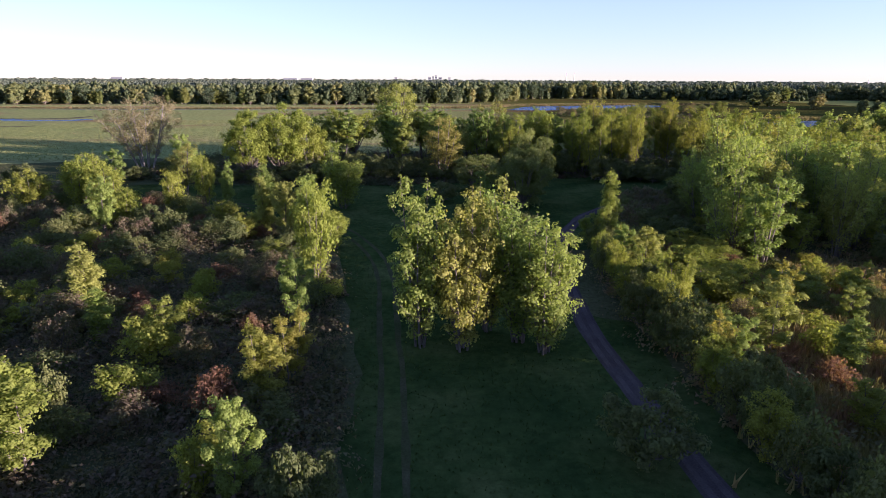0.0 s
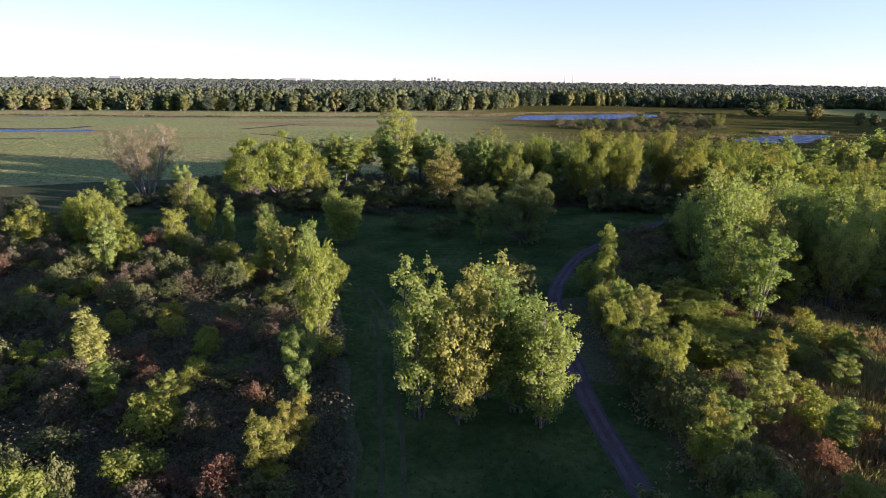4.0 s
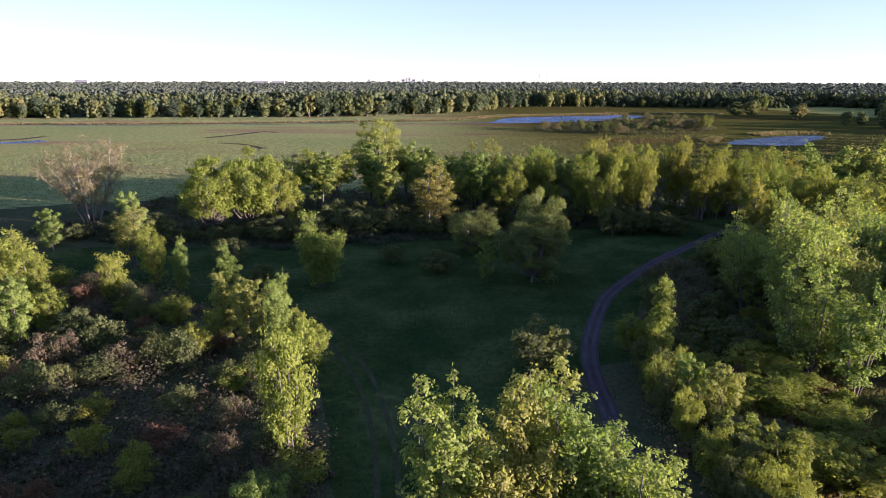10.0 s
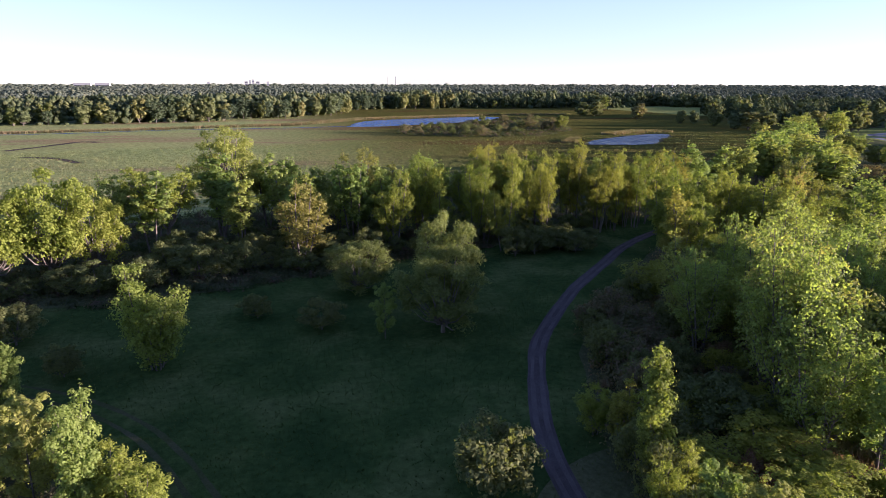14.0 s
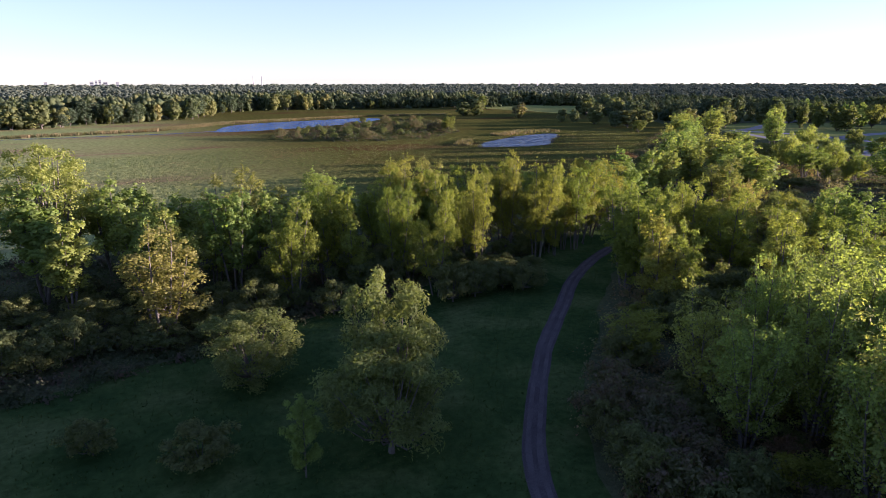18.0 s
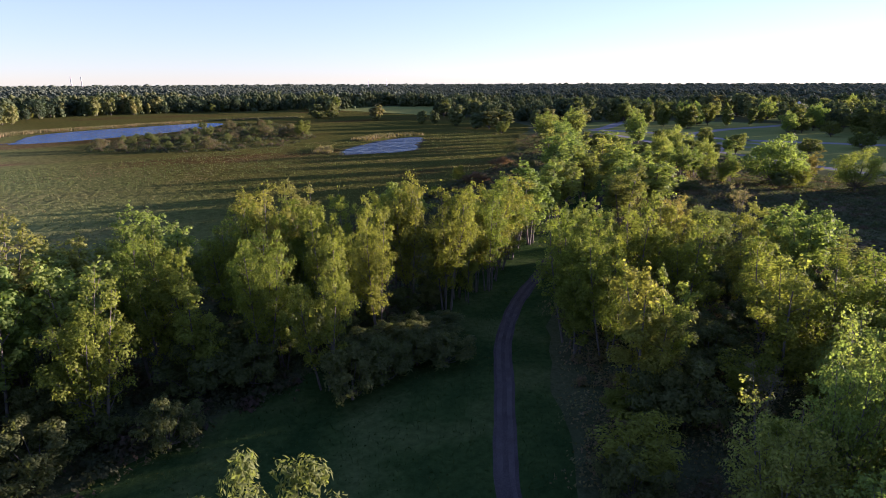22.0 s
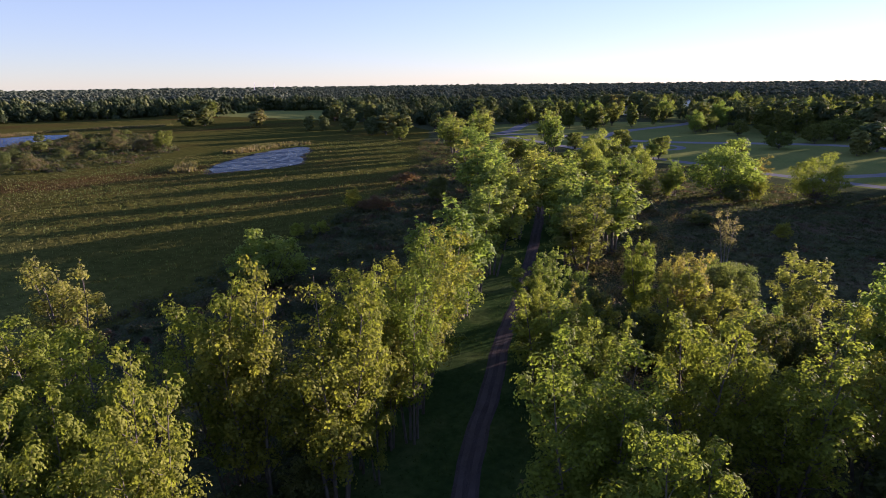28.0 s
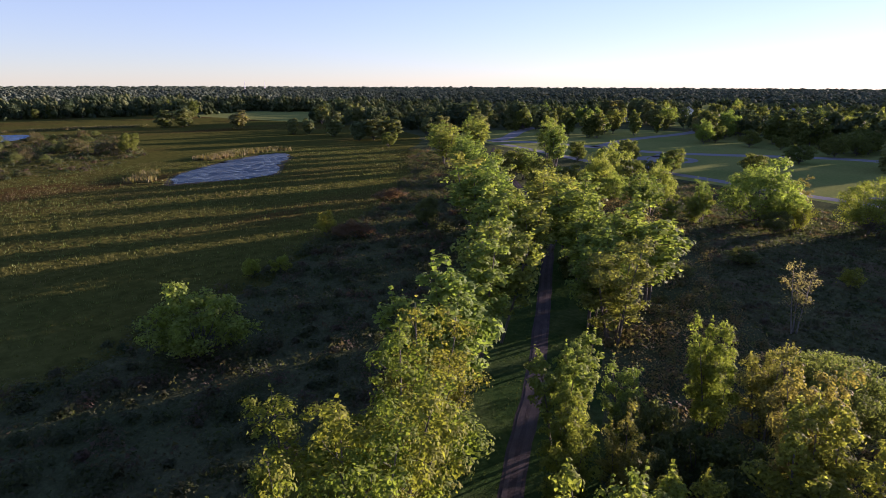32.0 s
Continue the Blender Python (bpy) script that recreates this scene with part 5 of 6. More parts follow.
plant("popn", 59.0, 135.7, 14.0, 2.8)
plant("popn", 30.1, 136.2, 13.0, 3.8)
plant("popn", 49.1, 136.5, 16.0, 3.8)
plant("popn", 64.0, 137.6, 14.5, 4.6)
plant("popn", 19.8, 137.1, 14.0, 4.0)
plant("popn", 42.0, 137.7, 15.0, 3.4)
plant("popn", 48.4, 139.1, 15.5, 3.8)
plant("popn", 68.6, 140.6, 13.5, 5.0)
plant("popn", 33.8, 141.2, 16.0, 3.8)
plant("popn", 64.6, 142.6, 11.5, 4.0)
plant("popn", 38.1, 142.8, 12.6, 3.9)
plant("popn", 30.7, 143.1, 15.0, 4.0)
plant("popn", 73.6, 143.4, 13.0, 4.2)
plant("popn", 41.3, 147.2, 13.0, 4.4)
plant("popn", 36.5, 148.7, 15.5, 4.4)
plant("popn", 32.3, 150.3, 12.0, 3.7)
plant("rbush", -14.5, 17.1, 2.7, 1.3)
plant("rbush", -29.3, 24.0, 2.7, 2.0)
plant("rbush", -13.4, 32.8, 2.8, 1.7)
plant("rbush", -17.5, 33.6, 1.7, 1.6)
plant("rbush", -43.2, 34.1, 2.3, 1.6)
plant("rbush", 26.8, 37.0, 2.0, 1.5)
plant("rbush", 24.9, 39.2, 1.5, 1.2)
plant("rbush", -21.9, 42.8, 2.0, 1.3)
plant("rbush", -15.1, 44.6, 2.0, 0.9)
plant("rbush", -24.4, 46.6, 2.0, 1.4)
plant("rbush", -43.0, 47.7, 2.6, 1.5)
plant("rbush", -50.1, 49.2, 2.0, 1.3)
plant("rbush", -26.0, 49.5, 2.0, 1.1)
plant("rbush", -29.6, 51.2, 2.0, 1.3)
plant("rbush", -27.7, 51.8, 1.8, 1.1)
plant("rbush", 29.9, 55.0, 2.2, 1.3)
plant("rbush", 41.8, 57.8, 1.4, 1.4)
plant("rbush", -22.3, 58.3, 1.9, 1.5)
plant("rbush", 26.9, 58.6, 1.6, 1.4)
plant("rbush", 31.6, 64.6, 1.6, 1.7)
plant("rbush", 25.6, 65.2, 2.4, 1.5)
plant("rbush", 29.6, 65.7, 2.2, 1.2)
plant("rbush", -38.4, 66.5, 2.9, 1.4)
plant("rbush", 31.4, 68.7, 1.5, 1.6)
plant("rbush", 33.8, 68.9, 1.5, 1.1)
plant("rbush", 21.6, 69.5, 1.5, 1.5)
plant("rbush", -23.1, 74.7, 2.0, 1.1)
plant("rbush", -57.8, 75.7, 3.1, 1.6)
plant("rbush", -32.5, 79.0, 2.4, 1.3)
plant("rbush", -40.0, 81.8, 2.7, 1.4)
plant("rbush", 37.2, 82.3, 1.8, 1.4)
plant("rbush", 46.5, 88.1, 1.9, 1.7)
plant("rbush", -43.3, 88.2, 3.0, 1.9)
plant("rbush", -67.8, 97.7, 2.3, 1.6)
plant("rbush", -68.3, 99.9, 1.9, 1.5)
plant("rbush", 120.0, 198.0, 3.0, 3.2)
plant("rbush", 117.5, 199.6, 2.4, 2.2)
plant("rbush", 148.7, 216.9, 3.0, 3.7)
plant("sap", -9.6, 24.6, 5.8, 1.4)
plant("yel", -21.3, 26.6, 8.3, 2.5)
plant("yel", -23.6, 25.6, 6.5, 2.0)
plant("sap", 34.6, 36.4, 4.9, 1.3)
plant("sap", 20.8, 38.6, 4.5, 1.7)
plant("sap", 28.8, 38.7, 4.8, 1.9)
plant("sap", 36.9, 41.4, 4.1, 1.8)
plant("sap", 24.9, 41.8, 6.0, 1.9)
plant("sap", -11.2, 45.0, 6.8, 1.6)
plant("sap", 35.0, 48.7, 3.6, 1.5)
plant("sap", -30.2, 49.0, 6.8, 2.3)
plant("sap", 20.6, 58.8, 6.0, 2.0)
plant("sap", 19.1, 61.0, 5.5, 1.7)
plant("sap", -16.4, 71.6, 9.0, 1.9)
plant("sap", -16.8, 73.7, 9.0, 1.8)
plant("sap", -19.9, 74.6, 7.5, 1.7)
plant("sap", -43.9, 75.8, 8.0, 2.1)
plant("sap", -20.7, 77.5, 7.0, 2.1)
plant("sap", -23.2, 77.7, 8.0, 2.1)
plant("sap", -26.0, 88.4, 8.0, 2.1)
plant("sap", -33.4, 92.5, 8.0, 1.7)
plant("sap", 6.2, 96.4, 6.0, 1.5)
plant("sap", -60.9, 97.9, 6.5, 2.1)
plant("sap", -48.1, 112.9, 10.0, 2.3)
plant("sap", -61.9, 113.8, 7.0, 2.1)
plant("sapg", -20.2, 41.2, 4.5, 1.4)
plant("sapg", -26.2, 43.3, 4.6, 1.7)
plant("sapg", 19.1, 67.4, 10.4, 2.1)
plant("sparse", -45.3, 105.2, 9.5, 3.7)
plant("sparse", -1.0, 126.0, 13.0, 5.4)
plant("sparse", 10.3, 145.0, 15.5, 5.2)
plant("sparse", 47.7, 161.2, 13.5, 4.0)
# next five: unseen shrubs, added to keep low sun off the meadow
plant("tan", 41.5, -8.9, 4.0, 2.8)
plant("tan", 47.5, -7.4, 3.0, 3.4)
plant("tan", 37.7, -7.4, 4.6, 3.5)
plant("tan", 51.2, -4.7, 4.4, 3.6)
plant("tan", 46.8, -2.7, 3.1, 3.3)
plant("tan", 25.0, 4.7, 3.3, 3.5)
plant("tan", 22.9, 5.3, 4.3, 3.7)
plant("tan", 23.2, 10.3, 4.4, 2.9)
plant("tan", 26.7, 10.9, 3.3, 3.0)
plant("tan", 21.8, 16.9, 3.4, 3.3)
plant("tan", 27.1, 18.5, 4.3, 3.4)
plant("tan", -11.6, 25.2, 3.4, 1.2)
plant("tan", 24.1, 52.3, 4.2, 3.1)
plant("tan", 32.1, 53.4, 3.3, 3.6)
plant("tan", -12.2, 56.5, 11.0, 2.7)
plant("tan", 29.1, 57.4, 3.1, 3.3)
plant("tan", 26.5, 61.4, 3.5, 3.0)
plant("tan", 21.7, 61.4, 3.5, 3.3)
plant("tan", 29.1, 63.2, 3.2, 3.6)
plant("tan", 22.6, 66.3, 2.7, 3.7)
plant("tan", 28.0, 67.1, 3.8, 3.7)
plant("tan", 36.7, 67.7, 3.9, 3.2)
plant("tan", 65.5, 69.0, 3.6, 3.0)
plant("tan", 53.0, 70.6, 4.3, 3.0)
plant("tan", 72.2, 70.6, 5.9, 3.5)
plant("tan", 31.6, 71.0, 2.8, 3.4)
plant("tan", -13.1, 71.3, 5.0, 2.4)
plant("tan", -15.2, 73.0, 5.5, 2.2)
plant("tan", 31.5, 73.6, 2.8, 3.1)
plant("tan", 24.6, 73.7, 2.8, 3.4)
plant("tan", -24.9, 74.1, 4.0, 2.2)
plant("tan", 59.2, 78.0, 4.8, 3.5)
plant("tan", 41.0, 78.7, 4.9, 3.6)
plant("tan", -42.6, 79.5, 6.0, 2.4)
plant("tan", 44.0, 79.7, 5.8, 3.2)
plant("tan", -30.3, 81.7, 4.0, 2.4)
plant("tan", 67.5, 81.7, 5.7, 3.7)
plant("tan", 85.0, 84.4, 4.7, 3.5)
plant("tan", 60.9, 85.6, 3.5, 3.6)
plant("tan", 42.3, 86.7, 5.9, 3.5)
plant("tan", -49.3, 87.0, 8.5, 2.9)
plant("tan", 93.4, 87.3, 5.4, 3.0)
plant("tan", -40.4, 89.0, 7.0, 2.2)
plant("tan", -62.0, 89.6, 7.0, 3.7)
plant("tan", -55.2, 90.4, 9.0, 3.2)
plant("tan", -54.6, 92.4, 9.0, 3.9)
plant("tan", 46.0, 93.0, 5.9, 3.3)
plant("tan", 59.2, 95.1, 5.7, 3.0)
plant("tan", -38.3, 96.4, 8.5, 2.4)
plant("tan", 40.1, 99.8, 4.8, 3.5)
plant("tan", 56.6, 99.9, 4.4, 3.1)
plant("tan", 79.8, 100.8, 4.2, 3.6)
plant("tan", 57.5, 108.6, 5.0, 3.0)
plant("tan", 72.0, 112.6, 5.6, 3.5)
plant("tan", 61.2, 113.6, 4.3, 3.8)
plant("tanp", 77.3, 81.9, 8.8, 3.8)
plant("tanp", 88.2, 101.8, 8.9, 3.6)
plant("tanp", 82.0, 117.0, 8.6, 3.7)
plant("tanp", 85.0, 123.3, 11.5, 2.9)
plant("tanp", 93.1, 127.1, 9.5, 2.7)
plant("tanp", 79.6, 132.2, 8.0, 2.0)
plant("tanp", 192.8, 141.3, 8.3, 3.6)
plant("tanp", 105.3, 144.0, 12.0, 5.1)
plant("weep", 180.6, 127.6, 10.5, 7.5)
plant("willow", 12.6, 96.4, 9.8, 4.9)
plant("willow", 14.6, 101.6, 12.2, 4.6)
plant("willow", 5.5, 112.0, 7.2, 4.4)
plant("willow", 96.9, 123.4, 8.0, 3.7)
plant("willow", 94.8, 123.6, 8.5, 3.7)
# unseen trees, added to cast shade over thicket, hedge and meadow
plant("wood", 57.5, -25.8, 14.4, 4.5)
plant("wood", 49.1, -22.0, 12.9, 4.6)
plant("wood", 54.5, -20.4, 14.9, 4.3)
plant("wood", 36.2, -19.5, 13.7, 4.6)
plant("wood", 42.1, -19.2, 12.5, 4.5)
plant("wood", 30.8, -17.4, 12.9, 4.2)
plant("wood", 48.8, -16.7, 14.0, 4.3)
plant("wood", 57.7, -16.5, 14.6, 4.0)
plant("wood", 53.0, -13.9, 14.8, 4.7)
plant("wood", 33.8, -13.2, 14.4, 4.3)
plant("wood", 57.6, -9.9, 14.4, 3.8)
plant("wood", 56.0, -2.8, 10.4, 3.6)
plant("wood", 36.4, -2.5, 14.5, 4.4)
plant("wood", 57.9, 0.4, 10.1, 3.2)
plant("wood", 45.3, 0.8, 10.3, 3.5)
plant("wood", 53.5, 1.5, 9.6, 3.6)
plant("wood", 59.3, 3.8, 10.4, 3.5)
plant("wood", 51.4, 4.9, 9.5, 3.0)
plant("wood", 47.0, 5.8, 9.5, 3.0)
plant("wood", 57.0, 7.4, 10.0, 3.1)
plant("wood", 49.0, 8.9, 9.5, 3.2)
plant("wood", 55.2, 11.5, 10.5, 2.9)
plant("wood", 51.0, 12.9, 10.5, 3.1)
plant("wood", 57.3, 16.1, 10.5, 3.4)
plant("wood", 53.8, 18.9, 10.5, 3.0)
plant("wood", 47.1, 19.6, 10.5, 3.0)
# unseen row east of the wet meadow, added for its long shadows
plant("wood", 227.2, 34.2, 14.1, 3.3)
plant("wood", 248.1, 36.3, 13.8, 3.5)
plant("wood", 236.1, 36.8, 14.6, 3.2)
plant("wood", 228.9, 46.0, 13.2, 3.6)
plant("wood", 246.5, 48.5, 15.9, 3.7)
plant("wood", 256.6, 49.6, 12.7, 3.5)
plant("wood", 251.7, 57.3, 15.0, 3.5)
plant("wood", 235.5, 59.2, 14.0, 3.3)
plant("wood", 253.5, 69.6, 15.7, 3.4)
plant("wood", 239.2, 70.0, 15.5, 3.4)
plant("wood", 232.2, 78.9, 13.0, 3.4)
plant("wood", 243.5, 82.7, 15.0, 3.6)
plant("wood", 250.7, 92.4, 14.7, 3.3)
plant("wood", 240.0, 92.9, 12.3, 3.0)
plant("wood", 300.0, 127.0, 10.0, 6.0)
plant("wood", 290.5, 129.7, 11.0, 6.0)
plant("wood", 282.0, 131.0, 9.0, 5.0)
plant("wood", 270.0, 331.0, 10.0, 6.0)
plant("wood", 262.0, 335.0, 10.6, 6.0)
plant("wood", 255.0, 338.0, 9.5, 6.0)
plant("wood", 263.0, 365.0, 12.7, 5.6)
plant("wood", 264.0, 386.0, 8.6, 3.6)
plant("wood", 258.0, 392.0, 8.3, 4.6)
plant("wood", 259.7, 445.2, 11.1, 7.0)
plant("wood", 250.0, 490.0, 11.3, 7.0)
plant("wood", 240.0, 493.0, 10.5, 7.0)
plant("wood", 257.0, 497.0, 9.5, 6.0)
plant("ybush", -24.4, 15.8, 2.7, 2.0)
plant("ybush", -25.9, 17.7, 2.4, 2.0)
plant("ybush", -33.2, 19.0, 2.3, 1.4)
plant("ybush", -23.1, 22.0, 2.1, 2.0)
plant("ybush", -11.4, 26.2, 2.8, 1.8)
plant("ybush", -39.8, 32.9, 3.1, 2.2)
plant("ybush", -19.6, 34.3, 2.5, 2.0)
plant("ybush", -35.1, 35.9, 3.1, 1.8)
plant("ybush", 35.3, 39.1, 1.6, 1.2)
plant("ybush", -20.8, 39.4, 3.2, 2.2)
plant("ybush", 32.4, 41.1, 1.4, 1.0)
plant("ybush", 29.1, 41.9, 2.6, 1.9)
plant("ybush", -35.3, 43.0, 1.8, 1.8)
plant("ybush", -43.3, 43.1, 1.8, 1.3)
plant("ybush", 21.8, 43.1, 2.2, 1.5)
plant("ybush", 37.4, 45.1, 1.7, 1.0)
plant("ybush", 22.5, 45.7, 2.2, 1.5)
plant("ybush", 30.7, 46.5, 1.7, 1.2)
plant("ybush", -34.7, 46.6, 1.9, 1.3)
plant("ybush", -21.1, 47.0, 2.0, 1.2)
plant("ybush", -20.9, 48.2, 2.2, 1.2)
plant("ybush", -34.4, 49.9, 2.0, 1.3)
plant("ybush", -37.5, 51.0, 2.2, 1.4)
plant("ybush", -22.1, 52.9, 2.2, 1.3)
plant("ybush", -11.2, 53.8, 1.8, 2.1)
plant("ybush", 34.9, 54.5, 2.4, 1.6)
plant("ybush", -22.5, 54.7, 2.2, 1.4)
plant("ybush", 39.5, 55.9, 2.4, 1.7)
plant("ybush", 37.0, 56.8, 2.4, 1.7)
plant("ybush", 23.2, 56.9, 1.5, 1.8)
plant("ybush", -27.1, 57.0, 2.6, 1.5)
plant("ybush", -52.6, 57.5, 3.3, 1.9)
plant("ybush", -32.5, 57.8, 2.0, 1.2)
plant("ybush", -50.0, 58.6, 1.7, 2.1)
plant("ybush", 38.1, 59.2, 2.3, 1.4)
plant("ybush", -34.2, 59.9, 2.0, 1.1)
plant("ybush", 32.5, 61.3, 1.9, 1.3)
plant("ybush", -29.2, 61.9, 2.1, 1.4)
plant("ybush", -41.4, 63.4, 2.2, 1.3)
plant("ybush", 40.1, 63.9, 1.9, 1.3)
plant("ybush", 23.7, 64.3, 2.3, 1.1)
plant("ybush", -47.2, 65.8, 2.4, 1.3)
plant("ybush", -19.3, 67.1, 1.9, 1.7)
plant("ybush", -41.8, 68.8, 2.4, 2.1)
plant("ybush", 29.0, 69.7, 1.8, 1.8)
plant("ybush", -59.1, 71.0, 1.7, 1.2)
plant("ybush", -28.5, 74.4, 2.0, 1.3)
plant("ybush", 21.7, 74.5, 1.6, 1.3)
plant("ybush", -47.3, 76.0, 3.1, 2.1)
plant("ybush", -60.3, 77.0, 2.5, 1.6)
plant("ybush", -47.6, 78.0, 2.6, 1.9)
plant("ybush", -54.6, 78.3, 1.8, 1.4)
plant("ybush", 36.6, 79.4, 1.9, 1.7)
plant("ybush", -25.3, 80.0, 2.4, 1.5)
plant("ybush", 34.9, 80.6, 2.0, 1.5)
plant("ybush", -68.9, 81.1, 3.0, 2.0)
plant("ybush", 28.4, 81.2, 1.4, 1.7)
plant("ybush", 42.7, 81.5, 2.0, 1.8)
plant("ybush", -48.3, 83.9, 2.1, 1.7)
plant("ybush", -52.8, 85.0, 2.0, 1.4)
plant("ybush", -37.3, 86.1, 1.9, 1.9)
plant("ybush", 38.0, 86.5, 1.4, 1.3)
plant("ybush", -53.4, 90.4, 1.9, 2.0)
plant("ybush", 42.5, 92.7, 1.9, 1.3)
plant("ybush", -50.8, 96.0, 2.4, 2.1)
plant("ybush", -64.8, 97.4, 2.2, 1.4)
plant("ybush", -79.0, 99.1, 2.5, 1.8)
plant("ybush", 142.3, 126.4, 2.5, 1.5)
plant("ybush", 98.5, 190.9, 2.5, 1.6)
plant("ybush", 94.7, 192.3, 2.5, 1.5)
plant("ybush", 117.3, 202.9, 4.0, 1.8)
plant("yel", 25.2, 31.1, 3.8, 1.7)
plant("yel", -11.0, 34.3, 6.0, 2.0)
plant("yel", -10.0, 37.1, 5.5, 1.6)
plant("yel", 20.7, 49.8, 6.0, 1.8)
plant("yel", 38.1, 53.1, 4.5, 1.8)
plant("yel", 19.9, 64.6, 5.0, 1.4)
plant("yel", 40.8, 68.8, 8.0, 2.7)
plant("yel", 60.0, 98.5, 13.0, 3.7)
plant("yel", 51.1, 105.0, 11.5, 2.7)
plant("yel", 45.7, 105.0, 3.5, 2.0)
plant("yel", 48.0, 105.4, 13.0, 3.4)
plant("yel", 53.5, 115.4, 11.0, 2.9)
plant("yel", 81.5, 121.0, 10.5, 2.9)
plant("yel", 81.6, 122.8, 11.0, 3.2)
plant("yel", 68.8, 123.5, 10.5, 2.9)
plant("yel", 73.0, 126.0, 10.0, 2.4)
plant("yel", 74.8, 127.0, 9.0, 2.0)
plant("yel", 68.2, 128.5, 11.0, 3.2)
plant("yel", 92.6, 130.6, 10.0, 2.2)
plant("yel", 93.7, 131.8, 9.5, 2.0)
plant("yel", 22.1, 132.2, 11.0, 2.8)
plant("yel", 55.7, 133.6, 12.0, 2.0)
plant("yel", 77.3, 134.2, 8.5, 2.0)
plant("yel", 79.2, 135.5, 8.0, 2.0)
plant("yel", 176.3, 155.6, 6.7, 3.0)

rng_ = np.random.default_rng(61)
for i in range(34):
    x = -64 + i * 3.7 + rng_.normal()
    y = float(np.interp(x, [-64, -24, 0, 20, 62], [121, 122, 125.5, 130, 141])) + rng_.normal() * 1.6
    h = rng_.uniform(2.2, 5.0)
    plant("bush", x, y, h, h * rng_.uniform(0.6, 0.95), "dark green bush at the foot of the tree row")


# ---- growth that nobody could count ----
def scatter(rng, area, n, clear=()):
    xs, ys = [p[0] for p in area], [p[1] for p in area]
    got = np.zeros((0, 2))
    while len(got) < n:
        p = np.stack([rng.uniform(min(xs), max(xs), n * 2), rng.uniform(min(ys), max(ys), n * 2)], 1)
        ok = inside(area, p[:, 0], p[:, 1])
        for line, gap in clear:
            ok &= away(line, p[:, 0], p[:, 1]) > gap
        got = np.concatenate([got, p[ok]])
    return got[:n]


def brush(name, label, area, n, per, leaf, mat, low, high, seed, clear=(), narrow=0.6, litter=0.12):
    """Many low shrubs, each a lumpy dome of leaf sprays on the ground."""
    rng = np.random.default_rng(seed)
    c = scatter(rng, area, n, clear)
    hh = (low + (high - low) * rng.uniform(0, 1, n) ** 1.8) * np.exp(rng.normal(size=n) * 0.2)
    rr = hh * rng.uniform(0.8, 1.3, n)
    k = n * per
    who = np.repeat(np.arange(n), per)
    d = rng.normal(size=(k, 3))
    d[:, 2] = np.abs(d[:, 2])
    d /= np.linalg.norm(d, axis=1, keepdims=True)
    lump = 0.75 + 0.3 * np.sin(4 * np.arctan2(d[:, 1], d[:, 0]) + who) * (1 - d[:, 2]) + rng.uniform(-0.3, 0.12, k)
    at = np.stack([c[who, 0] + d[:, 0] * rr[who] * lump, c[who, 1] + d[:, 1] * rr[who] * lump, 0.1 + d[:, 2] * hh[who] * lump], 1)
    low_ = rng.uniform(size=k) < litter
    spot = scatter(rng, area, int(low_.sum()), clear)
    at[low_, :2], at[low_, 2] = spot, rng.uniform(0.05, 0.5 * low + 0.1, len(spot))
    pv, pf = leaf_faces(rng, at, d * 0.7 + (0, 0, 0.3), leaf * np.exp(rng.normal(size=k) * 0.25), narrow, 0.72, 3)
    return tagged(new(name, quads(name, pv, pf, mat)), label, "brush", kind="stuff")


def blades(name, label, category, at, tall, wide, mat, seed, per=3):
    """Tufts of upright blades, three-cornered."""
    rng = np.random.default_rng(seed)
    n = len(at)
    who = np.repeat(np.arange(n), per)
    k = n * per
    a = rng.uniform(0, 2 * np.pi, k)
    ux, uy = np.cos(a), np.sin(a)
    hh = tall * rng.uniform(0.6, 1.3, k)
    ww = wide * rng.uniform(0.6, 1.3, k)
    px, py = at[who, 0] + rng.normal(size=k) * wide * 0.6, at[who, 1] + rng.normal(size=k) * wide * 0.6
    lx, ly = rng.normal(size=k) * 0.25 * hh, rng.normal(size=k) * 0.25 * hh
    z = np.zeros(k)
    v = np.stack([np.stack([px - ux * ww, py - uy * ww, z], 1), np.stack([px + ux * ww, py + uy * ww, z], 1), np.stack([px + lx, py + ly, hh], 1)], 1).reshape(-1, 3)
    return tagged(new(name, quads(name, v, np.arange(3 * k).reshape(k, 3), mat)), label, category, kind="stuff")


path_clear = [(PATH_LINE, 3.0)]
brush("thicket", "dense mixed thicket of low shrubs turning autumn colours", THICKET_AREA, 2700, 190, 0.12, THICKET, 0.7, 2.9, 201, [(TRACK_LINE, 2.2)], litter=0.1)
brush("thicket", "low undergrowth between the thicket shrubs", [(-5.5, -8), (-5.0, 25), (-6.0, 36), (-9, 50), (-20, 60), (-50, 55), (-60, 30), (-40, 0), (-30, -15)], 3200, 56, 0.1, THICKET, 0.35, 1.2, 209, [(TRACK_LINE, 2.2)], litter=0.3)
brush("thicket", "dark brush below the poplar row", ROW_AREA, 1900, 150, 0.16, DARK_BRUSH, 0.6, 2.4, 202, path_clear, litter=0.25)
brush("thicket", "mixed brush and brambles beside the path", RIGHT_AREA, 1500, 190, 0.13, GOLDEN_BRUSH, 0.7, 2.8, 203, path_clear + [([(27.0, 36.5), (31.0, 42.0), (35.0, 47.5), (40.0, 52.0)], 3.6)])
brush("thicket", "rough brush at the side of the clearing", [(50, -2), (75, 30), (100, 80), (150, 60), (140, -30), (60, -60), (30, -60), (26, -20), (32, 2)], 700, 90, 0.26, DARK_BRUSH, 0.6, 2.2, 207)
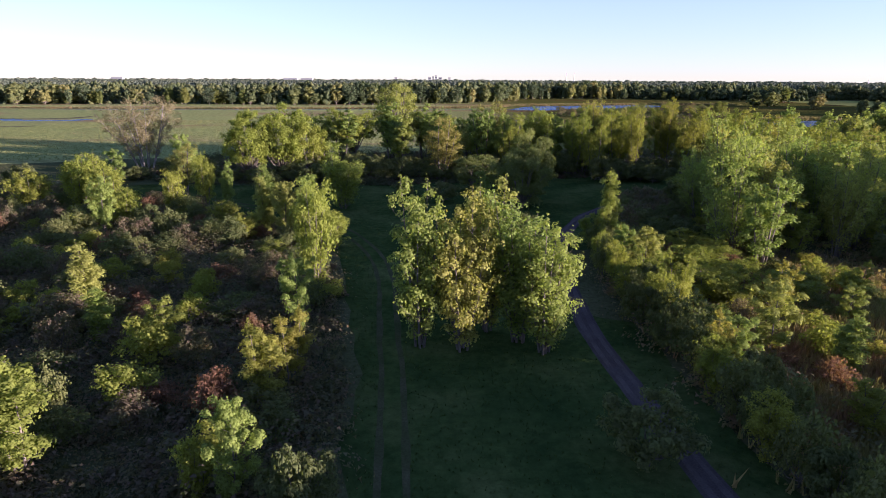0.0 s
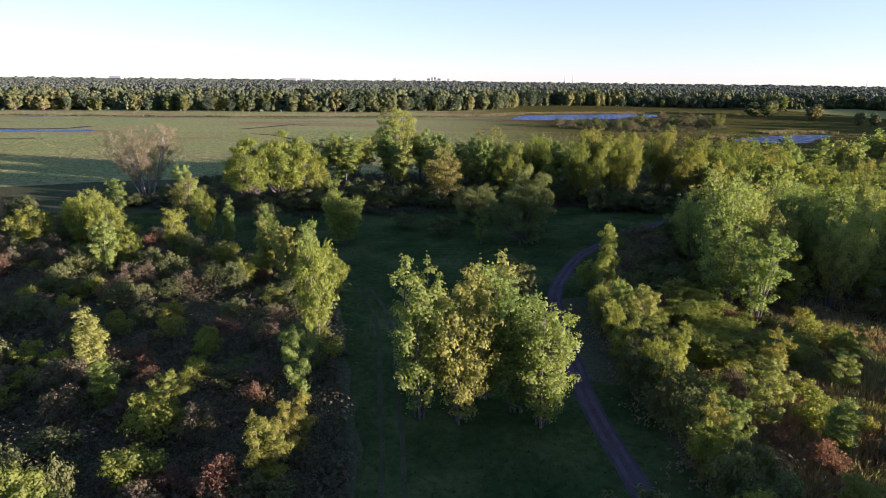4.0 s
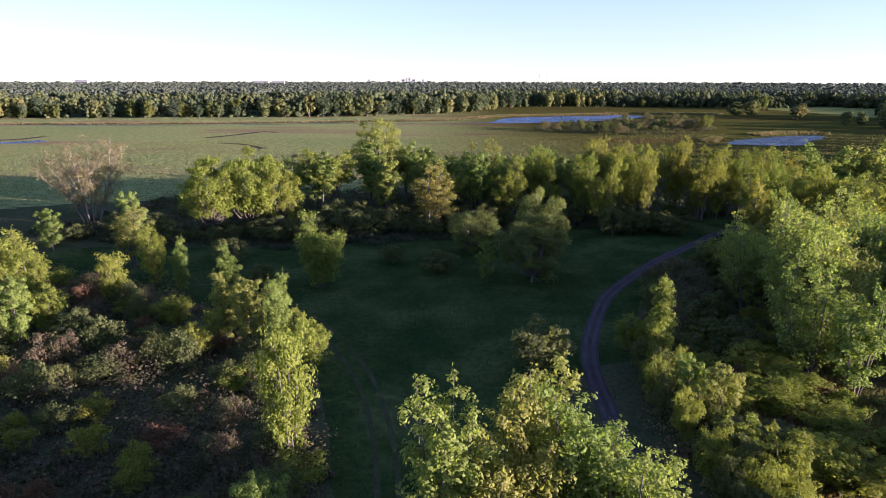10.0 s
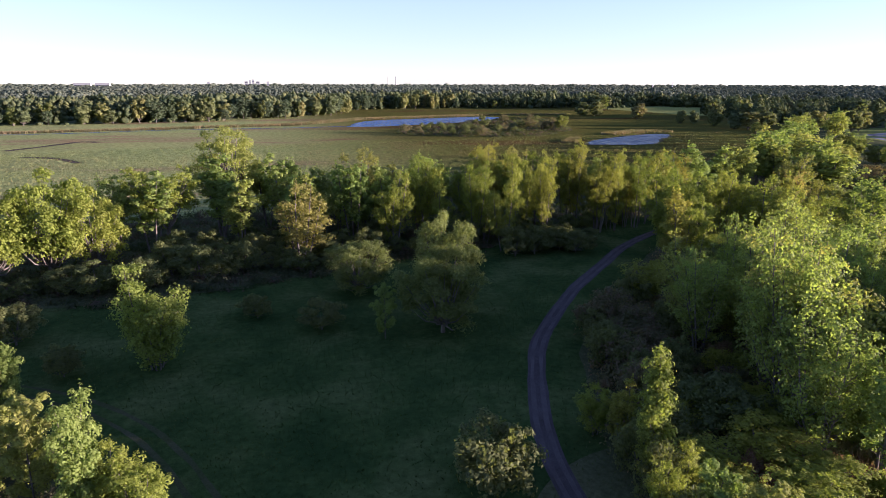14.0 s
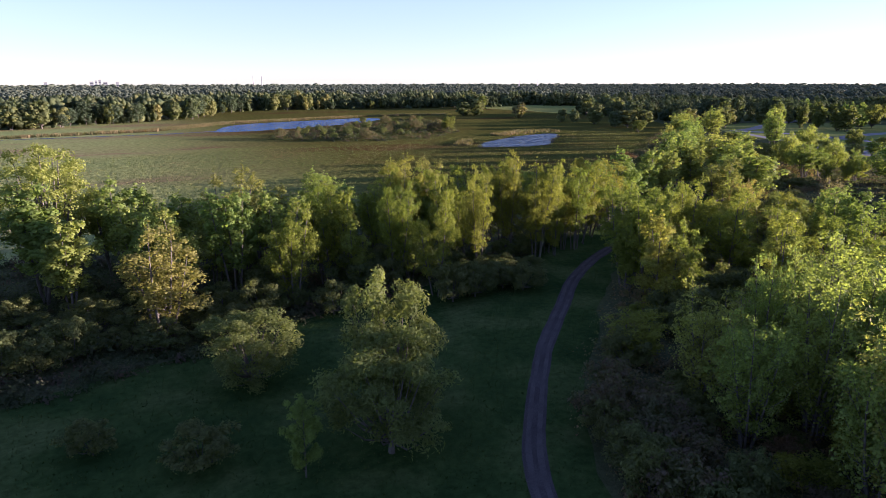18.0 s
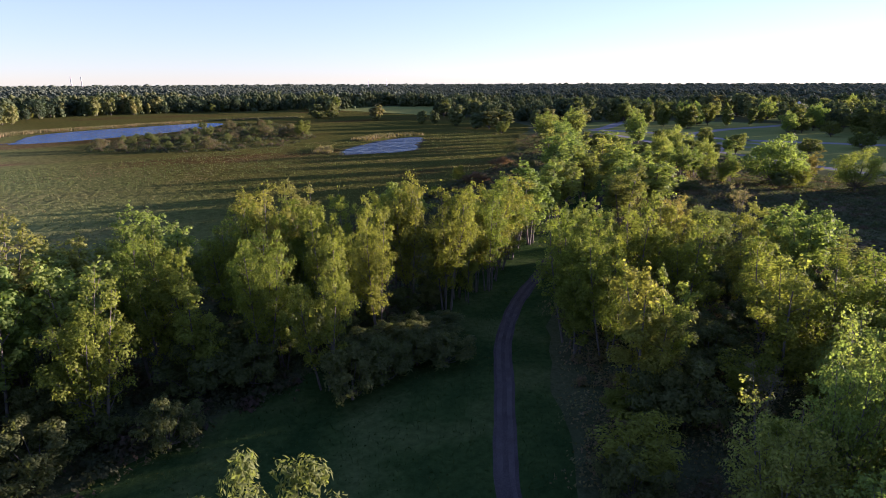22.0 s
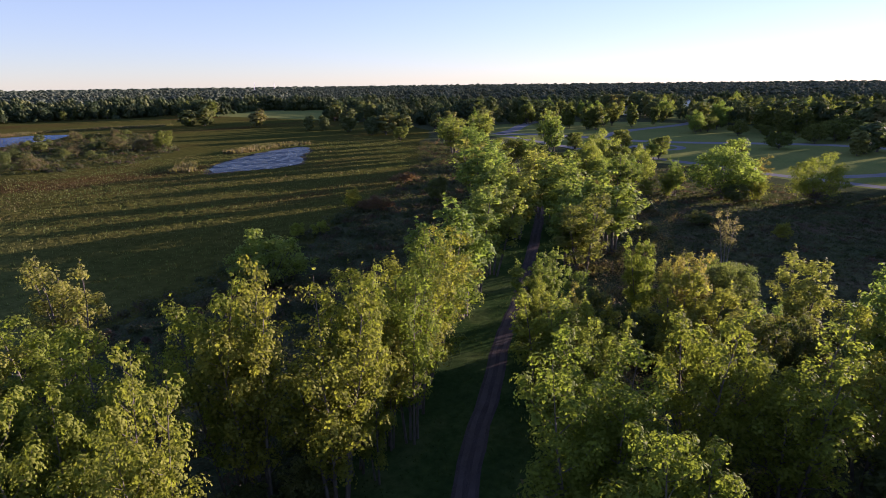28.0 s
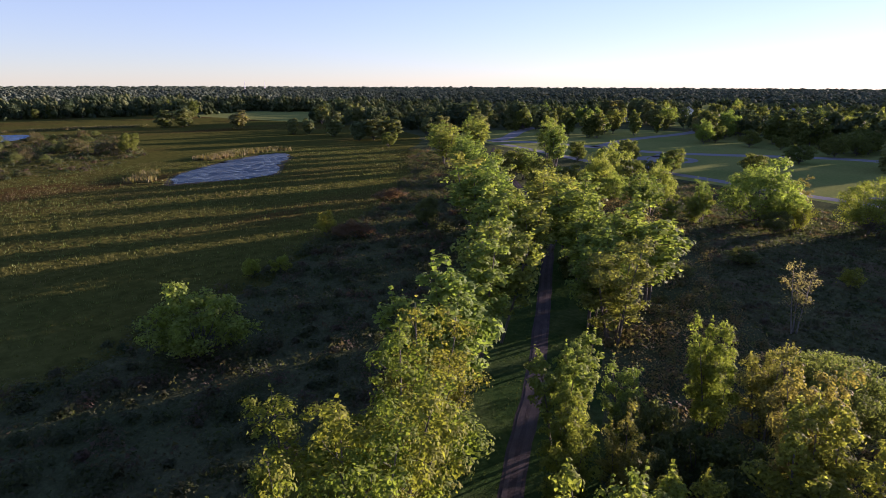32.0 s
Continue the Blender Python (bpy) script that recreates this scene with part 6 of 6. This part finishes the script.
brush("thicket", "rough brush behind the thicket", [(-30, -15), (-60, 10), (-110, 60), (-125, 120), (-170, 130), (-170, -60), (-6, -60), (-7, -10)], 900, 90, 0.26, DARK_BRUSH, 0.6, 2.4, 208)
brush("wetland_brush", "low dark wetland brush", WET_AREA, 2600, 80, 0.14, DARK_BRUSH, 0.2, 0.75, 204, litter=0.6)
ISLAND = [(58, 362), (66, 345), (88, 326), (118, 318), (140, 332), (160, 352), (185, 420), (190, 470), (160, 462), (135, 450), (110, 425), (88, 400), (72, 385)]
brush("island_brush", "dark brush between the ponds", ISLAND, 420, 120, 0.26, DARK_BRUSH, 0.7, 2.6, 205)
rng_ = np.random.default_rng(206)
for (x, y), u in zip(scatter(rng_, ISLAND, 64), rng_.uniform(0, 1, 64)):
    h = 1.7 + 3.3 * u ** 2.0
    plant("gbush" if u < 0.7 else "bush" if u < 0.9 else "obush", x, y, h, h * rng_.uniform(0.55, 1.0), "dark green bush on the strip between the ponds")

rng_ = np.random.default_rng(301)


def dry(p):
    return p[~inside(POND, p[:, 0], p[:, 1]) & ~inside(WEED_POND, p[:, 0], p[:, 1]) & (away(POND + POND[:1], p[:, 0], p[:, 1]) > 1)]


blades("sedge", "tall marsh sedge with long shadows", "sedge", dry(scatter(rng_, NEAR_MARSH, 42000)), 0.42, 0.075, REED, 303, 2)
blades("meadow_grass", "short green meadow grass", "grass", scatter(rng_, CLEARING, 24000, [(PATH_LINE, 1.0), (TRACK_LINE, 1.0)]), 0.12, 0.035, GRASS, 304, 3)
RUSTY = [((70, 277), (17, 6)), ((95, 290), (12, 5)), ((40, 285), (14, 5)), ((150, 222), (8, 7)), ((128, 206), (7, 5)), ((118, 262), (10, 4))]
blades("rusty_sedge", "patches of rust-brown sedge in the marsh", "sedge", np.concatenate([np.array(c) + rng_.normal(size=(420, 2)) * w for c, w in RUSTY]), 0.3, 0.09, RUSTY_BLADES, 307, 2)
blades("tall_grass", "tall dry goldenrod and rusty grass", "grass", scatter(rng_, [(22, 25), (32, 20), (40, 32), (48, 46), (45, 60), (42, 67), (30, 69), (24, 60), (24, 42)], 20000) + rng_.normal(size=(20000, 2)) * 2.2, 0.95, 0.1, TALL_GRASS, 305, 3)
blades("rusty_grass", "rust-red dry growth on the sunny patch beside the path", "grass", scatter(rng_, [(25, 36), (29, 35), (35, 43), (41, 50), (39, 54), (33, 50), (28, 43)], 3600) + rng_.normal(size=(3600, 2)) * 1.3, 0.6, 0.13, RUST, 308, 3)
blades("cattails", "dry cattails along the pond bank", "reeds", np.concatenate([scatter(rng_, [(-330, 396), (-200, 399), (-135, 403), (-60, 416), (-20, 424), (14, 432), (36, 452), (60, 478), (95, 490), (128, 500), (160, 512), (205, 516), (225, 505),
       (240, 510), (205, 524), (160, 520), (120, 508), (90, 499), (55, 488), (25, 460), (6, 442), (-24, 434), (-60, 424), (-135, 411), (-240, 405), (-330, 404)], 9000),
       scatter(rng_, [(165, 318), (190, 327), (205, 325), (207, 335), (185, 338), (160, 325)], 900), scatter(rng_, [(128, 286), (140, 304), (134, 306), (122, 290)], 300)]), 1.4, 0.26, CATTAIL, 306, 2)


# ---- woods to the horizon ----
def ball(level):
    """Corners and faces of a geodesic ball, or of an eight-sided lump at level 0."""
    if level == 0:
        return np.array([(1, 0, 0), (-1, 0, 0), (0, 1, 0), (0, -1, 0), (0, 0, 1), (0, 0, -1)], float), np.array([(0, 2, 4), (2, 1, 4), (1, 3, 4), (3, 0, 4), (2, 0, 5), (1, 2, 5), (3, 1, 5), (0, 3, 5)])
    bm = bmesh.new()
    bmesh.ops.create_icosphere(bm, subdivisions=level, radius=1.0)
    v, f = np.array([p.co[:] for p in bm.verts]), np.array([[p.index for p in q.verts] for q in bm.faces])
    bm.free()
    return v, f


def woods(name, label, places, heights, lobes, level, seed, mat, wide=0.42, rough=0.2, flat=0.95, lump=(0.3, 0.6)):
    """Crowns of uneven, overlapping leaf masses, heaped up to each tree's height."""
    rng = np.random.default_rng(seed)
    bv, bf = ball(level)
    n, k = len(places), len(places) * lobes
    rr = np.repeat(heights * wide * rng.uniform(0.65, 1.3, n), lobes)
    hh = np.repeat(heights, lobes)
    a, up = rng.uniform(0, 6.28, k), np.tile((np.arange(lobes) + 0.5) / lobes, n) * rng.uniform(0.8, 1.1, k)
    out = rr * rng.uniform(0.3, 0.85, k) * np.sqrt(np.clip(1.15 - 0.85 * up ** 2, 0.05, 1))
    size = rr * rng.uniform(*lump, k)
    core = np.tile(np.arange(lobes) == lobes // 3, n) & (lobes > 8)
    size, out = np.where(core, rr * 0.72, size), np.where(core, 0, out)
    c = np.stack([np.repeat(places[:, 0], lobes) + np.cos(a) * out, np.repeat(places[:, 1], lobes) + np.sin(a) * out, np.maximum(hh * (0.3 + 0.7 * up) - size * 0.8, size * 0.4)], 1)
    bumps = 1 + rng.normal(size=(k, len(bv), 1)) * rough
    v = c[:, None, :] + bv[None] * bumps * (size[:, None, None] * np.array([1, 1, flat]))
    f = bf[None] + (np.arange(k) * len(bv))[:, None, None]
    return tagged(new(name, quads(name, v.reshape(-1, 3), f.reshape(-1, 3), mat, True)), label, "woods", kind="stuff")


WOOD_EDGE = [(-560, 420), (-420, 444), (-267, 462), (-135, 474), (-57, 484), (-20, 500), (38, 548), (85, 640), (126, 655), (220, 645), (300, 625), (310, 560), (330, 480), (330, 420), (322, 345),
             (360, 322), (430, 315), (480, 296), (440, 250), (400, 190), (370, 150), (360, 80), (380, 0), (400, -200)]
WOOD_AREA = WOOD_EDGE + [(4700, -1500), (4700, 4700), (-4700, 4700), (-4700, 400)]


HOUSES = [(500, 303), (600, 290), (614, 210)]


def off_sightline(x, y):
    """False where a tree would hide one of the houses from the camera."""
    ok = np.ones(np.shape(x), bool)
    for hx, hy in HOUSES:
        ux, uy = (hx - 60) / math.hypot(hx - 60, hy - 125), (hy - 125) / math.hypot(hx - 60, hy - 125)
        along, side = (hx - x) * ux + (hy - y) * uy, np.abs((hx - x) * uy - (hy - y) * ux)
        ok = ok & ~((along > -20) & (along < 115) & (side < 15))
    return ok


def wood_places(rng, r0, r1, n):
    got = np.zeros((0, 2))
    while len(got) < n:
        a = np.radians(rng.uniform(-46, 102, n * 2))
        r = np.sqrt(rng.uniform(r0 * r0, r1 * r1, n * 2))
        p = np.stack([20 + np.sin(a) * r, 60 + np.cos(a) * r], 1)
        ok = inside(WOOD_AREA, p[:, 0], p[:, 1]) & ~inside(FIELD, p[:, 0], p[:, 1]) & off_sightline(p[:, 0], p[:, 1]) & (np.hypot(p[:, 0] - 500, p[:, 1] - 303) > 22) & (np.hypot(p[:, 0] - 600, p[:, 1] - 290) > 16) & (np.hypot(p[:, 0] - 614, p[:, 1] - 210) > 16)
        got = np.concatenate([got, p[ok]])
    return got[:n]


rng_ = np.random.default_rng(401)
edge_ = smooth_line(WOOD_EDGE, 7.0)
for i, (x, y) in enumerate(edge_):
    if x > 395 and y < 120:
        continue
    grove = 0.5 + 0.5 * math.sin(i * 0.23 + 2 * math.sin(i * 0.071))
    for row in range(2):
        if rng_.uniform() < (0.3 if row == 0 else 0.42):
            continue
        h = (5 + 5 * rng_.uniform() if row == 0 and rng_.uniform() < 0.3 else 10 + 5 * grove + rng_.uniform(-2.5, 3.0))
        px, py = x + rng_.normal() * 4 + row * (6 if x > 320 else 0), y + row * 8 + rng_.normal() * 4
        if inside(FIELD, np.array([px]), np.array([py]))[0]:
            continue
        plant(("wood", "wood", "pinew", "lightw")[int(rng_.uniform(0, 2.2) + 1.6 * (1 - grove))], px, py, h, h * rng_.uniform(0.26, 0.5))
for x, y in ((298, 300), (310, 308), (288, 318), (300, 332), (330, 318), (345, 330), (305, 360), (315, 380), (322, 400), (372, 308), (390, 300), (410, 292), (385, 180), (378, 165), (372, 140), (392, 205), (405, 225), (425, 255), (365, 120), (350, 105),
             (440, 280), (455, 300), (470, 312), (480, 280), (500, 270), (520, 312), (545, 300), (535, 275), (470, 330), (560, 310), (580, 280), (600, 270), (590, 225), (600, 200), (575, 205), (555, 240), (510, 330), (525, 345)):
    # trees in a sightline stay low so the houses show from the camera
    h = rng_.uniform(7, 13) if off_sightline(x, y) else 3.0
    plant("wood", x + rng_.normal() * 2, y + rng_.normal() * 2, h, h * rng_.uniform(0.3, 0.45))


PARK_ROADS = [[(294, 287), (303, 266), (300, 236), (296, 210), (301, 190), (312, 165), (318, 140)], [(300, 236), (350, 240), (420, 232), (520, 250)]]
for (x, y), u in zip(scatter(rng_, [(318, 300), (400, 330), (520, 330), (640, 280), (640, 120), (520, 20), (420, 60), (345, 100), (338, 165), (350, 220), (336, 262)], 230, [(q, 8) for q in PARK_ROADS]), rng_.uniform(0, 1, 230)):
    if off_sightline(x, y):
        h = 6.5 + 8 * u
        plant(("parkb", "lightw", "big", "lightw")[int(u * 97) % 4], x, y, h, h * rng_.uniform(0.32, 0.5))


def stand(p, low, high):
    """Tree heights that change from stand to stand."""
    f = 0.5 + 0.25 * np.sin(p[:, 0] * 0.006 + 1.5 * np.sin(p[:, 1] * 0.0045)) + 0.4 * np.sin(p[:, 0] * 0.017 + 2 * np.sin(p[:, 1] * 0.011)) * np.sin(p[:, 1] * 0.021 + np.sin(p[:, 0] * 0.013))
    return low + (high - low) * np.clip(f * 0.6 + rng_.uniform(0, 1, len(p)) ** 2 * 0.75 - 0.1, 0, 1.15)


def thinned(p):
    """Fewer trees among the lawns and streets on the east side."""
    a = np.degrees(np.arctan2(p[:, 0] - 40, p[:, 1] - 110))
    return p[(a < 52) | (rng_.uniform(size=len(p)) < 0.42)]


p_ = thinned(wood_places(rng_, 360, 760, 2300))
woods("far_woods", "mixed woodland edge behind the marsh", p_, stand(p_, 8, 16), 40, 0, 402, FAR_LEAVES, 0.46, 0.25, 1.15, (0.18, 0.36))
p_ = thinned(wood_places(rng_, 355, 700, 2600))
woods("wood_undergrowth", "low undergrowth between the woodland trees", p_, rng_.uniform(2.0, 4.0, len(p_)), 2, 1, 406, FAR_LEAVES, 0.9, 0.2)
p_ = thinned(wood_places(rng_, 740, 1500, 4200))
woods("far_woods", "rolling woodland canopy", p_, stand(p_, 8, 14), 22, 0, 403, HAZED_LEAVES, 0.75, 0.25, 0.7, (0.2, 0.42))
a_ = np.radians(rng_.uniform(104, 312, 1300))
r_ = np.sqrt(rng_.uniform(200.0 ** 2, 620.0 ** 2, 1300))
p_ = np.stack([20 + np.sin(a_) * r_, 60 + np.cos(a_) * r_], 1)
woods("far_woods", "woods round the back of the clearing", p_, stand(p_, 6, 15), 5, 1, 409, FAR_LEAVES, 0.5, 0.16)
p_ = wood_places(rng_, 1450, 2900, 6500)
woods("far_woods", "distant woodland canopy", p_, stand(p_, 9, 13), 9, 0, 404, HAZED_LEAVES, 1.1, 0.2, 0.45, (0.3, 0.55))
p_ = wood_places(rng_, 2800, 4600, 4500)
woods("far_woods", "hazy distant woods at the horizon", p_, rng_.uniform(9, 14, 4500), 1, 1, 405, HAZED_LEAVES, 1.8, 0.16, 0.4)


# ---- far buildings, stacks and masts ----
def box(bm, x0, y0, z0, x1, y1, z1):
    v = [bm.verts.new(p) for p in ((x0, y0, z0), (x1, y0, z0), (x1, y1, z0), (x0, y1, z0), (x0, y0, z1), (x1, y0, z1), (x1, y1, z1), (x0, y1, z1))]
    for f in ((0, 3, 2, 1), (4, 5, 6, 7), (0, 1, 5, 4), (1, 2, 6, 5), (2, 3, 7, 6), (3, 0, 4, 7)):
        bm.faces.new([v[i] for i in f])


def piece(name, bm, mat, parent, label=""):
    me = bpy.data.meshes.new(name)
    bm.normal_update()
    bm.to_mesh(me)
    bm.free()
    me.materials.append(mat)
    return part(name, me, parent, label)


def house(x, y, turn, long, deep, eaves, ridge, mat, label):
    """A gabled house: walls, overhanging roof, windows with panes, door."""
    thing = tagged(new("house"), label, "house")
    bm = bmesh.new()
    a, d = long / 2, deep / 2
    v = [bm.verts.new(p) for p in ((-a, -d, 0), (a, -d, 0), (a, d, 0), (-a, d, 0), (-a, -d, eaves), (a, -d, eaves), (a, d, eaves), (-a, d, eaves), (-a, 0, ridge), (a, 0, ridge))]
    for f in ((0, 1, 5, 4), (2, 3, 7, 6), (1, 2, 6, 9, 5), (3, 0, 4, 8, 7)):
        bm.faces.new([v[i] for i in f])
    piece("wall", bm, mat, thing)
    bm = bmesh.new()
    o, t = 0.5, 0.25
    drop = (ridge - eaves) / d * o
    prof = [(-d - o, eaves - drop), (0, ridge), (d + o, eaves - drop), (d + o, eaves - drop + t), (0, ridge + t), (-d - o, eaves - drop + t)]
    ends = [[bm.verts.new((s * (a + o), py, pz)) for py, pz in prof] for s in (-1, 1)]
    bm.faces.new(ends[0])
    bm.faces.new(ends[1][::-1])
    for i in range(6):
        j = (i + 1) % 6
        bm.faces.new((ends[0][j], ends[0][i], ends[1][i], ends[1][j]))
    piece("roof", bm, ROOFING, thing, "grey shingle roof")
    n = max(2, int(long / 3.5))
    for level in ([1.0, 3.8] if eaves > 4.5 else [1.0]):
        for side in (-1, 1):
            for i in range(n):
                cx = -a + long * (i + 0.5) / n
                bm = bmesh.new()
                box(bm, cx - 0.65, side * (d + 0.06) - 0.06, level, cx + 0.65, side * (d + 0.06) + 0.06, level + 1.4)
                w = piece("window", bm, SIDING, thing)
                bm = bmesh.new()
                box(bm, cx - 0.5, side * (d + 0.1) - 0.04, level + 0.12, cx + 0.5, side * (d + 0.1) + 0.04, level + 1.28)
                piece("pane", bm, GLASS, w)
    thing.matrix_basis = pose(x, y, 0, 0, 0, turn)
    return thing


house(497, 303, 35, 17, 9, 5.4, 8.6, SIDING, "white two-storey house with grey gabled roof among trees")
house(520, 290, 35, 12, 9, 5.2, 8.2, SIDING, "smaller white house with grey gabled roof among trees")
house(598, 291, 20, 13, 9, 5.2, 8.4, SIDING, "white gabled house half hidden by trees")
house(614, 210, 60, 14, 9, 5.2, 8.2, CREAM, "cream gabled house half hidden by trees")
house(560, 330, 10, 12, 8, 3.2, 6.0, CREAM, "low cream house behind trees")


def stack(x, y, h, r, label):
    thing = tagged(new("smokestack"), label, "chimney", "pair of stacks")
    v, f = tube([(0, 0, 0), (0, 0, h * 0.5), (0, 0, h * 0.97)], [r, r * 0.8, r * 0.68], 14)
    part("shaft", quads("shaft", v, f, CONCRETE, True), thing)
    v, f = tube([(0, 0, h * 0.955), (0, 0, h)], [r * 0.8, r * 0.8], 14)
    part("rim", quads("rim", v, f, CONCRETE, True), thing)
    thing.matrix_basis = pose(x, y, 0)


stack(742, 4005, 56, 3.6, "tall pale concrete smokestack on the horizon")
stack(790, 3995, 56, 3.6, "tall pale concrete smokestack on the horizon")


def tower_block(x, y, w, d, h, mat, label):
    """A far block of flats with rows of windows."""
    thing = tagged(new("tower_block"), label, "building")
    bm = bmesh.new()
    box(bm, -w / 2, -d / 2, 0, w / 2, d / 2, h)
    piece("wall", bm, mat, thing)
    bm = bmesh.new()
    box(bm, -w / 2 - 0.6, -d / 2 - 0.6, h, w / 2 + 0.6, d / 2 + 0.6, h + 1.2)
    piece("roof", bm, ROOFING, thing)
    rows = max(1, int(h / 12))
    for i in range(rows):
        bm = bmesh.new()
        box(bm, -w / 2 + 1.5, -d / 2 - 0.25, 4 + i * h / rows, w / 2 - 1.5, -d / 2, 8 + i * h / rows)
        piece("window", bm, GLASS, thing)
    thing.matrix_basis = pose(x, y, 0)


for x, w, h in ((-118, 18, 25), (-96, 10, 31), (-78, 12, 35), (-52, 20, 24), (6, 14, 23), (-330, 16, 22)):
    tower_block(x, 3990, w, 18, h, BLUFF, "pale high-rise block in the distant town")
for x, y, w, h in ((-820, 3300, 70, 16), (-740, 3320, 60, 16), (-1750, 3350, 60, 17), (-2300, 3200, 45, 18)):
    tower_block(x, y, w, 30, h, BLUFF, "long white industrial building above the far woods")


def mast(x, y, h):
    thing = tagged(new("lattice_mast"), "slender steel mast above the woods", "mast", "pair of masts")
    legs = [tube([(sx * 1.6, sy * 1.6, 0), (sx * 0.5, sy * 0.5, h)], [0.35, 0.25], 5) for sx in (-1, 1) for sy in (-1, 1)]
    for leg in legs:
        part("leg", quads("leg", *leg, STEEL), thing)
    for i in range(8):
        f = (i + 0.5) / 8
        k = 1.6 - 1.1 * f
        part("brace", quads("brace", *tube([(-k, -k, h * f), (k, -k, h * (f + 0.05)), (k, k, h * f), (-k, k, h * (f + 0.05)), (-k, -k, h * f)], [0.15] * 5, 4), STEEL), thing)
    thing.matrix_basis = pose(x, y, 0)


mast(1430, 2170, 34)
mast(1490, 2130, 34)

# models that stand nowhere
for models in KINDS.values():
    for thing, _, _, placed in models:
        if not placed:
            for ob in list(thing.children) + [thing]:
                bpy.data.objects.remove(ob)
